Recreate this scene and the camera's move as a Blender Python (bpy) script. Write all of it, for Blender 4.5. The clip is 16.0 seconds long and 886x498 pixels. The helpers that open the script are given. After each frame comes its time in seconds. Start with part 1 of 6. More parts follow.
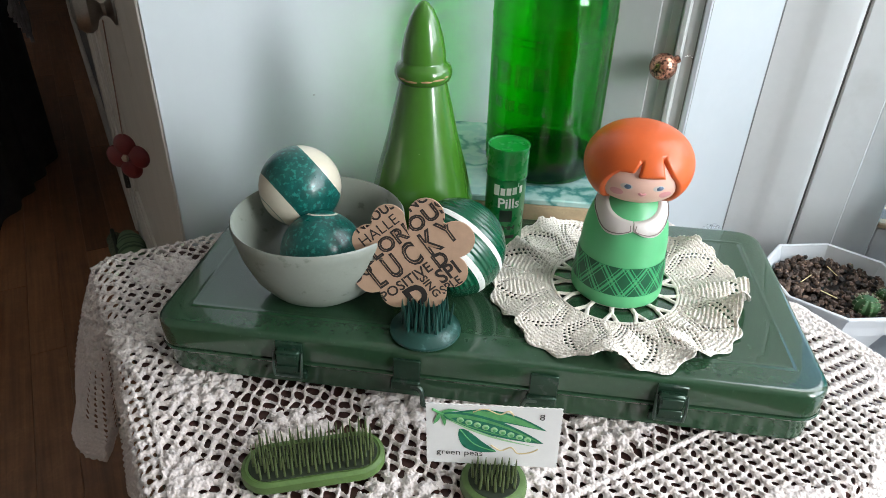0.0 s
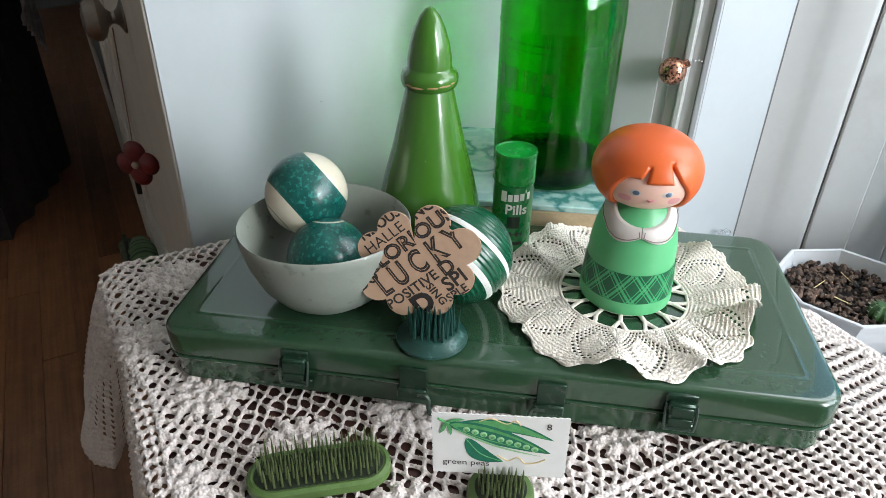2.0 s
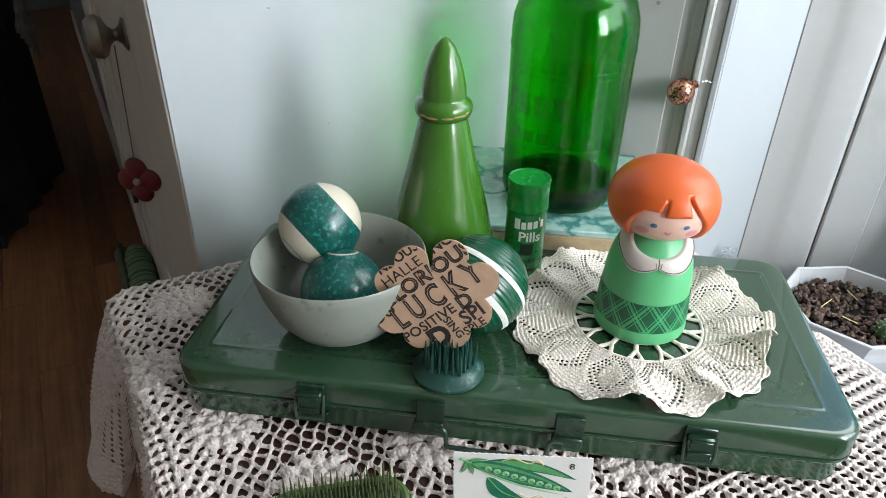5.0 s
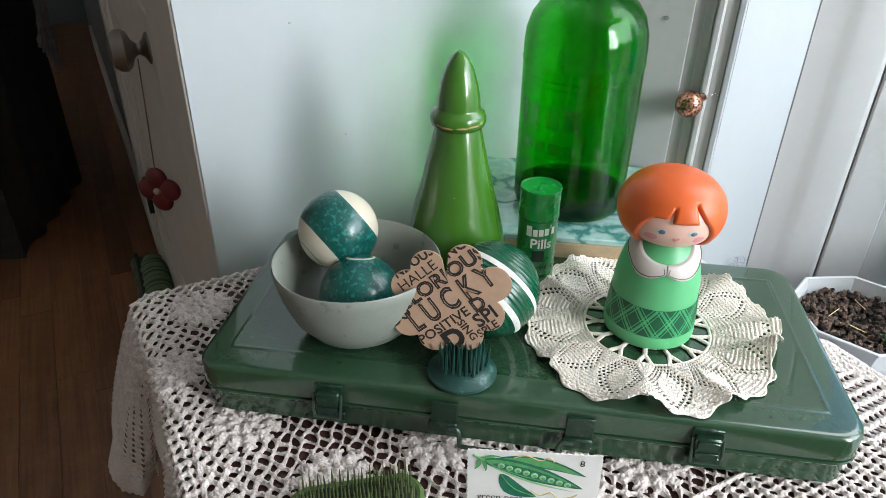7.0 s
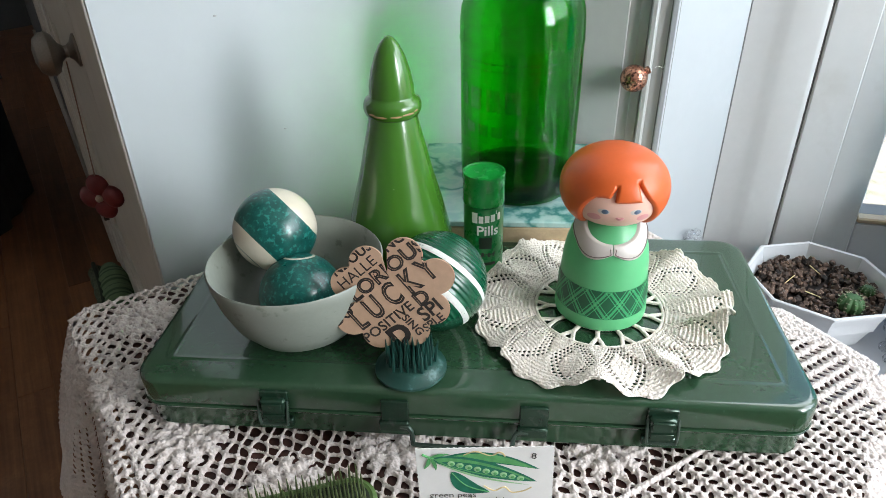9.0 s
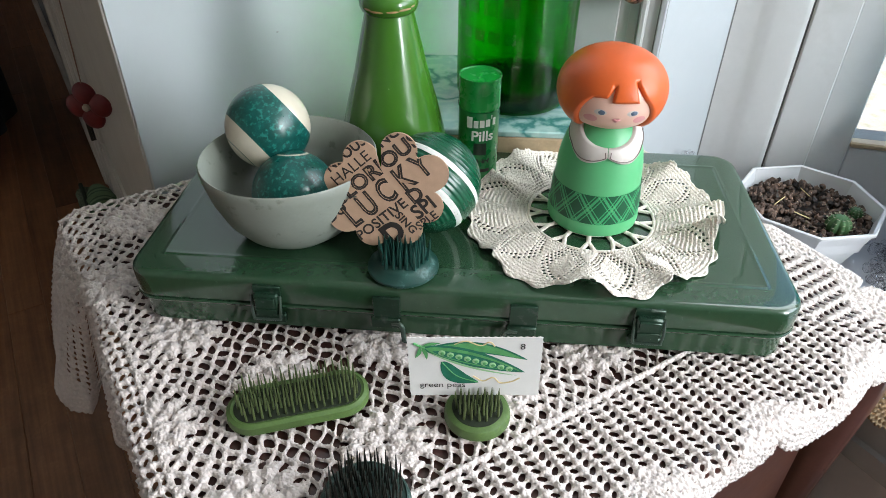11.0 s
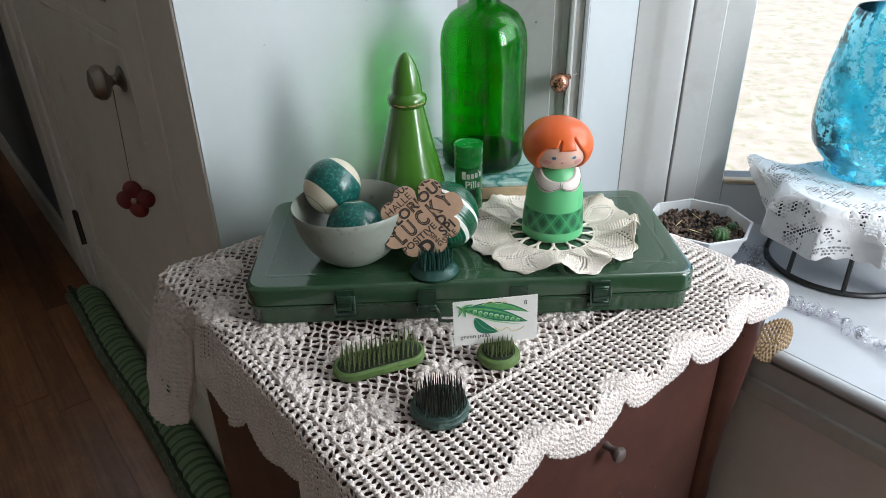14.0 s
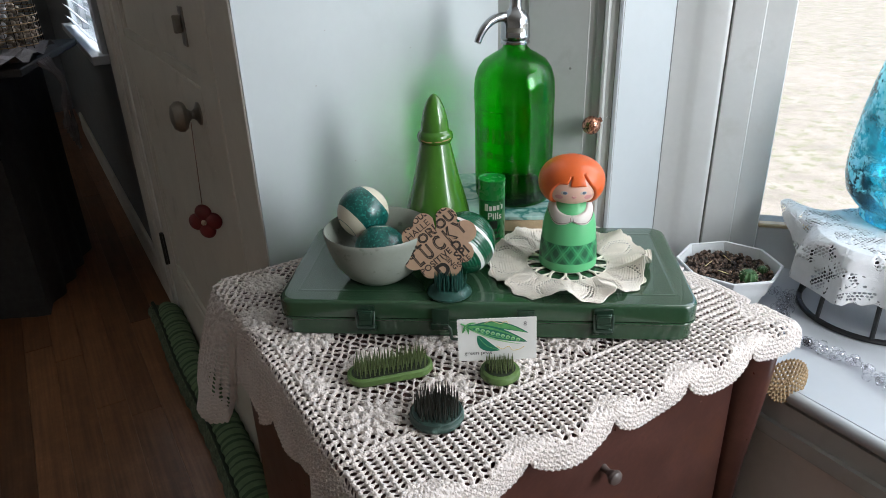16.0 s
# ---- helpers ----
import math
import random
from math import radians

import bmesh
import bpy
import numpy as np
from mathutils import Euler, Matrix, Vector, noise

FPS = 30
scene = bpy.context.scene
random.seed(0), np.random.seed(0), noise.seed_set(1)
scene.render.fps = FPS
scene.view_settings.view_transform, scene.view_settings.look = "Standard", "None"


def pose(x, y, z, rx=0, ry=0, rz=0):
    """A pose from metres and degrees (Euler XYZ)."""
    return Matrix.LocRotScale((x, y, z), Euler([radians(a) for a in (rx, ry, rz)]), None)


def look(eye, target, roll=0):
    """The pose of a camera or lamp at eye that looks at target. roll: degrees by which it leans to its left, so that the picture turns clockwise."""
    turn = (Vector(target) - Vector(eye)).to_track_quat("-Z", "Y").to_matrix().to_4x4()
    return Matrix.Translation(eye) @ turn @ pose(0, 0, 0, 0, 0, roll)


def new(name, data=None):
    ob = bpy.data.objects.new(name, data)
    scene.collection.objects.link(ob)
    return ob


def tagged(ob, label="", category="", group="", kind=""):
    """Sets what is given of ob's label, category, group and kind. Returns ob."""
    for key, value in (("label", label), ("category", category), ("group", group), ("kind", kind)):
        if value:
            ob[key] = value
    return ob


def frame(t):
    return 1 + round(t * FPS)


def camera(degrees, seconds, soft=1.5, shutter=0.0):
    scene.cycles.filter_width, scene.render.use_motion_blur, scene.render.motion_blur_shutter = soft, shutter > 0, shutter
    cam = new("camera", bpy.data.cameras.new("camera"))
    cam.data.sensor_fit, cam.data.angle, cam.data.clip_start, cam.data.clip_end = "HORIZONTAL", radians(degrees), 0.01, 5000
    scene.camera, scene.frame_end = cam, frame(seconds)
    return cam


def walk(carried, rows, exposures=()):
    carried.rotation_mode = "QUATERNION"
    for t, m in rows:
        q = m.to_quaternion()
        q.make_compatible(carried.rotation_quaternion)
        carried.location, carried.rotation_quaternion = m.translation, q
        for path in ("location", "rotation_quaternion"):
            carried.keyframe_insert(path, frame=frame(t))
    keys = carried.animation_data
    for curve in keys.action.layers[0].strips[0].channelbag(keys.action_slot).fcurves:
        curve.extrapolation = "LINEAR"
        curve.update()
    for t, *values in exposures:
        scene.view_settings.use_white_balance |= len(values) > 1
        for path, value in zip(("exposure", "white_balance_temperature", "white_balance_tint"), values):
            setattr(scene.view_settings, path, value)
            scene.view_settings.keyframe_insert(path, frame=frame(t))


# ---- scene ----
cam = camera(65.6, 16.0, 0.6)
PATH = [
    (0, (0.019, -0.402, 1.161), (-0.182, 1.279, 0.096), 1.8),
    (0.5, (0.011, -0.408, 1.155), (-0.187, 1.277, 0.095), 1.9),
    (1, (0.014, -0.402, 1.155), (-0.194, 1.278, 0.09), 2.0),
    (1.5, (0.022, -0.396, 1.165), (-0.197, 1.286, 0.106), 0.3),
    (2, (0.022, -0.397, 1.161), (-0.212, 1.286, 0.106), 1.1),
    (2.5, (0.007, -0.383, 1.157), (-0.211, 1.293, 0.088), 1.4),
    (3, (0.018, -0.38, 1.162), (-0.225, 1.291, 0.091), -0.6),
    (3.5, (0.02, -0.373, 1.172), (-0.188, 1.303, 0.101), -0.3),
    (4, (0.001, -0.379, 1.171), (-0.226, 1.298, 0.104), 1.6),
    (4.2, (0.002, -0.379, 1.175), (-0.216, 1.301, 0.111), 1.6),
    (6.3, (-0.004, -0.392, 1.189), (-0.227, 1.297, 0.142), 0.2),
    (6.5, (0.005, -0.388, 1.202), (-0.229, 1.312, 0.176), -1.1),
    (7, (-0.001, -0.403, 1.186), (-0.243, 1.297, 0.16), 1.0),
    (7.5, (0.019, -0.398, 1.185), (-0.186, 1.302, 0.15), -1.4),
    (8, (0.025, -0.389, 1.183), (-0.163, 1.298, 0.125), -1.8),
    (8.5, (0.022, -0.383, 1.18), (-0.157, 1.302, 0.117), -0.7),
    (9, (0.023, -0.382, 1.18), (-0.142, 1.307, 0.121), -1.3),
    (9.5, (0.019, -0.382, 1.183), (-0.149, 1.305, 0.122), -1.7),
    (10, (0.021, -0.389, 1.163), (-0.116, 1.254, 0.031), 0.8),
    (10.2, (0.02, -0.393, 1.153), (-0.109, 1.236, 0.0), 1.1),
    (12.3, (0.045, -0.43, 1.173), (-0.084, 1.143, -0.056), -0.6),
    (12.5, (0.051, -0.448, 1.186), (-0.091, 1.144, -0.016), -0.4),
    (13, (0.043, -0.511, 1.211), (-0.142, 1.143, 0.103), -3.5),
    (13.5, (-0.044, -0.586, 1.204), (0.025, 1.09, 0.114), -1.4),
    (14, (-0.059, -0.675, 1.231), (0.002, 1.071, 0.257), -1.1),
    (14.5, (-0.024, -0.779, 1.264), (0.005, 0.999, 0.35), -2.2),
    (15, (-0.001, -0.84, 1.28), (-0.042, 0.973, 0.436), -3.0),
    (15.5, (0.01, -0.833, 1.274), (-0.188, 0.977, 0.446), -4.1),
    (16, (0.023, -0.747, 1.243), (-0.15, 1.05, 0.382), -1.9),
]
walk(cam, [(t, look(eye, target, roll)) for t, eye, target, roll in PATH], [(0, 1.84), (10, 1.82), (13, 1.70), (16, 1.50)])

# ---------------------------------------------------------------- world and light
DAY = bpy.data.worlds.new("daylight")
scene.world = DAY
DAY.use_nodes = True
nt = DAY.node_tree
sky = nt.nodes.new("ShaderNodeTexSky")
sky.sky_type = "NISHITA"
sky.sun_disc = False
sky.sun_elevation, sky.sun_rotation = radians(58), radians(233)
sky.air_density, sky.dust_density = 1.0, 3.0
nt.links.new(sky.outputs[0], nt.nodes["Background"].inputs[0])
nt.nodes["Background"].inputs[1].default_value = 0.15

sun = new("sun", bpy.data.lights.new("sun", "SUN"))
sun.data.energy, sun.data.angle, sun.data.color = 2.5, radians(6), (1.0, 0.97, 0.92)
sun.matrix_world = look((-1.6, -1.2, 3.2), (0, 0, 0))


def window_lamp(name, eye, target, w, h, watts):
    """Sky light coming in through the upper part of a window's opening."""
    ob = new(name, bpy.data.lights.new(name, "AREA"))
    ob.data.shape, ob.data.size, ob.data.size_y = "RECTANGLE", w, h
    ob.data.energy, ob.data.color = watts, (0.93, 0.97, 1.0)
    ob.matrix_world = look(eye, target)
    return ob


window_lamp("skylight_side", (0.80, 0.36, 1.62), (0.0, -0.30, 0.70), 0.45, 0.75, 1.6)
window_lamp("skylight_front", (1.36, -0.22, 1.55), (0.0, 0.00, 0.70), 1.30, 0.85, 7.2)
# fill light, set in an unseen bay window added behind the viewpoint
window_lamp("fill_light_far", (1.60, -1.12, 1.50), (0.0, 0.10, 0.75), 0.50, 0.95, 12.0)
window_lamp("skylight_hall", (-1.61, 2.12, 1.53), (-2.60, 1.50, 0.55), 0.85, 0.36, 11.0)

# ---------------------------------------------------------------- mesh helpers
rng = random.Random(11)


def join(*geos):
    v, f = [], []
    for gv, gf in geos:
        n = len(v)
        v += [tuple(p) for p in gv]
        f += [tuple(i + n for i in q) for q in gf]
    return v, f


def xf(geo, m):
    return [tuple(m @ Vector(p)) for p in geo[0]], geo[1]


def loft(loops, cap0=False, cap1=False):
    n = len(loops[0])
    v = [tuple(p) for lp in loops for p in lp]
    f = []
    for k in range(len(loops) - 1):
        for i in range(n):
            j = (i + 1) % n
            f.append((k * n + i, k * n + j, (k + 1) * n + j, (k + 1) * n + i))
    if cap0:
        f.append(tuple(reversed(range(n))))
    if cap1:
        f.append(tuple((len(loops) - 1) * n + i for i in range(n)))
    return v, f


def ring(r, z, n, wob=None):
    out = []
    for i in range(n):
        a = 2 * math.pi * i / n
        k = 1 if wob is None else wob(a, z)
        out.append((r * k * math.cos(a), r * k * math.sin(a), z))
    return out


def lathe(profile, n=48, cap0=True, cap1=True, wob=None):
    """Turned shape: profile rows (radius, height), from one end to the other."""
    return loft([ring(r, z, n, wob) for r, z in profile], cap0, cap1)


def rrect(hx, hy, r, z, k=6):
    out = []
    for cx, cy, a0 in ((hx - r, hy - r, 0), (r - hx, hy - r, 90), (r - hx, r - hy, 180), (hx - r, r - hy, 270)):
        for i in range(k + 1):
            a = radians(a0 + 90 * i / k)
            out.append((cx + r * math.cos(a), cy + r * math.sin(a), z))
    return out


def slab(hx, hy, r, z0, z1, e=0.002, k=5):
    """Rounded block, its edges eased by e."""
    return loft([rrect(hx - e, hy - e, max(r - e, 1e-4), z0, k), rrect(hx, hy, r, z0 + e, k),
                 rrect(hx, hy, r, z1 - e, k), rrect(hx - e, hy - e, max(r - e, 1e-4), z1, k)], True, True)


def box(x0, x1, y0, y1, z0, z1, e=0.002):
    hx, hy = abs(x1 - x0) / 2, abs(y1 - y0) / 2
    e = min(e, hx * 0.45, hy * 0.45, abs(z1 - z0) * 0.45)
    return xf(slab(hx, hy, e * 1.01, z0, z1, e, 1), Matrix.Translation(((x0 + x1) / 2, (y0 + y1) / 2, 0)))


def prism(poly, z0, z1):
    return loft([[(x, y, z0) for x, y in poly], [(x, y, z1) for x, y in poly]], True, True)


def tube(pts, r, n=8, closed=False):
    pts = [Vector(p) for p in pts]
    loops, up = [], None
    m = len(pts)
    for i, p in enumerate(pts):
        if closed:
            d = pts[(i + 1) % m] - pts[i - 1]
        else:
            d = pts[min(i + 1, m - 1)] - pts[max(i - 1, 0)]
        d = d.normalized()
        if up is None:
            up = d.orthogonal().normalized()
        up = (up - d * up.dot(d)).normalized()
        side = d.cross(up)
        rr = r(i / max(m - 1, 1)) if callable(r) else r
        loops.append([tuple(p + (up * math.cos(2 * math.pi * k / n) + side * math.sin(2 * math.pi * k / n)) * rr) for k in range(n)])
    if closed:
        v, f = loft(loops)
        a = (m - 1) * n
        f += [(a + k, a + (k + 1) % n, (k + 1) % n, k) for k in range(n)]
        return v, f
    return loft(loops, True, True)


def ball(r, nu=40, nv=24, squash=1.0):
    prof = [(max(r * math.sin(math.pi * i / nv), 1e-5), -r * squash * math.cos(math.pi * i / nv)) for i in range(nv + 1)]
    return lathe(prof, nu)


def spline(pts, n=8):
    """Catmull-Rom through the points."""
    pts = [Vector(p) for p in pts]
    out = []
    for i in range(len(pts) - 1):
        p0, p1, p2, p3 = pts[max(i - 1, 0)], pts[i], pts[i + 1], pts[min(i + 2, len(pts) - 1)]
        for k in range(n):
            t = k / n
            out.append(0.5 * ((2 * p1) + (p2 - p0) * t + (2 * p0 - 5 * p1 + 4 * p2 - p3) * t * t + (3 * p1 - p0 - 3 * p2 + p3) * t ** 3))
    out.append(pts[-1])
    return out


def mesh_of(name, geo, mats, smooth=True, sharp=35):
    """One mesh from one geo, or from several (geo, material) pairs."""
    me = bpy.data.meshes.new(name)
    if isinstance(mats, (list, tuple)):
        v, f, idx = [], [], []
        for g, k in geo:
            n = len(v)
            v += [tuple(p) for p in g[0]]
            f += [tuple(i + n for i in q) for q in g[1]]
            idx += [k] * len(g[1])
    else:
        (v, f), mats, idx = geo, [mats], None
    me.from_pydata(v, [], f)
    for m in mats:
        me.materials.append(m)
    if idx:
        me.polygons.foreach_set("material_index", idx)
    bm = bmesh.new()
    bm.from_mesh(me)
    bmesh.ops.recalc_face_normals(bm, faces=bm.faces)
    bm.to_mesh(me)
    bm.free()
    if smooth:
        me.polygons.foreach_set("use_smooth", [True] * len(me.polygons))
        me.set_sharp_from_angle(angle=radians(sharp))
    me.update()
    return me


def part(name, geo, material, parent=None, label="", smooth=True, sharp=35, at=None):
    ob = new(name, mesh_of(name, geo, material, smooth, sharp))
    if at is not None:
        ob.matrix_basis = at
    ob.parent = parent
    if label:
        tagged(ob, label)
    return ob


def thing(name, at, label, category, group="", kind=""):
    ob = new(name)
    ob.empty_display_size = 0.02
    ob.matrix_basis = at
    return tagged(ob, label, category, group, kind)


def solo(name, geo, material, at, label, category, group="", kind="", smooth=True, sharp=35):
    ob = new(name, mesh_of(name, geo, material, smooth, sharp))
    ob.matrix_basis = at
    return tagged(ob, label, category, group, kind)


def lettering(text, size, width=1.0, bold=0.0):
    """Flat letters as a mesh shape in the x-y plane, from the built-in font, centred."""
    cu = bpy.data.curves.new("letters", "FONT")
    cu.body, cu.size, cu.align_x, cu.align_y, cu.offset = text, size, "CENTER", "CENTER", bold
    cu.resolution_u = 3
    ob = bpy.data.objects.new("letters", cu)
    scene.collection.objects.link(ob)
    dg = bpy.context.evaluated_depsgraph_get()
    me = bpy.data.meshes.new_from_object(ob.evaluated_get(dg))
    geo = ([(v.co.x * width, v.co.y, 0.0) for v in me.vertices], [tuple(p.vertices) for p in me.polygons])
    bpy.data.objects.remove(ob)
    bpy.data.meshes.remove(me)
    bpy.data.curves.remove(cu)
    return geo


# ---------------------------------------------------------------- materials
def material(name, base, rough=0.5, metal=0.0, var=0.12, scale=40.0, bump=0.0, bump_scale=200.0, second=None, mix=0.0,
             coat=0.0, spec=0.5, stain=0.0, stain_colour=(0.1, 0.08, 0.05), stain_scale=6.0, sheen=0.0, knit=0.0):
    """Principled surface with colour variation at two scales, optional stains, and fine relief."""
    m = bpy.data.materials.new(name)
    m.use_nodes = True
    t = m.node_tree
    bs = t.nodes["Principled BSDF"]
    co = t.nodes.new("ShaderNodeTexCoord")

    def noise(sc, detail=4.0, rough_=0.55):
        n = t.nodes.new("ShaderNodeTexNoise")
        n.inputs["Scale"].default_value, n.inputs["Detail"].default_value, n.inputs["Roughness"].default_value = sc, detail, rough_
        t.links.new(co.outputs["Object"], n.inputs["Vector"])
        return n.outputs["Fac"]

    def ramp(fac, lo, hi, c0=(0, 0, 0), c1=(1, 1, 1)):
        r = t.nodes.new("ShaderNodeValToRGB")
        r.color_ramp.elements[0].position, r.color_ramp.elements[1].position = lo, hi
        r.color_ramp.elements[0].color, r.color_ramp.elements[1].color = (*c0, 1), (*c1, 1)
        t.links.new(fac, r.inputs[0])
        return r.outputs[0]

    def blend(fac, a, b):
        x = t.nodes.new("ShaderNodeMix")
        x.data_type = "RGBA"
        for val, sock in ((fac, x.inputs[0]), (a, x.inputs[6]), (b, x.inputs[7])):
            if isinstance(val, (float, int)):
                sock.default_value = val
            elif isinstance(val, tuple):
                sock.default_value = (*val, 1)
            else:
                t.links.new(val, sock)
        return x.outputs[2]

    dark = tuple(c * (1 - var) for c in base)
    light = tuple(min(c * (1 + var), 1) for c in base)
    col = ramp(noise(scale), 0.3, 0.7, dark, light)
    fine = ramp(noise(scale * 9, 3), 0.35, 0.65)
    col = blend(fine, col, blend(0.5, col, dark))
    if second:
        col = blend(ramp(noise(scale * 2.3, 5), 0.62 - mix, 0.70 - mix * 0.5), col, second)
    if stain:
        col = blend(ramp(noise(stain_scale, 6, 0.6), 0.62 - stain * 0.3, 0.75), col, stain_colour)
    t.links.new(col, bs.inputs["Base Color"])
    rr = t.nodes.new("ShaderNodeMapRange")
    rr.inputs[3].default_value, rr.inputs[4].default_value = max(rough - 0.07, 0.02), min(rough + 0.08, 1)
    t.links.new(noise(scale * 1.7), rr.inputs[0])
    t.links.new(rr.outputs[0], bs.inputs["Roughness"])
    bs.inputs["Metallic"].default_value = metal
    bs.inputs["Coat Weight"].default_value = coat
    bs.inputs["Specular IOR Level"].default_value = spec
    bs.inputs["Sheen Weight"].default_value = sheen
    if knit:
        vo = t.nodes.new("ShaderNodeTexVoronoi")
        vo.inputs["Scale"].default_value = knit
        t.links.new(co.outputs["Object"], vo.inputs["Vector"])
        inv = t.nodes.new("ShaderNodeMath")
        inv.operation = "SUBTRACT"
        inv.inputs[0].default_value = 1.0
        t.links.new(vo.outputs["Distance"], inv.inputs[1])
        b = t.nodes.new("ShaderNodeBump")
        b.inputs["Strength"].default_value, b.inputs["Distance"].default_value = 0.9, 0.6 / knit
        t.links.new(inv.outputs[0], b.inputs["Height"])
        b2 = t.nodes.new("ShaderNodeBump")
        b2.inputs["Strength"].default_value, b2.inputs["Distance"].default_value = 0.5, 0.0006
        t.links.new(noise(bump_scale, 4), b2.inputs["Height"])
        t.links.new(b.outputs[0], b2.inputs["Normal"])
        t.links.new(b2.outputs[0], bs.inputs["Normal"])
    elif bump:
        b = t.nodes.new("ShaderNodeBump")
        b.inputs["Strength"].default_value, b.inputs["Distance"].default_value = bump, 0.001
        t.links.new(noise(bump_scale, 4), b.inputs["Height"])
        t.links.new(b.outputs[0], bs.inputs["Normal"])
    return m


def clear(name, tint, gloss_rough=0.03, see=0.75, ior=1.45, edge=0.45):
    """Glass that lets light through: coloured see-through and refraction, with a Fresnel gloss."""
    m = bpy.data.materials.new(name)
    m.use_nodes = True
    t = m.node_tree
    t.nodes.remove(t.nodes["Principled BSDF"])
    tr = t.nodes.new("ShaderNodeBsdfTransparent")
    tr.inputs[0].default_value = (*tint, 1)
    rf = t.nodes.new("ShaderNodeBsdfRefraction")
    rf.inputs["Color"].default_value = (*tint, 1)
    rf.inputs["IOR"].default_value, rf.inputs["Roughness"].default_value = 1.12, 0.02
    mx = t.nodes.new("ShaderNodeMixShader")
    mx.inputs[0].default_value = 1 - see
    gl = t.nodes.new("ShaderNodeBsdfGlossy")
    gl.inputs["Roughness"].default_value = gloss_rough
    lw = t.nodes.new("ShaderNodeLayerWeight")
    lw.inputs[0].default_value = 0.5
    pw = t.nodes.new("ShaderNodeMath")
    pw.operation = "POWER"
    pw.inputs[1].default_value = 3.5
    t.links.new(lw.outputs["Facing"], pw.inputs[0])
    fr = t.nodes.new("ShaderNodeMath")
    fr.operation = "MULTIPLY_ADD"
    fr.inputs[1].default_value, fr.inputs[2].default_value = edge, (ior - 1) ** 2 / (ior + 1) ** 2
    t.links.new(pw.outputs[0], fr.inputs[0])
    top = t.nodes.new("ShaderNodeMixShader")
    t.links.new(tr.outputs[0], mx.inputs[1])
    t.links.new(rf.outputs[0], mx.inputs[2])
    t.links.new(fr.outputs[0], top.inputs[0])
    t.links.new(mx.outputs[0], top.inputs[1])
    t.links.new(gl.outputs[0], top.inputs[2])
    t.links.new(top.outputs[0], t.nodes["Material Output"].inputs[0])
    return m


def silvered(name):
    """Turquoise see-through glass with flakes of pale silvering left on it, and small spots worn dark."""
    m = bpy.data.materials.new(name)
    m.use_nodes = True
    t = m.node_tree
    t.nodes.remove(t.nodes["Principled BSDF"])
    co = t.nodes.new("ShaderNodeTexCoord")

    def shader(kind, colour, **values):
        n = t.nodes.new(kind)
        n.inputs["Color"].default_value = (*colour, 1)
        for k, v in values.items():
            n.inputs[k].default_value = v
        return n

    def mask(sc, detail, rough_, lo, hi, dist=0.0, c0=(0, 0, 0), c1=(1, 1, 1)):
        n = t.nodes.new("ShaderNodeTexNoise")
        n.inputs["Scale"].default_value, n.inputs["Detail"].default_value, n.inputs["Roughness"].default_value, n.inputs["Distortion"].default_value = sc, detail, rough_, dist
        t.links.new(co.outputs["Object"], n.inputs["Vector"])
        r = t.nodes.new("ShaderNodeValToRGB")
        r.color_ramp.elements[0].position, r.color_ramp.elements[1].position = lo, hi
        r.color_ramp.elements[0].color, r.color_ramp.elements[1].color = (*c0, 1), (*c1, 1)
        t.links.new(n.outputs["Fac"], r.inputs[0])
        return r.outputs[0]

    def mix(fac, a, b):
        x = t.nodes.new("ShaderNodeMixShader")
        if isinstance(fac, float):
            x.inputs[0].default_value = fac
        else:
            t.links.new(fac, x.inputs[0])
        t.links.new(a.outputs[0], x.inputs[1])
        t.links.new(b.outputs[0], x.inputs[2])
        return x

    see = shader("ShaderNodeBsdfTransparent", (0.30, 0.82, 0.93))
    film = mix(0.5, shader("ShaderNodeBsdfDiffuse", (0.03, 0.42, 0.55)), shader("ShaderNodeBsdfTranslucent", (0.06, 0.66, 0.80)))
    body = mix(mask(11, 4, 0.6, 0.45, 0.68, 0.6), see, film)
    flake_d = shader("ShaderNodeBsdfDiffuse", (0.4, 0.8, 0.85))
    t.links.new(mask(70, 6, 0.6, 0.35, 0.65, 0.0, (0.16, 0.64, 0.74), (0.55, 0.88, 0.92)), flake_d.inputs["Color"])
    flake = mix(0.45, flake_d, shader("ShaderNodeBsdfTranslucent", (0.22, 0.75, 0.86)))
    both = t.nodes.new("ShaderNodeMath")
    both.operation = "MULTIPLY"
    t.links.new(mask(95, 8, 0.62, 0.43, 0.49), both.inputs[0])
    t.links.new(mask(15, 6, 0.60, 0.46, 0.52, 0.5), both.inputs[1])
    body = mix(both.outputs[0], body, flake)
    body = mix(mask(60, 6, 0.7, 0.665, 0.685, 0.3), body, shader("ShaderNodeBsdfDiffuse", (0.004, 0.055, 0.08)))
    gloss = shader("ShaderNodeBsdfGlossy", (0.75, 0.92, 1.0), Roughness=0.10)
    lw = t.nodes.new("ShaderNodeFresnel")
    lw.inputs[0].default_value = 1.55
    body = mix(lw.outputs[0], body, gloss)
    t.links.new(body.outputs[0], t.nodes["Material Output"].inputs["Surface"])
    return m


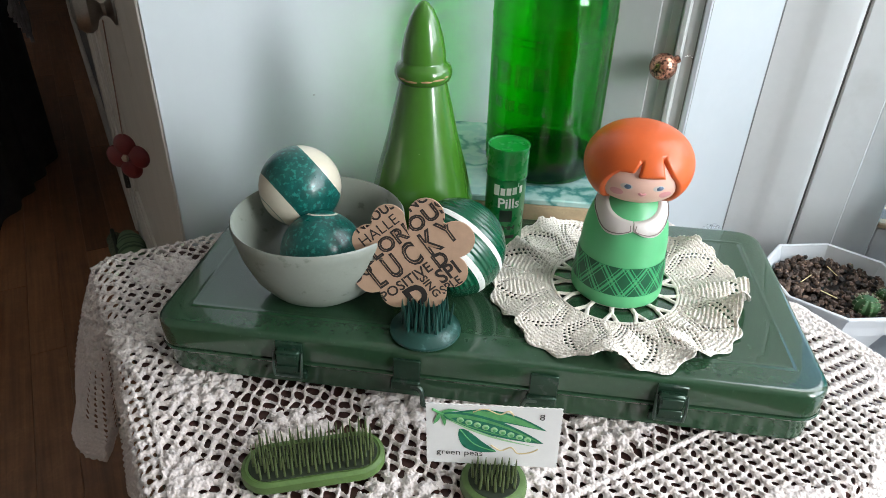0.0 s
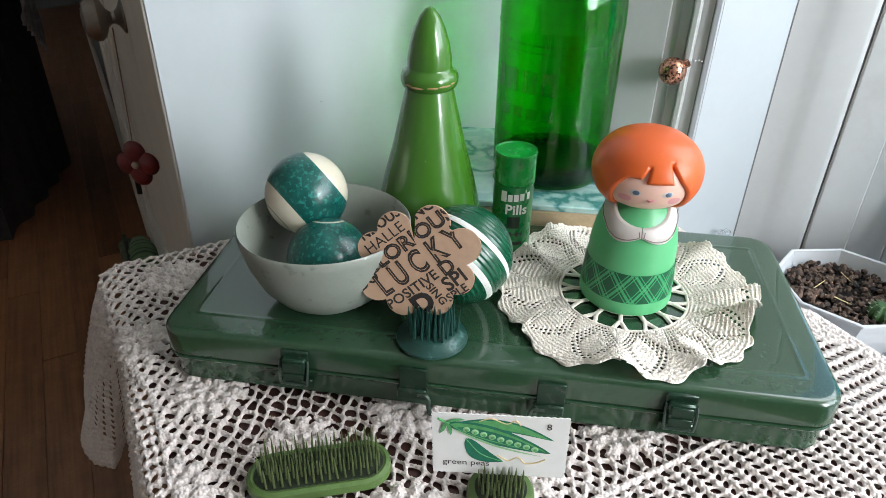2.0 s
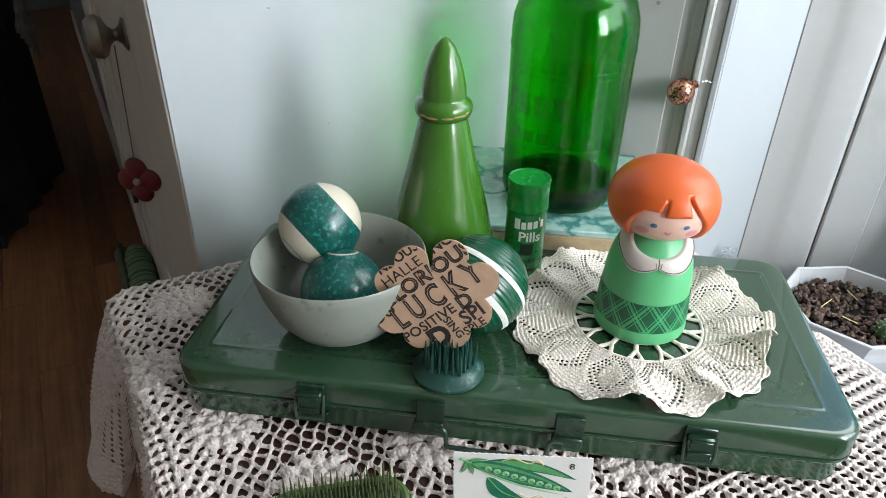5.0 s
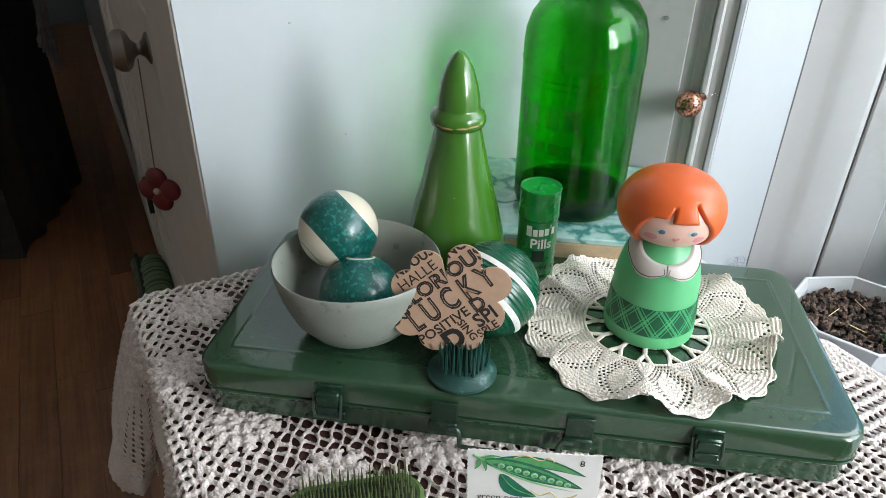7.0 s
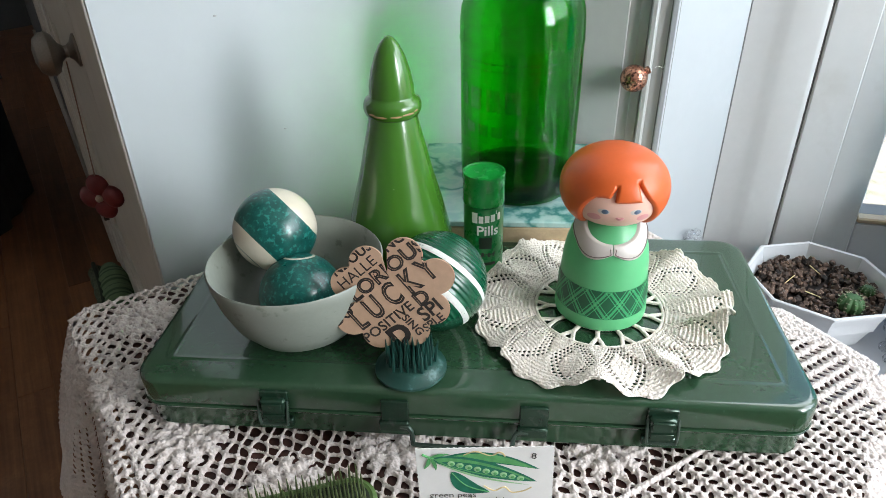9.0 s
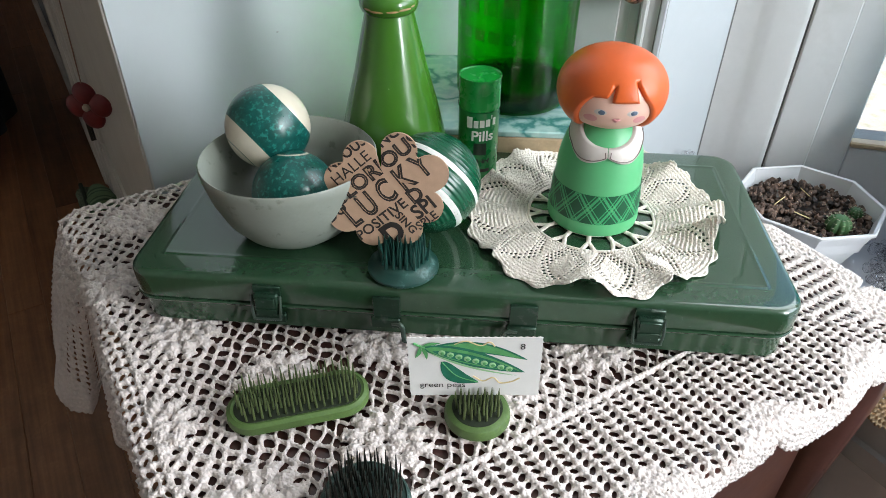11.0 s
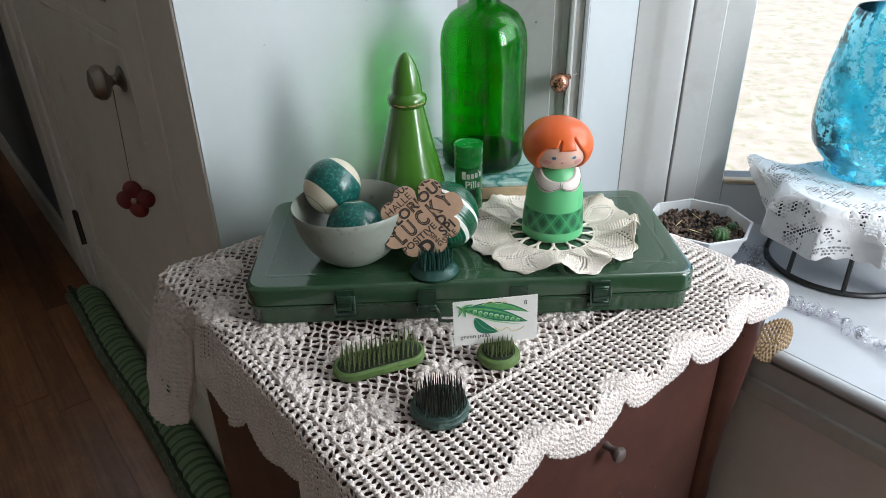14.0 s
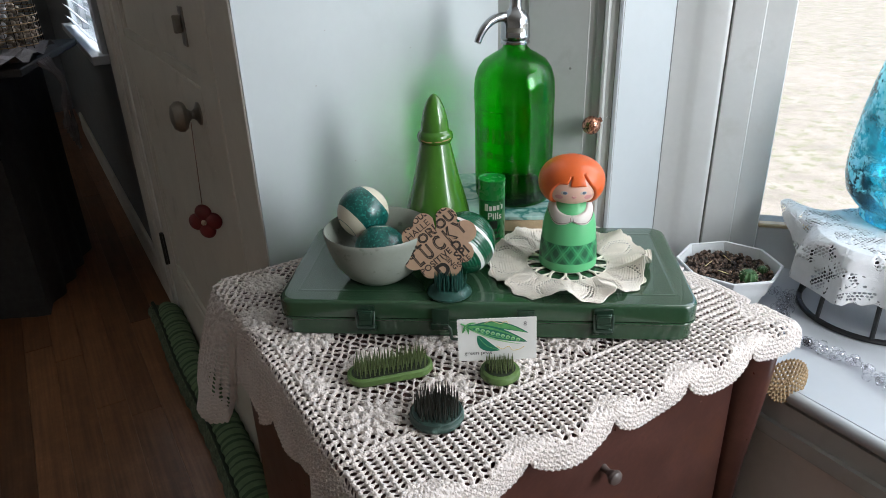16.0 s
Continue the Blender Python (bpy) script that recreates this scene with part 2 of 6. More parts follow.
def by_island(m, lo, hi):
    """Lighter and darker pebbles: multiply the colour by a value of each loose piece."""
    t = m.node_tree
    bs = t.nodes["Principled BSDF"]
    src = bs.inputs["Base Color"].links[0].from_socket
    ge, mr, mix = t.nodes.new("ShaderNodeNewGeometry"), t.nodes.new("ShaderNodeMapRange"), t.nodes.new("ShaderNodeMix")
    mix.data_type, mix.blend_type = "RGBA", "MULTIPLY"
    mr.inputs[3].default_value, mr.inputs[4].default_value = lo, hi
    t.links.new(ge.outputs["Random Per Island"], mr.inputs[0])
    mix.inputs[0].default_value = 1.0
    t.links.new(src, mix.inputs[6])
    t.links.new(mr.outputs[0], mix.inputs[7])
    t.links.new(mix.outputs[2], bs.inputs["Base Color"])


WALL = material("wall_paint", (0.490, 0.530, 0.545), 0.55, var=0.03, scale=7, bump=0.25, bump_scale=35, stain=0.05, stain_colour=(0.455, 0.495, 0.50), stain_scale=9)
TRIM = material("trim_paint", (0.445, 0.455, 0.440), 0.38, var=0.04, scale=12, bump=0.15, bump_scale=60, stain=0.12, stain_colour=(0.39, 0.39, 0.37), stain_scale=14)
# the wall's paint, darkened to offset too strong window light on the reveal
REVEAL = material("reveal_paint_dimmed", (0.435, 0.465, 0.482), 0.5, var=0.03, scale=7, bump=0.25, bump_scale=35)
CASING = material("casing_paint", (0.530, 0.532, 0.525), 0.4, var=0.04, scale=12, bump=0.15, bump_scale=60, stain=0.12, stain_colour=(0.47, 0.47, 0.455), stain_scale=14)
SILLP = material("sill_paint", (0.42, 0.44, 0.465), 0.35, var=0.03, scale=10, bump=0.1, bump_scale=70)
DOORP = material("door_paint", (0.60, 0.575, 0.515), 0.45, var=0.06, scale=9, bump=0.2, bump_scale=40, stain=0.1, stain_colour=(0.42, 0.395, 0.35), stain_scale=7)
APRON = material("apron_paint", (0.76, 0.74, 0.72), 0.5, var=0.05, scale=9, bump=0.15, bump_scale=40)
# the hall's lack of light is put into this dark wall colour
FARW = material("hall_wall_shade", (0.17, 0.19, 0.20), 0.6, var=0.08, scale=6)
GAP = material("dark_gap", (0.19, 0.19, 0.18), 0.8, var=0.1)
PLANK = material("floor_plank", (0.205, 0.094, 0.044), 0.33, var=0.25, scale=14, bump=0.15, bump_scale=120, second=(0.19, 0.085, 0.038), mix=0.1)
CEIL = material("ceiling_paint", (0.75, 0.75, 0.73), 0.7, var=0.02, scale=6)
DARKWOOD = material("cabinet_wood", (0.075, 0.030, 0.024), 0.30, var=0.3, scale=18, bump=0.1, bump_scale=150, stain=0.12, stain_colour=(0.09, 0.035, 0.02), stain_scale=20, coat=0.3)
CASE = material("case_enamel", (0.022, 0.060, 0.029), 0.19, var=0.10, scale=140, bump=0.10, bump_scale=420, second=(0.034, 0.078, 0.047), mix=-0.02, stain=0.05, stain_colour=(0.034, 0.066, 0.044), stain_scale=9, coat=0.7)
CASE2 = material("case_hardware", (0.017, 0.046, 0.027), 0.24, metal=0.35, var=0.25, scale=60, bump=0.15, bump_scale=300, stain=0.15, stain_colour=(0.08, 0.09, 0.08), stain_scale=120)
STONE = material("bowl_glaze", (0.240, 0.262, 0.224), 0.42, var=0.06, scale=40, bump=0.1, bump_scale=180, second=(0.16, 0.175, 0.145), mix=0.02)
BALLG = material("ball_green", (0.003, 0.078, 0.064), 0.30, var=0.35, scale=120, second=(0.018, 0.190, 0.155), mix=0.09, bump=0.1, bump_scale=200, coat=0.15)
BALLC = material("ball_cream", (0.62, 0.56, 0.44), 0.30, var=0.06, scale=30, bump=0.08, bump_scale=200, coat=0.5)
BALLR = material("ball_ridged_green", (0.004, 0.080, 0.038), 0.24, var=0.25, scale=60, bump=0.1, bump_scale=250, coat=0.4)
BALLW = material("ball_white_band", (0.72, 0.72, 0.68), 0.35, var=0.12, scale=90, second=(0.25, 0.3, 0.25), mix=-0.04)
TREE = material("tree_lacquer", (0.044, 0.150, 0.014), 0.22, var=0.06, scale=18, bump=0.06, bump_scale=90, coat=0.45, stain=0.06, stain_colour=(0.035, 0.105, 0.012), stain_scale=12)
WORN = material("worn_wood", (0.36, 0.22, 0.09), 0.5, var=0.3, scale=120)
TIN = material("tin_green", (0.008, 0.190, 0.045), 0.28, var=0.12, scale=60, bump=0.05, bump_scale=200, coat=0.4)
TINLID = material("tin_lid_green", (0.008, 0.260, 0.040), 0.26, var=0.08, scale=60, coat=0.4)
TINDARK = material("tin_badge", (0.004, 0.020, 0.008), 0.4, var=0.2, scale=90)
INKW = material("print_white", (0.75, 0.78, 0.70), 0.5, var=0.05)
INK = material("print_black", (0.018, 0.014, 0.012), 0.6, var=0.1)
GLASSG = clear("bottle_green_glass", (0.19, 0.83, 0.16), 0.02, 0.66)
GLASSM = clear("bottle_moulding_glass", (0.66, 0.90, 0.66), 0.12, 0.6, 1.7)
GLASSB = clear("bottle_base_glass", (0.02, 0.20, 0.035), 0.05, 0.6)
CHROME = material("chrome", (0.40, 0.41, 0.42), 0.14, metal=1.0, var=0.1, scale=60, bump=0.06, bump_scale=150)
PEWTER = material("old_brass", (0.30, 0.28, 0.25), 0.38, metal=0.9, var=0.2, scale=50, bump=0.1, bump_scale=150)
IRON = material("dark_iron", (0.05, 0.045, 0.04), 0.5, metal=0.5, var=0.2, scale=60)
KNOB = material("worn_knob", (0.115, 0.09, 0.082), 0.35, var=0.25, scale=90, bump=0.1, bump_scale=200, coat=0.2)
BLACKW = material("black_wire", (0.012, 0.012, 0.013), 0.42, var=0.2, scale=60)
WOODP = material("pale_wood", (0.42, 0.31, 0.19), 0.5, var=0.2, scale=40, bump=0.15, bump_scale=150)
HAIR = material("doll_hair", (0.62, 0.105, 0.018), 0.34, var=0.06, scale=25, bump=0.06, bump_scale=160)
SKIN = material("doll_face", (0.74, 0.47, 0.37), 0.38, var=0.04, scale=25)
BLUSH = material("doll_cheek", (0.66, 0.29, 0.29), 0.4, var=0.05, scale=60)
EYEB = material("doll_eye", (0.085, 0.125, 0.19), 0.3, var=0.1)
DRESS = material("doll_dress", (0.105, 0.43, 0.180), 0.36, var=0.05, scale=25, bump=0.05, bump_scale=160)
PLAID = material("doll_plaid", (0.002, 0.088, 0.034), 0.4, var=0.1, scale=60)
COLLAR = material("doll_collar", (0.56, 0.515, 0.475), 0.42, var=0.05, scale=40, bump=0.08, bump_scale=160)
COLLARL = material("doll_collar_line", (0.16, 0.12, 0.105), 0.5, var=0.1)
YARN = material("cotton_yarn", (0.695, 0.618, 0.578), 0.85, var=0.10, scale=60, bump=0.9, bump_scale=900, sheen=0.2, knit=340)
YARN2 = material("cream_yarn", (0.78, 0.715, 0.628), 0.85, var=0.10, scale=60, bump=0.9, bump_scale=1100, sheen=0.2, knit=620)
BAIL = material("worn_wire", (0.055, 0.085, 0.066), 0.30, metal=0.5, var=0.25, scale=120)
YARN3 = material("tan_yarn", (0.36, 0.245, 0.13), 0.85, var=0.2, scale=60, bump=0.9, bump_scale=900, sheen=0.2)
LACE = material("white_lace", (0.66, 0.66, 0.68), 0.7, var=0.06, scale=80, bump=0.8, bump_scale=700, sheen=0.2)
FROG_L = material("frog_green", (0.088, 0.155, 0.040), 0.5, var=0.2, scale=60, bump=0.25, bump_scale=260, stain=0.1, stain_colour=(0.06, 0.10, 0.04), stain_scale=70)
FROG_T = material("frog_teal", (0.009, 0.050, 0.039), 0.36, var=0.2, scale=60, bump=0.2, bump_scale=260, stain=0.1, stain_colour=(0.10, 0.20, 0.19), stain_scale=70)
FROG_D = material("frog_dark", (0.020, 0.050, 0.040), 0.5, var=0.25, scale=60, bump=0.3, bump_scale=260, stain=0.24, stain_colour=(0.13, 0.20, 0.17), stain_scale=110)
PIN_L = material("pin_olive", (0.11, 0.145, 0.055), 0.45, metal=0.3, var=0.2, scale=200)
PIN_D = material("pin_steel", (0.055, 0.055, 0.045), 0.4, metal=0.7, var=0.2, scale=200)
KRAFT = material("kraft_board", (0.46, 0.30, 0.20), 0.7, var=0.08, scale=120, bump=0.1, bump_scale=400)
PAPER = material("stamp_paper", (0.74, 0.73, 0.70), 0.75, var=0.03, scale=90)
PEA = material("pea_green", (0.10, 0.36, 0.12), 0.7, var=0.25, scale=160)
PEAD = material("pea_dark", (0.008, 0.16, 0.09), 0.7, var=0.25, scale=160)
PEAL = material("pea_light", (0.30, 0.55, 0.28), 0.7, var=0.15, scale=160)
TENDRIL = material("tendril_gold", (0.62, 0.50, 0.26), 0.7, var=0.1)
POTW = material("pot_white", (0.60, 0.61, 0.625), 0.45, var=0.03, scale=20, bump=0.05, bump_scale=160)
GRAVEL = material("gravel", (0.046, 0.029, 0.021), 0.75, var=0.4, scale=160, bump=0.4, bump_scale=400, second=(0.20, 0.135, 0.09), mix=0.0)
CACTUS = material("cactus_green", (0.040, 0.110, 0.032), 0.6, var=0.25, scale=120, bump=0.3, bump_scale=400)
SPINE = material("cactus_spine", (0.30, 0.30, 0.20), 0.7, var=0.1)
COPPER = material("copper_foil", (0.62, 0.30, 0.20), 0.25, metal=0.85, var=0.2, scale=160, second=(0.03, 0.015, 0.012), mix=0.15, bump=0.4, bump_scale=200)
RED = material("red_flower", (0.15, 0.011, 0.013), 0.45, var=0.2, scale=60, bump=0.1, bump_scale=200)
STRING = material("string", (0.28, 0.18, 0.14), 0.8, var=0.2)
SNAKE = material("draft_cloth", (0.13, 0.21, 0.11), 0.85, var=0.15, scale=50, bump=0.5, bump_scale=500)
SNAKED = material("draft_cloth_dark", (0.016, 0.030, 0.016), 0.85, var=0.3, scale=80, bump=0.5, bump_scale=500)
SNAKEP = material("draft_cloth_print", (0.10, 0.13, 0.08), 0.85, var=0.5, scale=160, second=(0.015, 0.03, 0.015), mix=0.08)
BLACKC = material("black_cloth", (0.030, 0.030, 0.031), 0.85, var=0.3, scale=40, bump=0.4, bump_scale=300)
GREYC = material("grey_cloth", (0.17, 0.16, 0.17), 0.85, var=0.3, scale=40, bump=0.5, bump_scale=300)
SHELL = material("shell", (0.42, 0.34, 0.26), 0.5, var=0.35, scale=60)
CRYSTAL = clear("crystal", (0.99, 0.99, 1.0), 0.04, 0.72, 1.7, 0.14)
PANE = clear("window_pane", (0.97, 0.98, 0.98), 0.01, 1.0, 1.2)
BLUESILVER = silvered("blue_mercury")
BLUEIN = clear("blue_vase_inside", (0.86, 0.97, 0.99), 0.08, 0.92, 1.4)
GRASS = material("dry_lawn", (0.29, 0.262, 0.222), 0.95, var=0.22, scale=4, second=(0.20, 0.205, 0.13), mix=0.10, stain=0.25, stain_colour=(0.33, 0.285, 0.25), stain_scale=0.9, bump=0.8, bump_scale=30)
by_island(GRAVEL, 0.25, 3.6)


def by_board(m, lo, hi):
    """Lighter and darker boards: multiply the colour by a value of each object, with long streaks of grain."""
    t = m.node_tree
    bs = t.nodes["Principled BSDF"]
    src = bs.inputs["Base Color"].links[0].from_socket
    oi, mr, mix = t.nodes.new("ShaderNodeObjectInfo"), t.nodes.new("ShaderNodeMapRange"), t.nodes.new("ShaderNodeMix")
    mix.data_type, mix.blend_type = "RGBA", "MULTIPLY"
    mix.inputs[0].default_value = 1.0
    mr.inputs[3].default_value, mr.inputs[4].default_value = lo, hi
    t.links.new(oi.outputs["Random"], mr.inputs[0])
    co, mp, nz = t.nodes.new("ShaderNodeTexCoord"), t.nodes.new("ShaderNodeMapping"), t.nodes.new("ShaderNodeTexNoise")
    mp.inputs["Scale"].default_value = (3.0, 90.0, 1.0)
    nz.inputs["Scale"].default_value, nz.inputs["Detail"].default_value = 1.0, 5.0
    gr, grain = t.nodes.new("ShaderNodeMapRange"), t.nodes.new("ShaderNodeMath")
    gr.inputs[1].default_value, gr.inputs[2].default_value, gr.inputs[3].default_value, gr.inputs[4].default_value = 0.3, 0.7, 0.7, 1.25
    grain.operation = "MULTIPLY"
    t.links.new(co.outputs["Object"], mp.inputs["Vector"])
    t.links.new(mp.outputs[0], nz.inputs["Vector"])
    t.links.new(nz.outputs["Fac"], gr.inputs[0])
    t.links.new(gr.outputs[0], grain.inputs[0])
    t.links.new(mr.outputs[0], grain.inputs[1])
    t.links.new(src, mix.inputs[6])
    t.links.new(grain.outputs[0], mix.inputs[7])
    t.links.new(mix.outputs[2], bs.inputs["Base Color"])


by_board(PLANK, 0.55, 1.4)
PLAIDM = material("doll_plaid_stripe", (0.050, 0.36, 0.145), 0.4, var=0.1, scale=60)
CHIP = material("wall_chip", (0.42, 0.43, 0.43), 0.8, var=0.2, scale=200)
TUFT = material("dry_grass", (0.28, 0.265, 0.20), 0.9, var=0.3, scale=3)
by_island(TUFT, 0.55, 1.25)
# for the unseen room walls, kept pale so they bounce fill light back
ROOMW = material("bounce_wall_paint", (0.78, 0.75, 0.70), 0.6, var=0.04, scale=6)
SOIL = material("dark_soil", (0.018, 0.012, 0.009), 0.9, var=0.4, scale=150)
SPECK = material("worn_speck", (0.34, 0.27, 0.22), 0.6, var=0.2, scale=200)
# ---------------------------------------------------------------- large structure
def wall_between(name, p, q, z0, z1, thick, mat, label, back=1):
    """A wall whose face runs from p to q; its thickness lies to the left of that way (back=1) or to the right."""
    d = (Vector(q) - Vector(p)).normalized()
    n = Vector((-d.y, d.x)) * thick * back
    poly = [tuple(p), tuple(q), tuple(Vector(q) + n), tuple(Vector(p) + n)]
    ob = new(name, mesh_of(name, prism(poly, z0, z1), mat, False))
    return tagged(ob, label, "wall", kind="structure")


def strip(name, p, q, s0, s1, z0, z1, depth, mat, parent=None, e=0.002):
    """A board on a wall face from p to q, between the distances s0 and s1 along it, standing depth proud."""
    d = (Vector(q) - Vector(p)).normalized()
    m = Matrix.Translation((p[0], p[1], 0)) @ Matrix.Rotation(math.atan2(d.y, d.x), 4, "Z")
    ob = new(name, mesh_of(name, box(s0, s1, -depth, 0.0, z0, z1, e), mat, False))
    ob.matrix_basis = m
    if parent:
        ob.parent = parent
        ob.matrix_parent_inverse = parent.matrix_basis.inverted()
    return ob


WE, KN, WR, BR = (-0.357, 0.233), (0.012, 0.482), (0.212, 0.411), (0.306, 0.468)
GA = radians(-9)
GD = Vector((math.cos(GA), math.sin(GA)))
WEND = (BR[0] + GD.x * 0.80, BR[1] + GD.y * 0.80)            # end of the side window wall
SD = Vector((0.588, -0.809))                                   # along the front of the sill
BEND = (WEND[0] + SD.x * 1.7, WEND[1] + SD.y * 1.7)
H = 2.45

wall_1 = wall_between("wall_1", WE, KN, 0, H, 0.10, WALL, "pale blue-white painted plaster wall beside the window bay")
wall_2 = wall_between("wall_2", KN, WR, 0, H, 0.10, TRIM, "grey-white painted wood panelling beside the bay")
wall_3 = wall_between("wall_3", WR, BR, 0, H, 0.10, REVEAL, "white painted reveal of the window bay")

# panelling on the grey strip of wall
strip("panel_board", KN, WR, 0.055, 0.158, 0.0, H, 0.004, TRIM, wall_2)
strip("panel_board", KN, WR, 0.170, 0.181, 0.0, H, 0.003, TRIM, wall_2)
strip("bead_strip", KN, WR, 0.183, 0.191, 0.0, H, 0.012, TRIM, wall_2, 0.0035)
strip("bead_strip", KN, WR, 0.2045, 0.2115, 0.0, H, 0.005, SILLP, wall_2, 0.002)
strip("dark_joint", KN, WR, 0.2028, 0.2042, 0.0, H, 0.0012, GAP, wall_2, 0.0002)
solo("nail_hole", lathe([(0.0022, 0), (0.0022, 0.0008)], 10), GAP, Matrix.Translation((0.133, 0.4345, 1.014)) @ Matrix.Rotation(radians(90), 4, "X"), "small dark nail hole in the grey panelling", "hole")

RL = (Vector(BR) - Vector(WR)).length
strip("dark_joint", WR, BR, RL - 0.0030, RL - 0.0012, 0.0, H, 0.0010, GAP, wall_3, 0.0002)

# side window of the bay: casing, frame, panes
SILL_Z = 0.645
wall_between("wall_4", BR, WEND, 0, SILL_Z - 0.01, 0.12, TRIM, "wall below the side window of the bay")
wall_between("wall_5", BR, WEND, 2.2, H, 0.12, TRIM, "wall above the side window of the bay")
wm = Matrix.Translation((BR[0], BR[1], 0)) @ Matrix.Rotation(GA, 4, "Z")


def sash(name, m, length, z0, z1, left, right, label):
    """A window in a wall face: casing boards, frame, one pane, inner stop; along local x, facing -y."""
    w = thing(name, m, label, "window", kind="structure")
    part("casing", prism([(0.0, 0.0), (0.026, 0.0), (0.033, -0.0014), (0.041, -0.0034), (0.047, -0.004), (0.077, -0.004), (0.081, -0.0032), (0.0836, -0.001), (0.0838, 0.12), (0.0, 0.12)], z0, z1), CASING, w, "rounded casing board")
    part("dark_joint", box(0.0839, 0.0862, 0.0005, 0.10, z0, z1, 0.0005), GAP, w)
    part("stile", box(0.0863, 0.1365, -0.003, 0.05, z0, z1), CASING, w)
    part("stile", box(0.1350, left, -0.0012, 0.05, z0, z1), CASING, w)
    part("stile", box(length - right, length, -0.004, 0.10, z0, z1), CASING, w)
    part("bottom_rail", box(left, length - right, 0.000, 0.05, z0, 0.724), CASING, w)
    part("glazing_bead", box(left, length - right, -0.003, 0.014, 0.7245, 0.732), WOODP, w)
    part("track", box(left, length - right, 0.018, 0.05, 0.7245, 0.729, 0.001), GAP, w)
    part("top_rail", box(left, length - right, 0.000, 0.05, z1 - 0.08, z1), CASING, w)
    pane = part("pane", box(left - 0.004, length - right + 0.004, 0.030, 0.034, 0.725, z1 - 0.07, 0.0005), PANE, w, smooth=False)
    pane.visible_shadow = False
    return w


sash("window_1", wm, 0.80, SILL_Z - 0.01, 2.2, 0.181, 0.06, "side bay window with grey-white painted frame")
bm_ = Matrix.Translation((WEND[0], WEND[1], 0)) @ Matrix.Rotation(math.atan2(SD.y, SD.x), 4, "Z")
sash("window_2", bm_, 1.7, SILL_Z - 0.01, 2.2, 0.181, 0.12, "front bay window with grey-white painted frame")
wall_between("wall_6", WEND, BEND, 0, SILL_Z - 0.01, 0.12, TRIM, "wall below the front bay window")
wall_between("wall_7", WEND, BEND, 2.2, H, 0.12, TRIM, "wall above the front bay window")

# sill board, its nosing, and the apron wall under it
F0 = Vector((0.43, 0.055))


def fr(s):
    return (F0.x + SD.x * s, F0.y + SD.y * s)


def off(p, d):
    n = Vector((-0.809, -0.588))
    return (p[0] + n.x * d, p[1] + n.y * d)


FE = fr(1.32)
sill = solo("window_sill", prism([WR, fr(-0.43), FE, (BEND[0] + 0.03, BEND[1]), (WEND[0] + 0.02, WEND[1] + 0.0), (BR[0] + 0.0, BR[1] + 0.0)], SILL_Z - 0.022, SILL_Z), SILLP,
            Matrix(), "wide white painted bay window sill board", "window sill", kind="structure", smooth=False)
solo("sill_nosing", tube([(*off(fr(-0.43), 0.0), SILL_Z - 0.012), (*off(FE, 0.0), SILL_Z - 0.012)], 0.0115, 12), SILLP, Matrix(), "rounded white front edge of the window sill", "trim", kind="structure")
for k, (dz0, dz1, o, mt) in enumerate(((0.026, 0.060, -0.006, TRIM), (0.060, 0.085, -0.014, TRIM))):
    a, b = off(fr(-0.40), -o), off(FE, -o)
    solo("sill_moulding", prism([a, b, off(b, -0.03), off(a, -0.03)], SILL_Z - dz1, SILL_Z - dz0), mt, Matrix(), "grey moulding below the window sill", "trim", kind="structure", smooth=False)
a, b = off(fr(-0.42), -0.018), off(FE, -0.018)
solo("wall_8", prism([a, b, off(b, -0.05), off(a, -0.05)], 0, SILL_Z - 0.023), APRON, Matrix(), "grey painted wall below the bay sill", "wall", kind="structure", smooth=False)

# wall with the door, running back from the corner
DD = Vector((-0.588, 0.809))
dm = Matrix.Translation((WE[0], WE[1], 0)) @ Matrix.Rotation(math.atan2(DD.y, DD.x), 4, "Z")   # local x runs back along the wall, +y faces the hall
LATCH, HINGE = 0.17, 1.285
FAR = -0.004                                                 # the wall past the door, from its face
CASED = 1.555                                                # where the casing past the hinges ends
solo("wall_9", box(0.0, 0.012, -0.10, -0.001, 0, H, 0.001), DOORP, dm, "painted end of the wall beside the door", "wall", kind="structure", smooth=False)
far_w = thing("wall_10", dm, "unlit wall past the door, its shade painted grey-blue, with a small window", "wall", kind="structure")
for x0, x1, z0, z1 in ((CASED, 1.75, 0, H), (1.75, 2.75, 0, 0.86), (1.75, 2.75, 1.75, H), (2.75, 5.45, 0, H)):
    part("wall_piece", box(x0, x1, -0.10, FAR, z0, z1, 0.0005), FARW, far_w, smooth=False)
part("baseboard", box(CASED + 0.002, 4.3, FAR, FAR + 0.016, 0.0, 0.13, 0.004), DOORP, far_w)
hall_win = thing("window_3", dm, "small white-framed window in the dim hall wall", "window", kind="structure")
for x0, x1, z0, z1 in ((1.70, 1.80, 0.86, 1.75), (2.72, 2.80, 0.86, 1.75), (2.23, 2.27, 0.89, 1.75)):
    part("window_frame", box(x0, x1, FAR + 0.001, FAR + 0.02, z0, z1), SILLP, hall_win)
part("window_sill", box(1.66, 2.84, FAR + 0.001, FAR + 0.06, 0.83, 0.86), SILLP, hall_win)
hp_ = part("pane", box(1.75, 2.75, 0.0, 0.004, 0.86, 1.75, 0.0005), PANE, hall_win, smooth=False)
hp_.visible_shadow = False
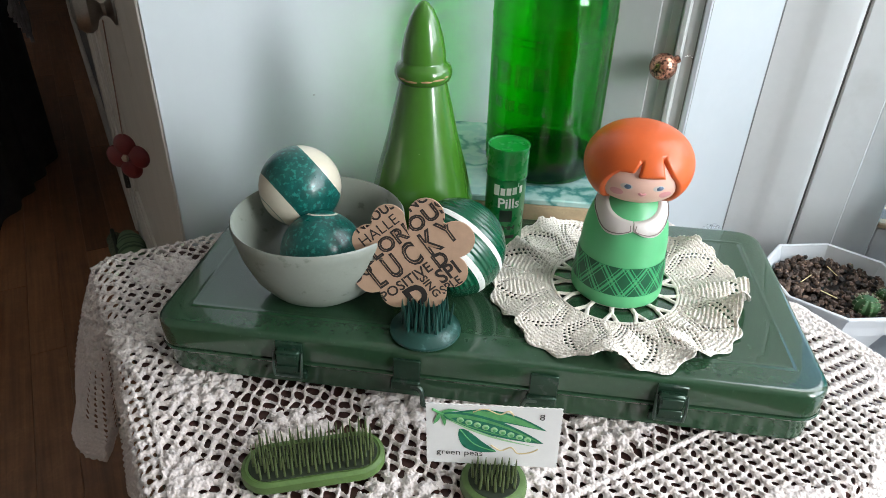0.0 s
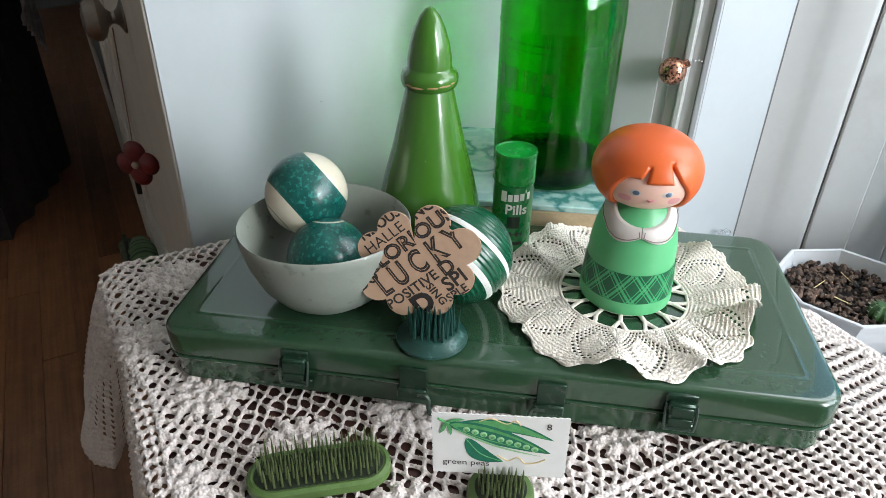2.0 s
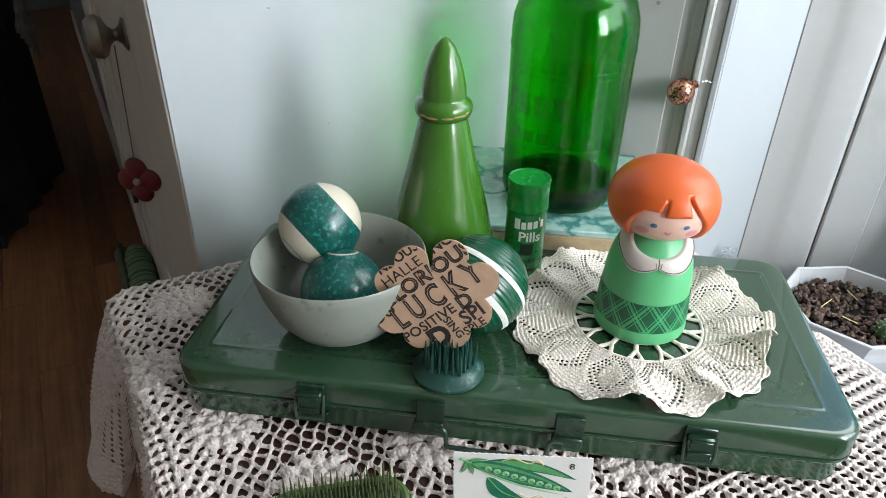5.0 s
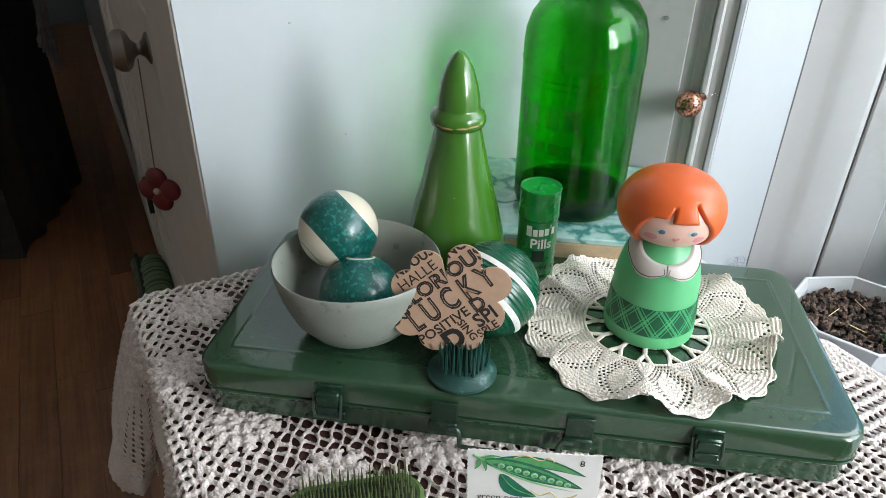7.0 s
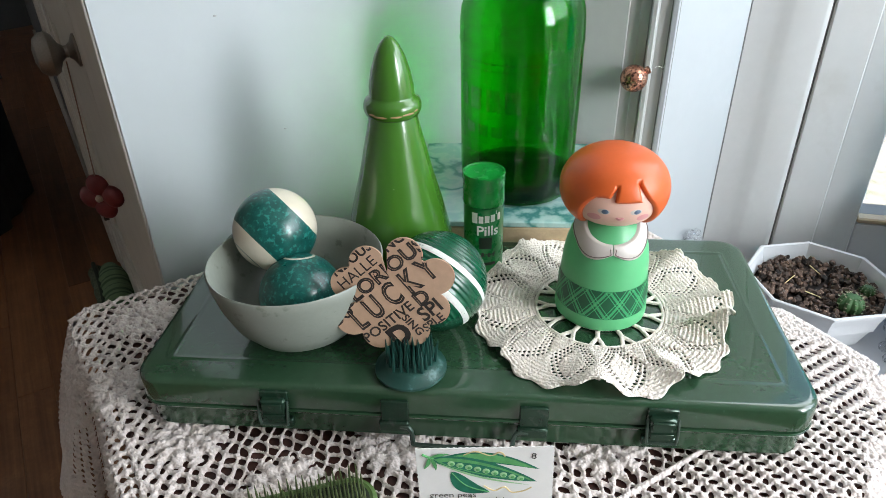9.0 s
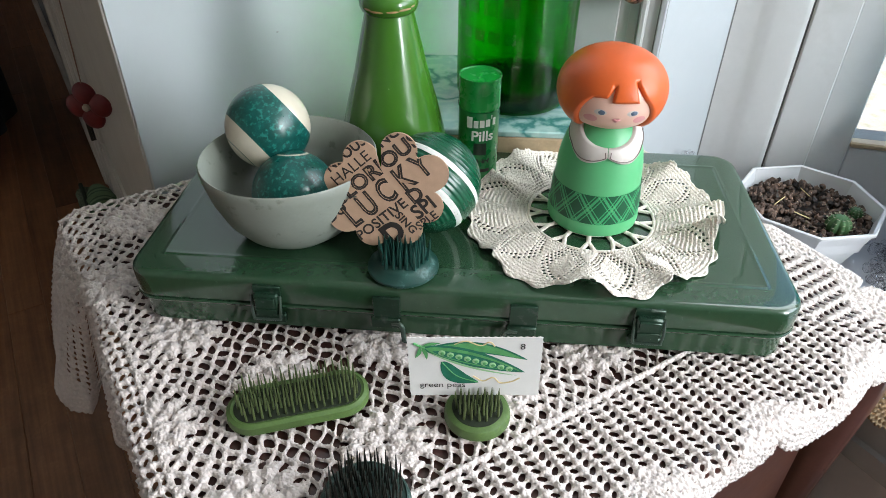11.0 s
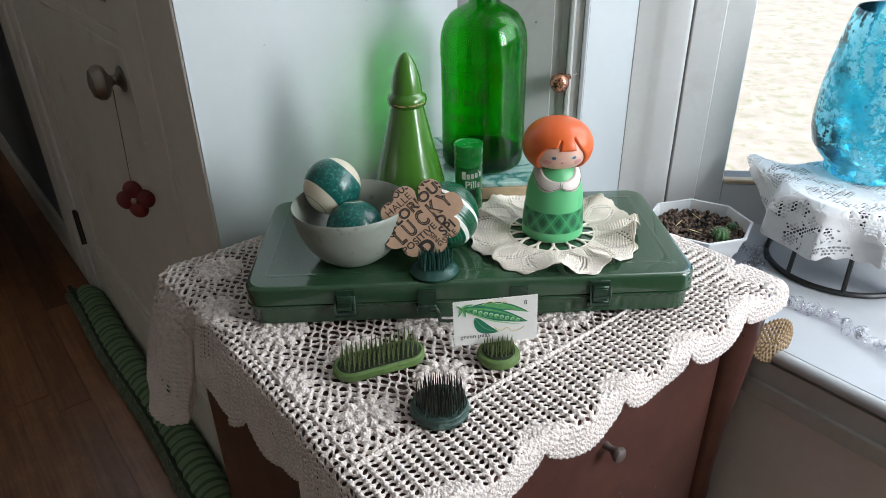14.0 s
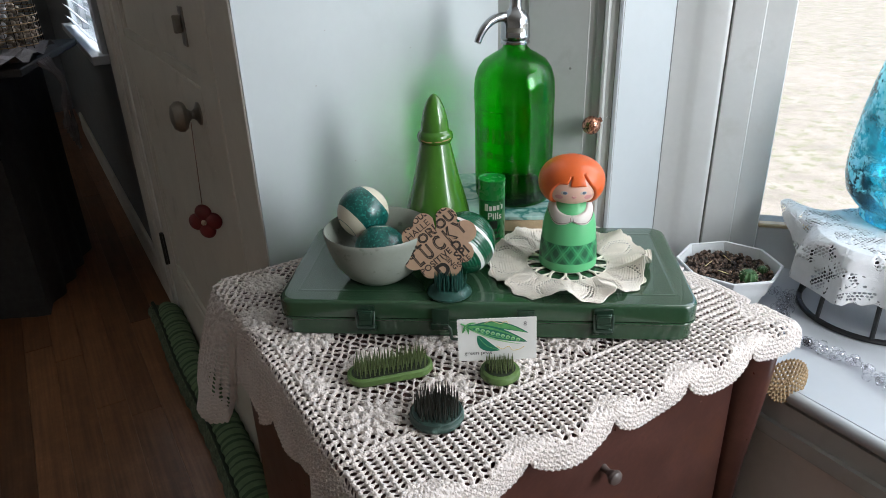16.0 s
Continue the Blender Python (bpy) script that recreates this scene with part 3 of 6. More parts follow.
for i in range(17):
    part("blind_slat", xf(box(1.81, 2.71, -0.012, 0.012, -0.0008, 0.0008, 0.0003), Matrix.Translation((0, 0.03, 0.90 + 0.05 * i)) @ Matrix.Rotation(radians(35), 4, "X")), SILLP, hall_win)
solo("wall_11", box(0.012, CASED, -0.10, 0.0, 2.12, H, 0.001), DOORP, dm, "painted wall above the door", "wall", kind="structure", smooth=False)
casing = thing("door_casing", dm, "grey painted wooden door casing", "trim", kind="structure")
part("casing_board", box(0.0025, LATCH - 0.03, -0.10, 0.003, 0, 2.12, 0.0015), DOORP, casing)
part("casing_board", box(HINGE + 0.018, HINGE + 0.110, -0.10, 0.006, 0, 2.12, 0.004), DOORP, casing)
part("casing_board", box(HINGE + 0.112, CASED, -0.10, 0.012, 0, 2.12, 0.005), DOORP, casing)
part("stop_strip", box(LATCH - 0.028, LATCH - 0.003, -0.08, -0.001, 0, 2.12, 0.003), DOORP, casing)

door = thing("door_1", dm @ Matrix.Translation((LATCH, 0, 0)), "closed grey-beige painted panelled door", "door", kind="structure")
DW = HINGE - LATCH
part("leaf", box(0, DW, -0.045, -0.010, 0.012, 2.10), DOORP, door)
part("stile", box(0, 0.12, -0.010, 0.0, 0.012, 2.10, 0.003), DOORP, door)
part("stile", box(DW - 0.12, DW, -0.010, 0.0, 0.012, 2.10, 0.003), DOORP, door)
for z0, z1 in ((0.012, 0.24), (0.84, 0.98), (1.96, 2.10)):
    part("rail", box(0.121, DW - 0.121, -0.010, 0.0, z0, z1, 0.003), DOORP, door)
for z0, z1 in ((0.24, 0.84), (0.98, 1.96)):
    for x0, x1 in ((0.121, DW - 0.121),):
        g = join(box(x0, x1, -0.012, -0.003, z0, z0 + 0.022, 0.003), box(x0, x1, -0.012, -0.003, z1 - 0.022, z1, 0.003),
                 box(x0, x0 + 0.022, -0.012, -0.003, z0 + 0.022, z1 - 0.022, 0.003), box(x1 - 0.022, x1, -0.012, -0.003, z0 + 0.022, z1 - 0.022, 0.003))
        part("panel_moulding", g, DOORP, door)
KX = 0.168
rot_y = Matrix.Rotation(radians(-90), 4, "X")
knob = part("door_knob", lathe([(0.009, 0.0), (0.008, 0.012), (0.013, 0.018), (0.025, 0.023), (0.0295, 0.030), (0.0285, 0.038), (0.022, 0.046), (0.008, 0.050)], 32), PEWTER, door, "round tarnished metal door knob", at=Matrix.Translation((KX, 0.004, 0.925)) @ rot_y)
part("rose", lathe([(0.022, 0.0), (0.022, 0.003), (0.012, 0.008), (0.009, 0.012)], 28), PEWTER, door, at=Matrix.Translation((KX, 0.0, 0.925)) @ rot_y)
part("lock_plate", slab(0.016, 0.035, 0.003, 0, 0.003, 0.0008), PEWTER, door, at=Matrix.Translation((KX, 0.0, 1.085)) @ rot_y)
part("thumb_turn", box(-0.004, 0.004, -0.016, 0.016, 0.003, 0.018, 0.002), PEWTER, door, at=Matrix.Translation((KX, 0.0, 1.09)) @ rot_y)
for z in (0.27, 1.15, 1.85):
    part("hinge", join(box(DW - 0.012, DW + 0.014, 0.0, 0.006, z - 0.055, z + 0.055, 0.001), xf(lathe([(0.006, -0.058), (0.006, 0.058)], 12), Matrix.Translation((DW + 0.001, 0.008, z)))), IRON, door, "dark iron butt hinge")

# floor boards, run along the door wall; ground slab under them
ROOM = [(-0.357, 0.24), (0.012, 0.50), (0.212, 0.43), (0.306, 0.49), (WEND[0] + 0.06, WEND[1] + 0.06), (BEND[0] + 0.06, BEND[1] + 0.03), (2.5, -1.0), (2.5, -3.7), (-2.3, -3.7), (-5.6, 1.6), (-3.4, 4.5), (-2.83, 3.64)]
floor = solo("floor", prism(ROOM, -0.06, -0.003), PLANK, Matrix(), "brown varnished hardwood strip floor", "floor", kind="structure", smooth=False)
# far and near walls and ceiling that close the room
# wall_12 shares the hall's dark colour, its shade painted in
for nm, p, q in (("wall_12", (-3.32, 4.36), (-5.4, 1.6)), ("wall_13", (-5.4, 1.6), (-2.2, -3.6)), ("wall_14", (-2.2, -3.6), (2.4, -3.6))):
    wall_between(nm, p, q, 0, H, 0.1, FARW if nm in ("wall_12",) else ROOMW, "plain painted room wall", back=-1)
# third bay window, out of view, added to hold the fill light
TD_ = Vector((-0.99, -0.14))
TEND = (BEND[0] + TD_.x * 0.80, BEND[1] + TD_.y * 0.80)
tm = Matrix.Translation((BEND[0], BEND[1], 0)) @ Matrix.Rotation(math.atan2(TD_.y, TD_.x), 4, "Z")
sash("fill_window", tm, 0.80, SILL_Z - 0.01, 2.2, 0.181, 0.06, "unseen second side bay window, added to let in fill light")
wall_between("wall_16", BEND, TEND, 0, SILL_Z - 0.01, 0.12, TRIM, "wall below the unseen added bay window")
wall_between("wall_17", BEND, TEND, 2.2, H, 0.12, TRIM, "wall above the unseen added bay window")
wall_between("wall_18", TEND, (2.45, -3.6), 0, H, 0.1, ROOMW, "plain painted room wall")
ceiling = solo("ceiling", prism(ROOM, H, H + 0.05), CEIL, Matrix(), "plain white ceiling", "ceiling", kind="structure", smooth=False)

# outside: dry lawn below the window
g_n = 60
gv = [(0.6 + (i / g_n) ** 2 * 220 * math.cos(a), 0.3 + (i / g_n) ** 2 * 220 * math.sin(a), -0.75 + 0.05 * noise.noise(Vector((i * 0.7, a * 3, 0))))
      for i in range(2, g_n + 1) for a in [2 * math.pi * k / 72 for k in range(72)]]
gf = [(r * 72 + k, r * 72 + (k + 1) % 72, (r + 1) * 72 + (k + 1) % 72, (r + 1) * 72 + k) for r in range(g_n - 2) for k in range(72)]
gf.append(tuple(range(72)))
solo("ground", (gv, gf), GRASS, Matrix(), "dry straw-coloured lawn outside the window", "lawn", kind="structure")

# chips and nail holes in the painted wall behind the cabinet
for f_, z_, r_ in ((0.25, 1.02, 0.0016), (0.37, 0.89, 0.0013), (0.30, 1.10, 0.0012), (0.62, 1.06, 0.0014)):
    cp = Vector(WE).lerp(Vector(KN), f_)
    nn_ = Vector((KN[1] - WE[1], -(KN[0] - WE[0]))).normalized()
    solo("paint_chip", xf(ball(1.0, 10, 6), Matrix.Diagonal((r_ * 1.1, 0.0005, r_ * 0.7, 1))), CHIP, Matrix.Translation((cp.x + nn_.x * 0.0003, cp.y + nn_.y * 0.0003, z_)) @ Matrix.Rotation(math.atan2(KN[1] - WE[1], KN[0] - WE[0]), 4, "Z"), "small grey chip in the wall paint", "paint chip", group="chips in the wall")

# dry tufts standing on the lawn where the windows look out
tv, tf = [], []
trng = random.Random(5)
for i in range(9000):
    dist, ang = 2.6 + 15 * trng.random() ** 1.4, radians(trng.uniform(28, 88))
    px_, py_ = 0.1 + dist * math.cos(ang), 0.2 + dist * math.sin(ang)
    size = trng.uniform(0.010, 0.026)
    for k in range(3):
        b = trng.uniform(0, math.pi)
        n = len(tv)
        wx_, wy_ = math.cos(b) * size * 0.5, math.sin(b) * size * 0.5
        tv += [(px_ - wx_, py_ - wy_, -0.77), (px_ + wx_, py_ + wy_, -0.77), (px_ + wx_ * 0.7 + trng.uniform(-1, 1) * size * 0.6, py_ + trng.uniform(-1, 1) * size * 0.6, -0.765 + size * trng.uniform(0.1, 0.3))]
        tf.append((n, n + 1, n + 2))
solo("grass", (tv, tf), TUFT, Matrix(), "dry pale grass tufts on the lawn outside", "grass", kind="stuff", smooth=False)

# ---------------------------------------------------------------- cabinet and its cloth
TAB = Matrix.Translation((-0.405, 0.161, 0)) @ Matrix.Rotation(radians(36), 4, "Z")     # local x along the front, -y to the front
TOPZ = 0.748
TW, TD = 0.600, 0.548
cab = thing("cabinet", TAB, "dark red-brown wooden cabinet with rounded corner post and drawer", "cabinet")


def bow(z):
    """How far the curved corner post stands in below the top."""
    k = min(max((TOPZ - z) / 0.33, 0.0), 1.0)
    return 0.031 * k * k * (3 - 2 * k)


part("cabinet_top", xf(slab(TW / 2, TD / 2, 0.02, TOPZ - 0.022, TOPZ, 0.005), Matrix.Translation((TW / 2, -TD / 2, 0))), DARKWOOD, cab)
part("body", box(0.02, 0.54, -TD + 0.035, -0.02, 0.06, TOPZ - 0.022, 0.003), DARKWOOD, cab)
part("drawer_front", box(0.045, 0.538, -TD + 0.020, -TD + 0.036, 0.335, 0.718, 0.004), DARKWOOD, cab)
part("lower_door", box(0.045, 0.538, -TD + 0.022, -TD + 0.036, 0.10, 0.327, 0.004), DARKWOOD, cab)
PWID = 0.060
SWELL = ((0.0, 0.0), (0.006, 0.009), (0.015, 0.018), (0.026, 0.025), (0.038, 0.026), (0.048, 0.021), (0.056, 0.011), (PWID, -0.006), (PWID, -0.42), (0.0, -0.42))     # how the post swells forward, along the front
post = loft([[(0.5425 + x - bow(z) * (x / PWID), -TD + 0.018 - (y * (1 - bow(z) / 0.060) if y > 0 else y), z) for x, y in SWELL] for z in [TOPZ - 0.024 - 0.026 * i for i in range(27)]], True, True)
part("corner_post", post, DARKWOOD, cab)
part("corner_post", box(0.0, 0.0195, -TD + 0.02, -0.02, 0.02, TOPZ - 0.023, 0.006), DARKWOOD, cab)
for x, y in ((0.03, -0.05), (0.52, -0.05), (0.03, -TD + 0.06), (0.52, -TD + 0.06)):
    part("foot", box(x - 0.02, x + 0.02, y - 0.02, y + 0.02, 0.0, 0.06), DARKWOOD, cab)
for sx_, sz_, sw_ in ((0.31, 0.615, 0.0016), (0.345, 0.520, 0.0012), (0.352, 0.508, 0.0014), (0.18, 0.560, 0.0010), (0.43, 0.470, 0.0020), (0.10, 0.640, 0.0012), (0.47, 0.660, 0.0010)):
    part("worn_speck", xf(ball(1.0, 8, 6), Matrix.Translation((sx_, -TD + 0.0200, sz_)) @ Matrix.Diagonal((sw_ * 0.6, 0.0005, sw_ * 1.5, 1))), SPECK, cab)
part("drawer_knob", lathe([(0.0055, 0), (0.004, 0.009), (0.0075, 0.015), (0.0100, 0.019), (0.0092, 0.023), (0.006, 0.0255), (0.002, 0.0262)], 24), KNOB, cab, "small worn grey-brown turned knob",
     at=Matrix.Translation((0.300, -TD + 0.020, 0.633)) @ Matrix.Rotation(radians(90), 4, "X"))


def crochet(field, place, s0, s1, t0, t1, cell):
    """An openwork sheet: the part of the plane where field(s, t) > 0, cut along its outline, with yarn-like swell.
    place(s, t, h) gives the point for plane coordinates and height h above the sheet."""
    ns, n2 = int((s1 - s0) / cell), int((t1 - t0) / cell)
    S = s0 + (s1 - s0) * np.arange(ns + 1) / ns
    T = t0 + (t1 - t0) * np.arange(n2 + 1) / n2
    SS, TT = np.meshgrid(S, T, indexing="ij")
    F, HH = field(SS, TT)
    v, f, node, edge = [], [], {}, {}

    def at_node(i, j):
        k = (i, j)
        if k not in node:
            node[k] = len(v)
            v.append((S[i], T[j], HH[i, j]))
        return node[k]

    def at_edge(i, j, i2, j2):
        k = (i, j, i2, j2) if (i, j) < (i2, j2) else (i2, j2, i, j)
        if k not in edge:
            a, b = F[k[0], k[1]], F[k[2], k[3]]
            w = min(max(a / (a - b), 0.04), 0.96)
            edge[k] = len(v)
            v.append((S[k[0]] * (1 - w) + S[k[2]] * w, T[k[1]] * (1 - w) + T[k[3]] * w, -0.0004))
        return edge[k]

    P = F > 0
    any_, all_ = P[:-1, :-1] | P[1:, :-1] | P[:-1, 1:] | P[1:, 1:], P[:-1, :-1] & P[1:, :-1] & P[:-1, 1:] & P[1:, 1:]
    for i, j in zip(*np.nonzero(any_)):
        i, j = int(i), int(j)
        c = ((i, j), (i + 1, j), (i + 1, j + 1), (i, j + 1))
        if all_[i, j]:
            f.append(tuple(at_node(*q) for q in c))
            continue
        poly = []
        for k in range(4):
            a, b = c[k], c[(k + 1) % 4]
            if P[a]:
                poly.append(at_node(*a))
            if P[a] != P[b]:
                poly.append(at_edge(*a, *b))
        if len(poly) > 2:
            f.append(tuple(poly))
    return [place(*p) for p in v], f


def yarn_height(F, full, top):
    return top * np.sqrt(np.clip(F / full, 0.0, 1.0))


CL = (-0.262, 0.623, -0.190, 0.597)       # the cloth: its extent along the cabinet (s) and towards the front (t)
BORDER = 0.125
FOLD_T = (-0.06, -0.03, 0.0, 0.03, 0.06, 0.085, 0.100, 0.115, 0.16, 0.22)
FOLD_LEN = (0.09, 0.145, 0.186, 0.212, 0.220, 0.210, 0.185, 0.160, 0.138, 0.125)     # how far the side hangs
FOLD_OUT = (0.020, 0.050, 0.070, 0.071, 0.062, 0.046, 0.026, 0.020, 0.022, 0.018)  # how far its hem swings out
FOLD_ALONG = (0.030, 0.008, 0.002, 0.030, 0.070, 0.108, 0.100, 0.075, 0.138, 0.22)  # where its hem ends up


def cloth_field(s, t):
    per = 0.118
    # distance to the scalloped rim, positive inside
    def rim(d, along, phase):
        k = (along - phase) / per
        sc = 0.034 * np.sqrt(np.clip(1 - (2 * (k - np.floor(k)) - 1) ** 2, 0, 1))
        return d - 0.034 + sc + 0.0012 * np.cos(along * 2 * math.pi / 0.0075)
    dl, dr, db, df = s + np.interp(t, FOLD_T, FOLD_LEN), CL[1] - s, t + 0.2, CL[3] - t
    d = np.minimum(np.minimum(rim(dl, t, np.where(t < 0.1, -0.020, 0.02)), rim(dr, t, 0.02)), np.minimum(rim(db, s, 0.040), rim(df, s, 0.040)))
    raw = np.minimum(np.minimum(dl, dr), np.minimum(db, df))
    along = np.where(np.minimum(dl, dr) < np.minimum(db, df), t, s)
    # the middle: a net of diamond holes with dense flower clusters
    g = 0.0128
    wx = s + 0.0014 * np.sin(t * 190) + 0.0010 * np.sin(s * 310 + t * 70)
    wy = t + 0.0014 * np.sin(s * 170) + 0.0010 * np.sin(t * 290 - s * 90)
    p, q = (wx * 1.02 + wy * 0.74) / g, (wx * 1.02 - wy * 0.74) / g
    odd = np.sin(np.floor(p) * 12.7 + np.floor(q) * 37.9)
    p, q = p % 1.0 - 0.5, q % 1.0 - 0.5
    net = (np.abs(p) ** 4.0 + np.abs(q) ** 4.0) ** (1 / 4.0) - 0.325 - 0.075 * odd
    m = 0.094
    kx, ky = np.floor((s + 0.5 * m * (np.floor(t / m) % 2)) / m), np.floor(t / m)
    fx, fy = ((s + 0.5 * m * (ky % 2)) / m) % 1.0 - 0.5, (t / m) % 1.0 - 0.5
    fr_, fa = np.sqrt(fx ** 2 + fy ** 2) * m, np.arctan2(fy, fx) + kx + 2.3 * ky
    # flowers: two rings of raised petals round a small hole, ringed by larger holes
    ring1, ring2 = np.cos(fa * 8), np.cos(fa * 12 + 0.6)
    gap = lambda r0, w, c, k: k * np.exp(-((fr_ - r0) / w) ** 2) * np.clip(-c - 0.25, 0, 1)
    flower = np.where(fr_ < 0.0036, fr_ / 0.0036 - 0.6, 0.5)
    flower = np.minimum(flower, 0.5 - np.maximum(gap(0.0152, 0.0016, ring1, 1.25), gap(0.0292, 0.0034, ring2, 1.9)))
    big = 0.0325
    middle = np.where(fr_ < big, flower, net)
    # the border: columns of slanting holes between braided ladders
    w, h = 0.0112, 0.0072
    col = np.floor(along / w)
    way = np.where(col % 2 == 0, 1.0, -1.0)
    bx = (along / w) % 1.0 - 0.5
    zig = np.abs((along / per * 2 + 0.25) % 2.0 - 1.0) * 0.012
    bv = (raw + 0.3 * zig) / h
    by = bv % 1.0 - 0.5
    ex, ey = bx * w, by * h
    e1, e2 = (ex * 0.80 + way * ey * 0.60) / 0.0038, (-way * ex * 0.60 + ey * 0.80) / 0.0020
    ladder = (np.sqrt(e1 ** 2 + e2 ** 2) - 1.0) * 0.26 + 0.03 * np.sin(col * 5.1 + np.floor(bv) * 2.7)
    dv = d / 0.0066
    dx, dy = (along / 0.0088 + 0.5 * (np.floor(dv) % 2)) % 1.0 - 0.5, dv % 1.0 - 0.5
    dense = np.sqrt((dx * 1.5) ** 2 + (dy * 2.1) ** 2) - 0.215
    fade = np.clip((0.050 + 0.016 * np.cos((along - 0.04) * 2 * math.pi / per) - raw) / 0.010, 0, 1)
    border = ladder * (1 - fade) + dense * fade
    line = 0.5 - np.clip(np.abs(raw - BORDER - 0.003) / 0.004, 0, 1)
    F = np.where(raw > BORDER, middle, border)
    F = np.maximum(F, line)
    F = np.minimum(F, d / 0.004)
    F = np.where((t < -0.014) & (s > -0.004), -0.3, F)
    F = np.where((s < -0.004) & (t < -0.056), -0.3, F)
    hgt = yarn_height(F, 0.20, 0.0032) * np.where(raw < BORDER, 0.85 - 0.35 * fade, 1.0)
    puff = 0.0032 * np.exp(-((fr_ - 0.0095) / 0.0042) ** 2) * (0.45 + 0.55 * ring1) + 0.0034 * np.exp(-((fr_ - 0.0222) / 0.0042) ** 2) * (0.45 + 0.55 * ring2)
    strand = 0.0005 * np.cos(fa * 24 + fr_ * 900)
    hgt = hgt + np.where((raw > BORDER) & (fr_ < big) & (F > 0.05), puff + strand * np.clip(fr_ / 0.015, 0, 1), 0)
    twist = 0.0006 * np.sin((s * 0.8 + t) * 2 * math.pi / 0.0042) * np.sin((s - 0.7 * t) * 2 * math.pi / 0.0051)
    braid = 0.0011 * np.cos(2 * math.pi * (bv - way * bx * 0.9 - 0.5))
    hgt = hgt + np.where((F > 0.04) & (raw > BORDER), twist, 0.0) + np.where((raw < BORDER) & (F > 0.05), braid * (1 - fade) + 0.0008 * np.cos(dy * 2 * math.pi) * fade * -1, 0.0)
    return F, hgt


def drape(s, t, h):
    """The cloth lies on the cabinet's top and falls over its edges."""
    e = 0.012
    over = [(max(0.0, -s - 0.004), (-1, 0), t), (max(0.0, s - TW), (1, 0), t), (max(0.0, -t), (0, 1), s), (max(0.0, t - TD), (0, -1), s)]
    x, y, z = min(max(s, -0.004), TW), -min(max(t, 0.0), TD), TOPZ + 0.0025
    nx, ny, nz = 0.0, 0.0, 1.0
    dl = over[0][0]
    if dl > 0 and t < 0.22:                     # by the wall the side swings out in one loose fold
        k = min(dl / 0.21, 1.2) ** 0.85
        soft = dl * dl / (dl + 0.008)
        out = min(dl, 0.010) * 0.8 + k * np.interp(t, FOLD_T, FOLD_OUT) + 0.003 * math.sin(t * 90 + dl * 20) * k
        along = max(t, 0.0) * (1 - k) + k * np.interp(t, FOLD_T, FOLD_ALONG)
        return (x - out - h * 0.85, -along - h * 0.2, z - soft * 0.955 + h * 0.35)
    for d, (ux, uy), along in over:
        if d <= 0:
            continue
        a = min(d / e, math.pi / 2 * 0.96)
        out = e * math.sin(a)
        fall = e * (1 - math.cos(a)) + max(0.0, d - e * math.pi / 2 * 0.96) * 0.985
        wave = (0.003 + 0.009 * math.sin(along * 30 + 0.8) + 0.004 * math.sin(along * 67)) * min(fall / 0.10, 1.4)
        x, y, z = x + ux * (out + max(wave, -0.004)), y + uy * (out + max(wave, -0.004)), z - fall
        nx, ny, nz = nx + ux * math.sin(a), ny + uy * math.sin(a), nz * math.cos(a)
    return (x + nx * h, y + ny * h, z + nz * h)


cloth = solo("tablecloth", crochet(cloth_field, drape, CL[0] - 0.003, CL[1] + 0.003, CL[2] - 0.003, CL[3] + 0.003, 0.00135), YARN, TAB,
             "off-white crocheted cotton tablecloth with scalloped edge hanging over the cabinet", "tablecloth", sharp=180)
# ---------------------------------------------------------------- green metal case
CZ0 = 0.7545
CX, CY = 0.2675, 0.1215
case = thing("metal_case", Matrix.Translation((-0.0012, CY + 0.004, 0)), "flat dark green enamelled metal case with two latches and wire handle", "case")
part("tray", loft([rrect(CX - 0.006, CY - 0.006, 0.020, CZ0), rrect(CX - 0.003, CY - 0.003, 0.022, CZ0 + 0.003), rrect(CX - 0.003, CY - 0.003, 0.022, 0.7790), rrect(CX + 0.0010, CY + 0.0010, 0.025, 0.7800),
                   rrect(CX + 0.0016, CY + 0.0016, 0.0255, 0.7815), rrect(CX + 0.0010, CY + 0.0010, 0.025, 0.7830), rrect(CX - 0.005, CY - 0.005, 0.02, 0.7832)], True, True), CASE, case)
part("lid", loft([rrect(CX - 0.004, CY - 0.004, 0.018, 0.7835), rrect(CX, CY, 0.022, 0.7842), rrect(CX, CY, 0.022, 0.8032), rrect(CX - 0.0006, CY - 0.0006, 0.0218, 0.8050), rrect(CX - 0.0022, CY - 0.0022, 0.021, 0.8066), rrect(CX - 0.0048, CY - 0.0048, 0.020, 0.8073), rrect(CX - 0.0060, CY - 0.0060, 0.019, 0.80745), rrect(CX - 0.0205, CY - 0.0245, 0.005, 0.80755),
                  rrect(CX - 0.0220, CY - 0.026, 0.004, 0.8076), rrect(CX - 0.0234, CY - 0.0274, 0.003, 0.8080), rrect(CX - 0.0244, CY - 0.0284, 0.003, 0.8080), rrect(CX - 0.0260, CY - 0.030, 0.003, 0.8076), rrect(CX - 0.0275, CY - 0.0315, 0.003, 0.8075)], True, True), CASE, case, "lid with pressed rectangular border")
yf = -CY - 0.001
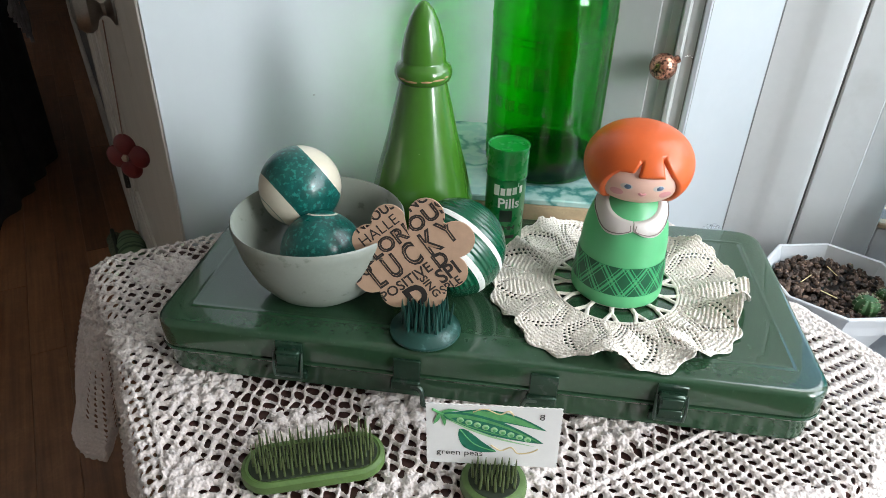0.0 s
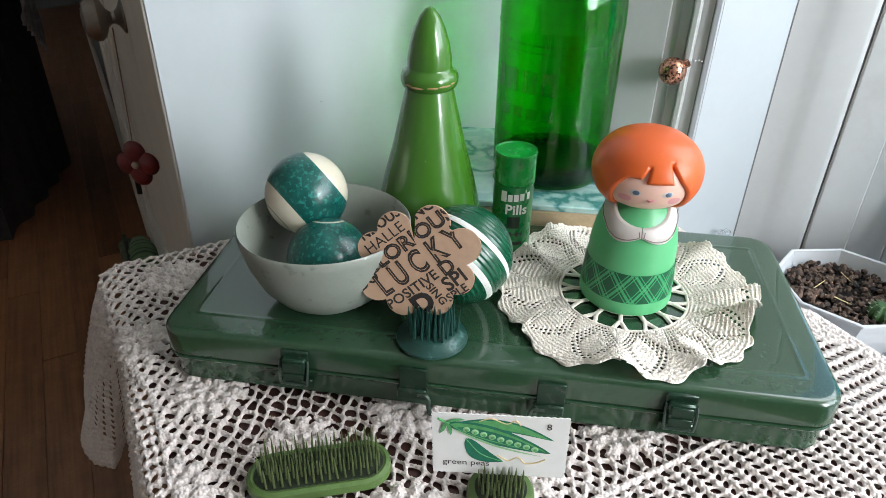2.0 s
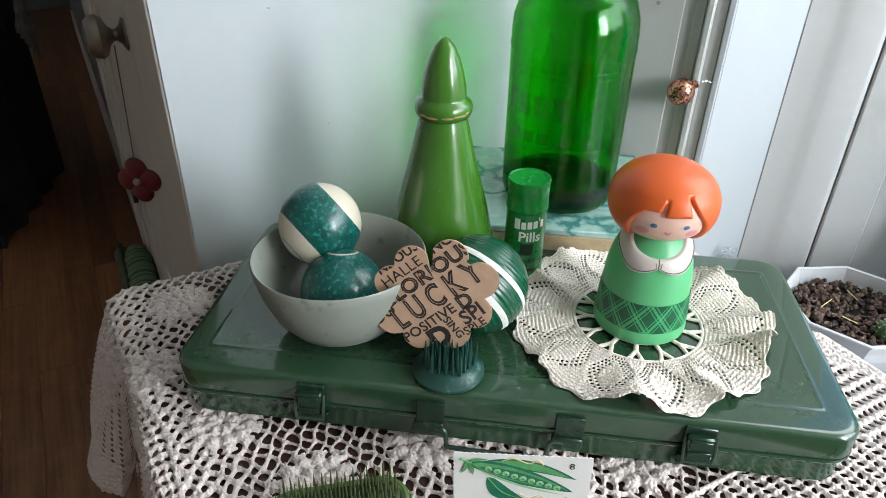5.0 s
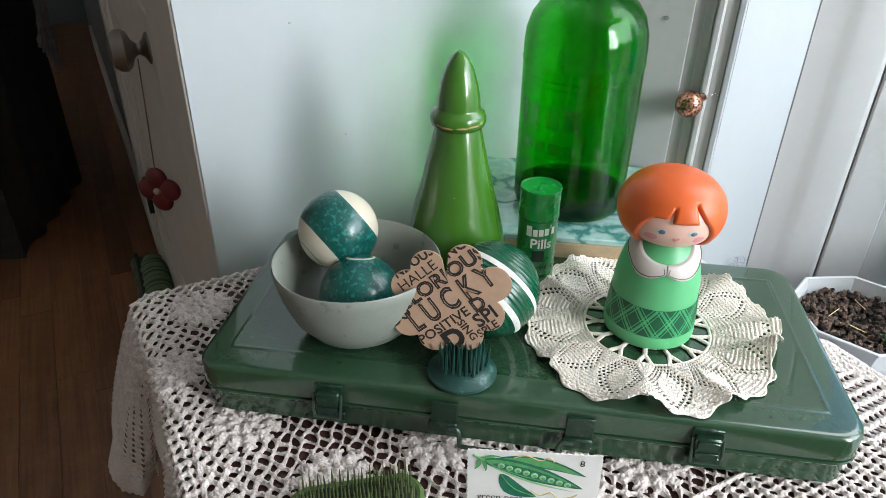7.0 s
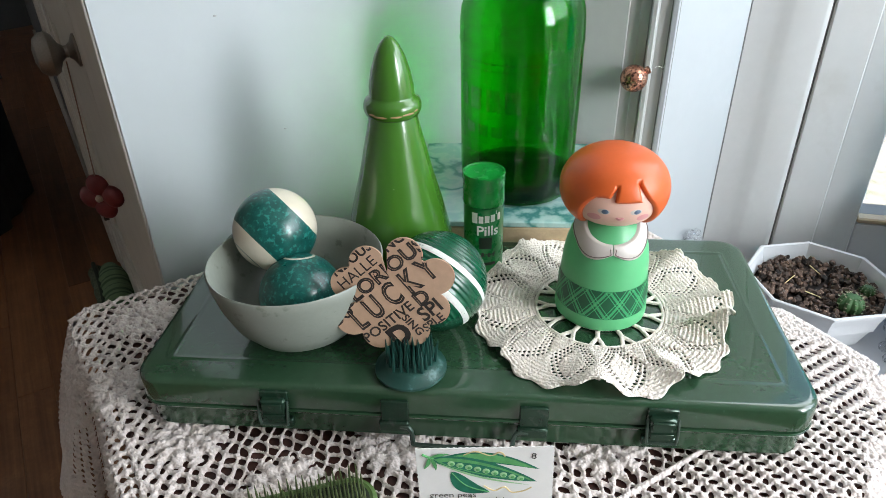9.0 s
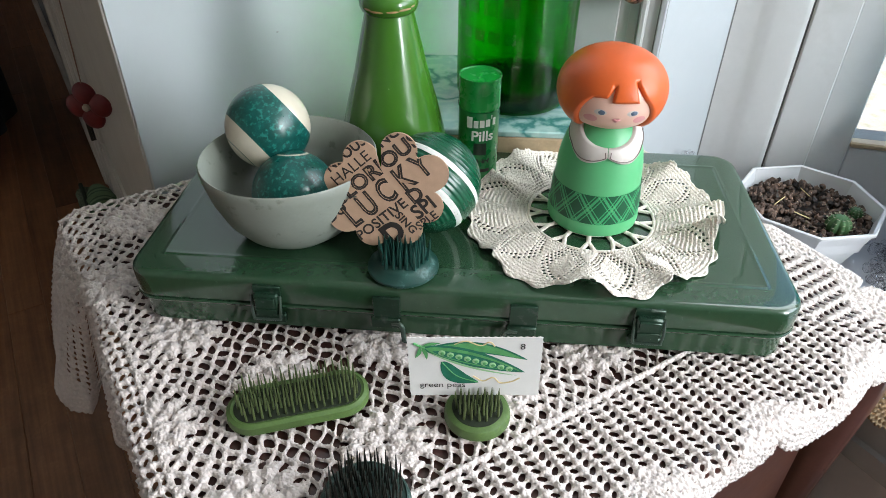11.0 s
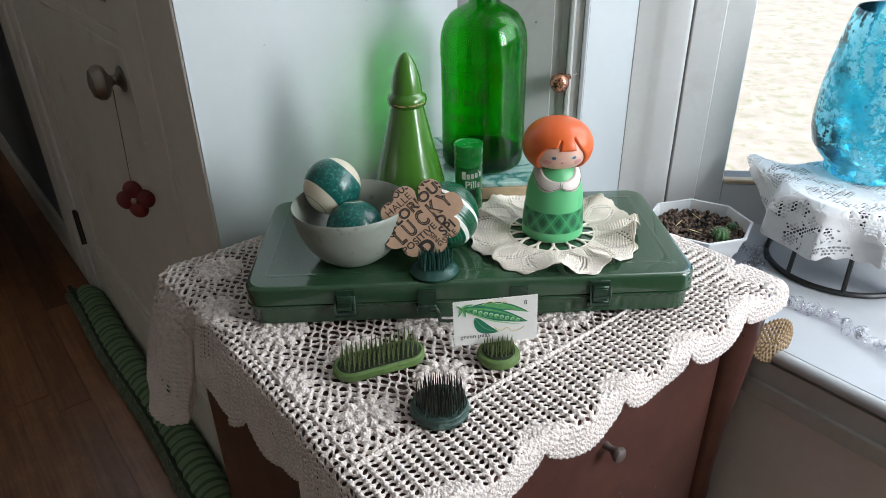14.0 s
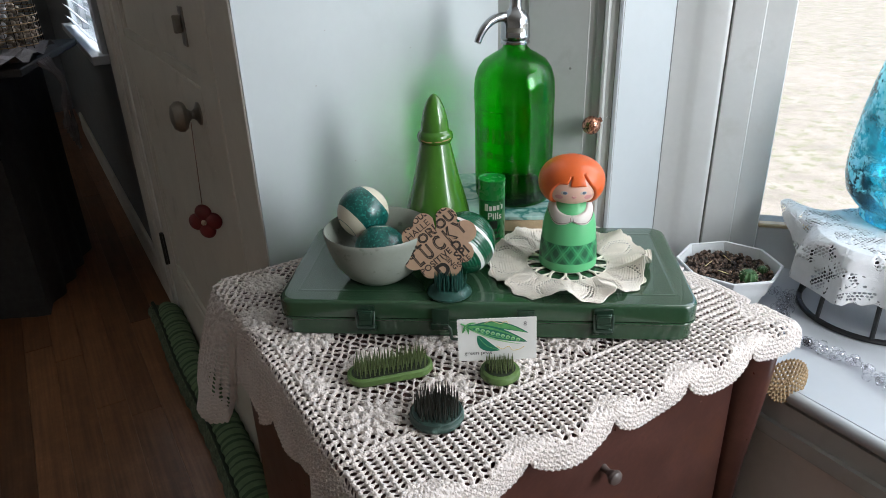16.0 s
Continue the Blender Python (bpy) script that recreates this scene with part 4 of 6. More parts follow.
for x in (-0.150, 0.150):
    la = part("latch", join(box(x - 0.0100, x + 0.0100, yf - 0.0075, yf, 0.7775, 0.7985, 0.0015), box(x - 0.0080, x + 0.0080, yf - 0.0095, yf - 0.0070, 0.7890, 0.7965, 0.001), box(x - 0.0086, x + 0.0086, yf - 0.0088, yf - 0.0070, 0.7790, 0.7850, 0.001)), CASE2, case)
    part("bail", tube(spline([(x - 0.0112, yf - 0.004, 0.796), (x - 0.0116, yf - 0.0075, 0.786), (x - 0.0108, yf - 0.0088, 0.7768), (x - 0.0090, yf - 0.0090, 0.7755), (x + 0.0090, yf - 0.0090, 0.7755), (x + 0.0108, yf - 0.0088, 0.7768), (x + 0.0116, yf - 0.0075, 0.786), (x + 0.0112, yf - 0.004, 0.796)], 4), 0.0012, 6), BAIL, la)
    part("strike", box(x - 0.013, x + 0.013, yf - 0.0025, yf + 0.003, 0.7660, 0.7745, 0.001), CASE2, la)
    part("latch_plate", box(x - 0.0115, x + 0.0115, yf - 0.0022, yf + 0.001, 0.7895, 0.8035, 0.0008), CASE2, la)
for x in (-0.054, 0.054):
    part("handle_clip", join(box(x - 0.011, x + 0.011, yf - 0.0030, yf, 0.7790, 0.8000, 0.001), box(x - 0.013, x + 0.011, yf - 0.0055, yf, 0.7700, 0.7800, 0.002)), CASE2, case)
part("handle", tube(spline([(-0.050, yf - 0.004, 0.775), (-0.044, yf - 0.005, 0.775), (-0.041, yf - 0.006, 0.771), (-0.040, yf - 0.008, 0.764), (-0.036, yf - 0.009, 0.7605), (0.0, yf - 0.009, 0.760), (0.034, yf - 0.009, 0.7605), (0.038, yf - 0.008, 0.764), (0.039, yf - 0.006, 0.771), (0.042, yf - 0.005, 0.775), (0.050, yf - 0.004, 0.775)], 5), 0.0020, 8), BAIL, case)
CT = 0.8085       # top of the case

# ---------------------------------------------------------------- bowl and balls
def bowl_wob(a, z):
    return 1 + 0.018 * math.sin(2 * a + 0.7) + 0.008 * math.sin(3 * a + z * 30)


prof = [(0.001, 0.0), (0.0305, 0.0), (0.0350, 0.0015), (0.0465, 0.0105), (0.0575, 0.0255), (0.0650, 0.0450), (0.0692, 0.0640), (0.0700, 0.0715), (0.0690, 0.0728), (0.0674, 0.0715), (0.0622, 0.046), (0.0540, 0.027), (0.040, 0.0125), (0.020, 0.0060), (0.001, 0.0055)]
solo("bowl", lathe(prof, 64, wob=bowl_wob), STONE, Matrix.Translation((-0.1430, 0.077, CT)), "matt grey-green stoneware bowl with uneven rim holding two balls", "bowl", sharp=60)


def banded_ball(name, r, bands, mats, at, label, ridges=0.0, nv=96, nu=64):
    """bands: (latitude where it ends, from -1 to 1 along the axis, material number)."""
    groups = {}
    V, loops = [], []
    for i in range(nv + 1):
        u = math.pi * i / nv
        lat = -math.cos(u)
        rr = r
        if ridges and abs(lat) < 0.93:
            k = next(m for e, m in bands if lat <= e + 1e-9)
            if k == 0:
                rr = r * (1 - ridges * (0.5 + 0.5 * math.cos(u * 62)))
        loops.append(ring(max(rr * math.sin(u), 1e-5), rr * lat, nu))
    v = [p for lp in loops for p in lp]
    geos = []
    for i in range(nv):
        lat = -math.cos(math.pi * (i + 0.5) / nv)
        k = next(m for e, m in bands if lat <= e + 1e-9)
        geos.append((k, [(i * nu + j, i * nu + (j + 1) % nu, (i + 1) * nu + (j + 1) % nu, (i + 1) * nu + j) for j in range(nu)]))
    me = bpy.data.meshes.new(name)
    f, idx = [], []
    for k, q in geos:
        f += q
        idx += [k] * len(q)
    me.from_pydata(v, [], f)
    for m in mats:
        me.materials.append(m)
    me.polygons.foreach_set("material_index", idx)
    me.polygons.foreach_set("use_smooth", [True] * len(f))
    me.update()
    ob = new(name, me)
    ob.matrix_basis = at
    return tagged(ob, label, "ball", "striped balls")


def axis_at(p, d):
    return Matrix.Translation(p) @ Vector(d).to_track_quat("Z", "Y").to_matrix().to_4x4()


banded_ball("ball", 0.0348, ((-0.90, 1), (-0.885, 0), (-0.80, 1), (-0.785, 0), (-0.50, 1), (0.57, 0), (1.0, 1)), (BALLG, BALLC), axis_at((-0.166, 0.104, 0.890), (0.649, 0.562, 0.515)), "green and cream banded wooden ball resting on the bowl's rim")
banded_ball("ball", 0.0345, ((0.925, 0), (0.945, 1), (1.0, 0)), (BALLG, BALLC), axis_at((-0.139, 0.068, 0.8495), (-0.05, 0.36, 0.93)), "glossy mottled dark green wooden ball lying in the bowl")
banded_ball("ball", 0.0425, ((-0.45, 0), (-0.32, 1), (0.09, 0), (0.22, 1), (1.0, 0)), (BALLR, BALLW), axis_at((-0.029, 0.092, CT + 0.0425), (0.49, 0.74, 0.456)), "ridged dark green ball with two white painted bands", ridges=0.035)

# ---------------------------------------------------------------- turned wooden tree
tree_prof = [(0.001, 0.0), (0.0500, 0.0), (0.0535, 0.003), (0.0545, 0.010), (0.0530, 0.022), (0.0485, 0.045), (0.0408, 0.078), (0.0320, 0.110), (0.0257, 0.138), (0.0215, 0.156), (0.0205, 0.160), (0.0232, 0.162), (0.0247, 0.166), (0.0247, 0.170), (0.0232, 0.174), (0.0200, 0.176),
             (0.0193, 0.178), (0.0188, 0.186), (0.0165, 0.198), (0.0128, 0.210), (0.0082, 0.2195), (0.0040, 0.2245), (0.001, 0.2262)]
tree = thing("wooden_tree", Matrix.Translation((-0.071, 0.169, CT)), "glossy green turned wooden cone tree with worn ring", "wooden tree")
part("cone", lathe(tree_prof[:11], 56, True, False), TREE, tree, sharp=50)
ring_ = part("ring", lathe(tree_prof[10:17], 56), TREE, tree, "turned ring with paint worn off", sharp=70)
part("tip", lathe(tree_prof[16:], 56, False, True), TREE, tree, sharp=50)
for a, z, ln in ((-2.2, 0.1665, 0.004), (-1.85, 0.1655, 0.006), (-1.3, 0.166, 0.005), (-0.85, 0.1668, 0.006), (-0.5, 0.168, 0.003)):
    part("worn_patch", xf(ball(1.0, 8, 6), Matrix.Translation((0.0243 * math.cos(a), 0.0243 * math.sin(a), z)) @ Matrix.Rotation(a, 4, "Z") @ Matrix.Diagonal((0.0008, ln, 0.0010, 1))), WORN, ring_)
SCR = material("pale_scratch", (0.42, 0.50, 0.30), 0.6, var=0.2, scale=200)
for a, z, r_, ln, tilt in ((-1.25, 0.062, 0.0428, 0.0050, 0.6), (-1.10, 0.066, 0.0420, 0.0030, -0.9), (-1.75, 0.058, 0.0435, 0.0040, 0.2), (-1.5, 0.105, 0.0328, 0.0014, 0.3)):
    part("scratch", xf(ball(1.0, 8, 6), Matrix.Translation((r_ * math.cos(a), r_ * math.sin(a), z)) @ Matrix.Rotation(a, 4, "Z") @ Matrix.Rotation(tilt, 4, "X") @ Matrix.Diagonal((0.0006, ln, 0.0005, 1))), SCR, tree)

# ---------------------------------------------------------------- tin
tin = thing("pill_tin", Matrix.Translation((0.007, 0.178, CT)) @ Matrix.Rotation(radians(8), 4, "Z"), "slim green cylindrical tin with raised cap and pale printing", "tin")
part("body", lathe([(0.0180, 0.0), (0.0186, 0.0008), (0.0186, 0.0745), (0.0180, 0.075)], 40), TIN, tin)
part("cap", lathe([(0.0184, 0.0752), (0.0193, 0.0758), (0.0196, 0.0775), (0.0190, 0.0790), (0.0190, 0.1010), (0.0194, 0.1030), (0.0190, 0.1046), (0.0178, 0.1046), (0.0174, 0.1036), (0.001, 0.1036)], 40), TINLID, tin)


def bent_bar(a0, a1, z0, z1, r, n=8):
    v = []
    for i in range(n + 1):
        a = radians(a0 + (a1 - a0) * i / n)
        for z in (z0, z1):
            for rr in (r - 0.0004, r + 0.00025):
                v.append((rr * math.cos(a), rr * math.sin(a), z))
    f = []
    for i in range(n):
        k = i * 4
        f += [(k + 1, k + 5, k + 7, k + 3), (k, k + 2, k + 6, k + 4), (k + 2, k + 3, k + 7, k + 6), (k, k + 4, k + 5, k + 1)]
    f += [(0, 1, 3, 2), (4 * n, 4 * n + 2, 4 * n + 3, 4 * n + 1)]
    return v, f


def curved_word(text, size, z, a_mid, mat, r=0.0190):
    lv, lf = lettering(text, size, 1.0, 0.0003)
    return part("word", ([((r + 0.1 * p[2]) * math.cos(radians(a_mid) + p[0] / r), (r + 0.1 * p[2]) * math.sin(radians(a_mid) + p[0] / r), z + p[1]) for p in lv], lf), mat, tin, smooth=False)


curved_word("Pills", 0.0140, 0.0520, -84, INKW)
curved_word("Relief", 0.0058, 0.0265, -82, INK)
for a0, a1, z0, z1 in ((-130, -114, 0.0600, 0.0705), (-110, -97, 0.0605, 0.0675), (-93, -80, 0.0610, 0.0680), (-76, -63, 0.0615, 0.0685), (-60, -57, 0.0685, 0.0720), (-54, -44, 0.0620, 0.0690)):
    part("print_bar", bent_bar(a0, a1, z0, z1, 0.0186, 3), INKW, tin, "pale printed bar")
part("badge", bent_bar(-108, -72, 0.0330, 0.0450, 0.0186), TINDARK, tin, "dark printed badge")
for a0, a1, z in ((-112, -60, 0.0150),):
    part("print_bar", bent_bar(a0, a1, z, z + 0.0032, 0.0186), INK, tin, "dark printed bar")
part("embossed_bar", xf(box(-0.009, 0.009, -0.0016, 0.0016, 0.1034, 0.1042, 0.0004), Matrix.Rotation(radians(70), 4, "Z")), TINLID, tin)

# ---------------------------------------------------------------- marbled tile on a board, and the siphon
TZ = 0.8325
def marble():
    m = material("marbled_tile", (0.30, 0.47, 0.43), 0.18, var=0.15, scale=8, coat=0.4)
    t = m.node_tree
    co = t.nodes.new("ShaderNodeTexCoord")
    w = t.nodes.new("ShaderNodeTexWave")
    w.wave_type, w.bands_direction = "BANDS", "DIAGONAL"
    w.inputs["Scale"].default_value, w.inputs["Distortion"].default_value, w.inputs["Detail"].default_value, w.inputs["Detail Scale"].default_value = 5.0, 16.0, 5.0, 2.2
    t.links.new(co.outputs["Object"], w.inputs["Vector"])
    r = t.nodes.new("ShaderNodeValToRGB")
    els = r.color_ramp.elements
    els[0].position, els[0].color = 0.0, (0.05, 0.19, 0.175, 1)
    els[1].position, els[1].color = 0.10, (0.17, 0.33, 0.30, 1)
    for p, c in ((0.3, (0.28, 0.43, 0.40, 1)), (0.75, (0.33, 0.47, 0.44, 1)), (1.0, (0.25, 0.41, 0.38, 1))):
        e = els.new(p)
        e.color = c
    t.links.new(w.outputs["Fac"], r.inputs[0])
    t.links.new(r.outputs[0], t.nodes["Principled BSDF"].inputs["Base Color"])
    return m


TILE_M = Matrix.Translation((0.035, 0.328, 0)) @ Matrix.Rotation(radians(1.5), 4, "Z")
solo("wooden_block", box(-0.108, 0.108, -0.099, 0.099, TOPZ + 0.0062, TZ - 0.0072, 0.002), WOODP, TILE_M, "pale unpainted wooden block under the marbled tile", "block")
solo("marbled_tile", box(-0.104, 0.104, -0.100, 0.100, TZ - 0.007, TZ, 0.0012), marble(), TILE_M, "square pale green tile with dark teal marbling", "tile")

siph = thing("soda_siphon", Matrix.Translation((0.039, 0.314, TZ + 0.0005)), "green glass soda siphon bottle with chrome head and spout", "soda siphon")
outer = [(0.001, 0.004), (0.030, 0.002), (0.0520, 0.0), (0.0582, 0.003), (0.0608, 0.010), (0.0612, 0.030), (0.0614, 0.110), (0.0616, 0.160), (0.0624, 0.163), (0.0616, 0.166), (0.0616, 0.178), (0.0603, 0.192), (0.0556, 0.207), (0.0473, 0.219), (0.0340, 0.2275), (0.0235, 0.2330), (0.0180, 0.2385), (0.0172, 0.2460)]
inner = [(0.0145, 0.2460), (0.0150, 0.2385), (0.0205, 0.2300), (0.0320, 0.2240), (0.0447, 0.2150), (0.0525, 0.2040), (0.0570, 0.1900), (0.0578, 0.1780), (0.0578, 0.0300), (0.0562, 0.0200), (0.0478, 0.0150), (0.001, 0.0130)]


def glass_wob(a, z):
    return 1 + 0.004 * math.sin(5 * a + 22 * z) + 0.003 * math.sin(11 * a - 40 * z)

part("bottle", lathe(outer + inner, 96, wob=glass_wob), GLASSG, siph, sharp=60)
part("bottle_foot", lathe([(0.001, 0.0045), (0.045, 0.0035), (0.0560, 0.0045), (0.0592, 0.010), (0.0598, 0.019), (0.0565, 0.0195), (0.047, 0.0146), (0.001, 0.0126)], 64), GLASSB, siph, "thick dark green glass base", sharp=60)
for z0, z1, a0, a1 in ((0.150, 0.1516, -165, -40), (0.1435, 0.1445, -160, -45), (0.104, 0.126, -158, -147), (0.104, 0.126, -142, -128), (0.104, 0.126, -123, -109), (0.104, 0.126, -104, -90),
                       (0.078, 0.089, -147, -136), (0.078, 0.089, -132, -121), (0.078, 0.089, -117, -106), (0.078, 0.089, -102, -91), (0.056, 0.0580, -150, -60)):
    part("moulded_bar", bent_bar(a0, a1, z0, z1, 0.0617, 6), GLASSM, siph)
head = part("head", lathe([(0.0185, 0.2420), (0.0215, 0.2430), (0.0220, 0.2460), (0.0200, 0.2480), (0.0215, 0.2500), (0.0225, 0.2535), (0.0215, 0.2560), (0.0215, 0.2700), (0.0205, 0.2790), (0.0165, 0.2860), (0.0105, 0.2905), (0.0090, 0.2950), (0.0085, 0.3180), (0.0105, 0.3195), (0.0110, 0.3320), (0.0090, 0.3350), (0.001, 0.3355)], 40), CHROME, siph, "chrome siphon head")
part("spout", tube(spline([(-0.010, -0.004, 0.280), (-0.020, -0.010, 0.2815), (-0.032, -0.018, 0.279), (-0.043, -0.026, 0.271), (-0.051, -0.031, 0.259), (-0.055, -0.034, 0.249)], 6), lambda k: 0.0072 - 0.0022 * k, 14), CHROME, head)
part("lever", tube(spline([(0.006, 0.004, 0.327), (0.014, 0.008, 0.323), (0.022, 0.012, 0.3165), (0.032, 0.018, 0.315), (0.038, 0.022, 0.317)], 5), lambda k: 0.0034 - 0.0012 * k, 10), CHROME, head)
part("relief_bar", bent_bar(-125, -60, 0.2600, 0.2670, 0.0216, 8), PEWTER, head)
part("dip_tube", lathe([(0.0032, 0.020), (0.0032, 0.2450)], 10), CRYSTAL, siph)

# ---------------------------------------------------------------- doll: one plain mesh
def ball_shell(at, nu, nv):
    v = [at(2 * math.pi * i / nu, math.pi * (j + 0.2) / (nv + 0.4)) for j in range(nv + 1) for i in range(nu)]
    f = [(j * nu + i, j * nu + (i + 1) % nu, (j + 1) * nu + (i + 1) % nu, (j + 1) * nu + i) for j in range(nv) for i in range(nu)]
    return v, f


DX, DY = 0.113, 0.123
def doll_mesh():
    g = []
    body = [(0.001, 0.0), (0.0372, 0.0), (0.0392, 0.0012), (0.0398, 0.005), (0.0392, 0.012), (0.0388, 0.0135), (0.0372, 0.036), (0.0368, 0.0375), (0.0364, 0.046), (0.0357, 0.056), (0.0338, 0.067), (0.0308, 0.077), (0.0272, 0.0845), (0.0230, 0.0905), (0.0185, 0.0955), (0.0165, 0.1035)]
    g.append((lathe(body, 56), 0))
    # plaid band: thin slanting bars round the skirt
    def wrap(a, z, k=0.00035):
        r = 0.0388 + (0.0372 - 0.0388) * (z - 0.0135) / 0.0225 + k
        return (r * math.cos(a), r * math.sin(a), z)
    def bar(a0, z0, a1, z1, w, k, mat):
        n = 6
        v, f = [], []
        for i in range(n + 1):
            q = i / n
            a, z = a0 + (a1 - a0) * q, z0 + (z1 - z0) * q
            v += [wrap(a - w, z, k), wrap(a + w, z, k)]
        f = [(2 * i, 2 * i + 1, 2 * i + 3, 2 * i + 2) for i in range(n)]
        g.append(((v, f), mat))
    P0, P1 = 0.0128, 0.0398
    v, f = [], []
    for i in range(49):
        a = 2 * math.pi * i / 48
        v += [wrap(a, P0, 0.0003), wrap(a, P1, 0.0003)]
    f = [(2 * i, 2 * i + 1, 2 * i + 3, 2 * i + 2) for i in range(48)]
    g.append(((v, f), 1))
    nb, tilt = 12, 0.50
    starts = [(2 * math.pi * i / nb + k * 0.098, 0.036 if k == 0 else 0.013) for i in range(nb) for k in (-1, 0, 1)]
    for a, w in starts:
        bar(a, P0, a + tilt, P1, w, 0.0006, 8)
        bar(a, P0, a - tilt, P1, w, 0.0007, 8)
    slope = (P1 - P0) / tilt
    for a, wa in starts:
        for b, wb in starts:
            q = ((b - a) % (2 * math.pi)) / (2 * tilt)
            am, zm = a + tilt * q, P0 + (P1 - P0) * q
            up_ = (wa + wb) / 2 * slope
            if q < 1 and zm - up_ > P0 and zm + up_ < P1:
                corners = [(am + (wa + wb) / 2 * 0.92, zm - (wa - wb) / 2 * slope), (am + (wa - wb) / 2, zm - up_ * 0.92), (am - (wa + wb) / 2 * 0.92, zm + (wa - wb) / 2 * slope), (am - (wa - wb) / 2, zm + up_ * 0.92)]
                g.append((([wrap(x, z, 0.0010) for x, z in corners], [(0, 1, 2, 3)]), 0))
    # head: a flattened round hair cap with the face set into its front
    hc, hr, hz, hz_low = 0.1195, 0.0408, 0.0300, 0.0280
    def shell(a, th, h):
        low = th < math.pi / 2                       # the bob is flatter below than above
        rr, zz = (hr + h) * max(math.sin(th), 0.0) ** (0.66 if low else 0.88), -((hz_low if low else hz) + h) * math.cos(th)
        return (rr * math.cos(a), rr * math.sin(a), hc + zz)
    g.append((ball_shell(lambda a, th: shell(a, th, -0.0004), 64, 36), 3))
    def slit(x, z, x0, x1, z0, z1, w):
        """A tapering cut in the fringe, from (x0, z0) up to its point at (x1, z1)."""
        k = np.clip((z - z0) / (z1 - z0), 0, 1)
        return np.minimum(w * (1 - k) - np.abs(x - x0 - (x1 - x0) * k), z1 - z)
    def hair_field(a, th):
        low = th < math.pi / 2
        rr, z = hr * np.clip(np.sin(th), 0, 1) ** np.where(low, 0.66, 0.88), -np.where(low, hz_low, hz) * np.cos(th)
        x, front = rr * np.cos(a), np.sin(a) < 0.1
        fringe = 0.0072 - 0.0030 * np.clip((0.0145 - np.abs(x - 0.0065)) / 0.004, 0, 1) - 0.0035 * (np.abs(x) / 0.026) ** 4
        wide = 0.0268 * np.sqrt(np.clip(1 - ((z + 0.0100) / 0.0225) ** 2, 0, 1))
        d = np.minimum(fringe - z, wide - np.abs(x))
        d = np.maximum(d, np.minimum(slit(x, z, -0.0080, -0.0035, 0.0035, 0.0145, 0.0027), z - 0.0))
        d = np.maximum(d, np.minimum(slit(x, z, 0.0190, 0.0120, 0.0025, 0.0170, 0.0029), z - 0.0))
        F = np.clip(np.where(front, -d / 0.0050, 1.0), -1, 1)
        return F, 0.0026 * np.sqrt(np.clip(F / 0.4, 0, 1)) + 0.0002
    g.append((crochet(hair_field, shell, -math.pi, math.pi, 0.03, math.pi - 0.0005, 0.0170), 2))
    def skin(x, z, lift):
        c = max(1 - ((z - hc) / (hz_low if z < hc else hz)) ** 2, 0.02) ** (0.33 if z < hc else 0.44)
        return -math.sqrt(max(((hr - 0.0004) * c) ** 2 - x * x, 0.00001)) - lift
    def patch(pts, lift, mat, thick=0.0016):
        """A small flat piece that follows the face."""
        n = len(pts)
        cx, cz = sum(p[0] for p in pts) / n, sum(p[1] for p in pts) / n
        v = [(x, skin(x, z, lift * 0.25), z) for x, z in pts] + [(cx, skin(cx, cz, lift), cz)] + [(cx + (x - cx) * 0.6, skin(cx + (x - cx) * 0.6, cz + (z - cz) * 0.6, lift * 0.9), cz + (z - cz) * 0.6) for x, z in pts]
        f = [(i, (i + 1) % n, n + 1 + (i + 1) % n, n + 1 + i) for i in range(n)] + [(n + 1 + i, n + 1 + (i + 1) % n, n) for i in range(n)]
        g.append(((v, f), mat))
    def dot(x, z, rx, rz, mat, lift=0.0004):
        n = 14
        patch([(x + rx * math.cos(2 * math.pi * i / n), z + rz * math.sin(2 * math.pi * i / n)) for i in range(n)], lift, mat, 0.0012)
    for sx in (-1, 1):
        dot(0.0122 * sx, hc - 0.0042, 0.0046, 0.0026, 5, 0.0004)
        dot(0.0122 * sx + 0.0008, hc - 0.0042, 0.0027, 0.0021, 6, 0.0010)
        dot(0.0185 * sx, hc - 0.0110, 0.0050, 0.0034, 4, 0.0003)
    patch([(x * 0.9 + 0.0004, hc - 0.0102 + z * 1.25) for x, z in ((-0.0040, 0.0006), (-0.0022, 0.0016), (0.0, 0.0009), (0.0022, 0.0016), (0.0040, 0.0006), (0.0022, -0.0010), (0.0, -0.0020), (-0.0022, -0.0010))], 0.0014, 4)
    # collar: two rounded lobes lying on the shoulders, with a scored line
    def body_r(z):
        for (r0, z0), (r1, z1) in zip(body, body[1:]):
            if z0 <= z <= z1 and z1 > z0:
                return r0 + (r1 - r0) * (z - z0) / (z1 - z0)
        return 0.0145
    def collar_pt(sx, d, v, lift):
        z_in = 0.0805 + 0.0150 * min(d / 1.25, 1.0) ** 2
        z_out = 0.0735 - 0.0055 * math.sin(math.pi * min(d / 1.0, 1.0)) + 0.0150 * max(0.0, min((d - 0.6) / 1.1, 1.0)) ** 1.6
        z = z_in + (z_out - z_in) * v
        rr = max(body_r(z), 0.0190) + lift
        a = radians(-90) + sx * d
        return (rr * math.cos(a), rr * math.sin(a), z)
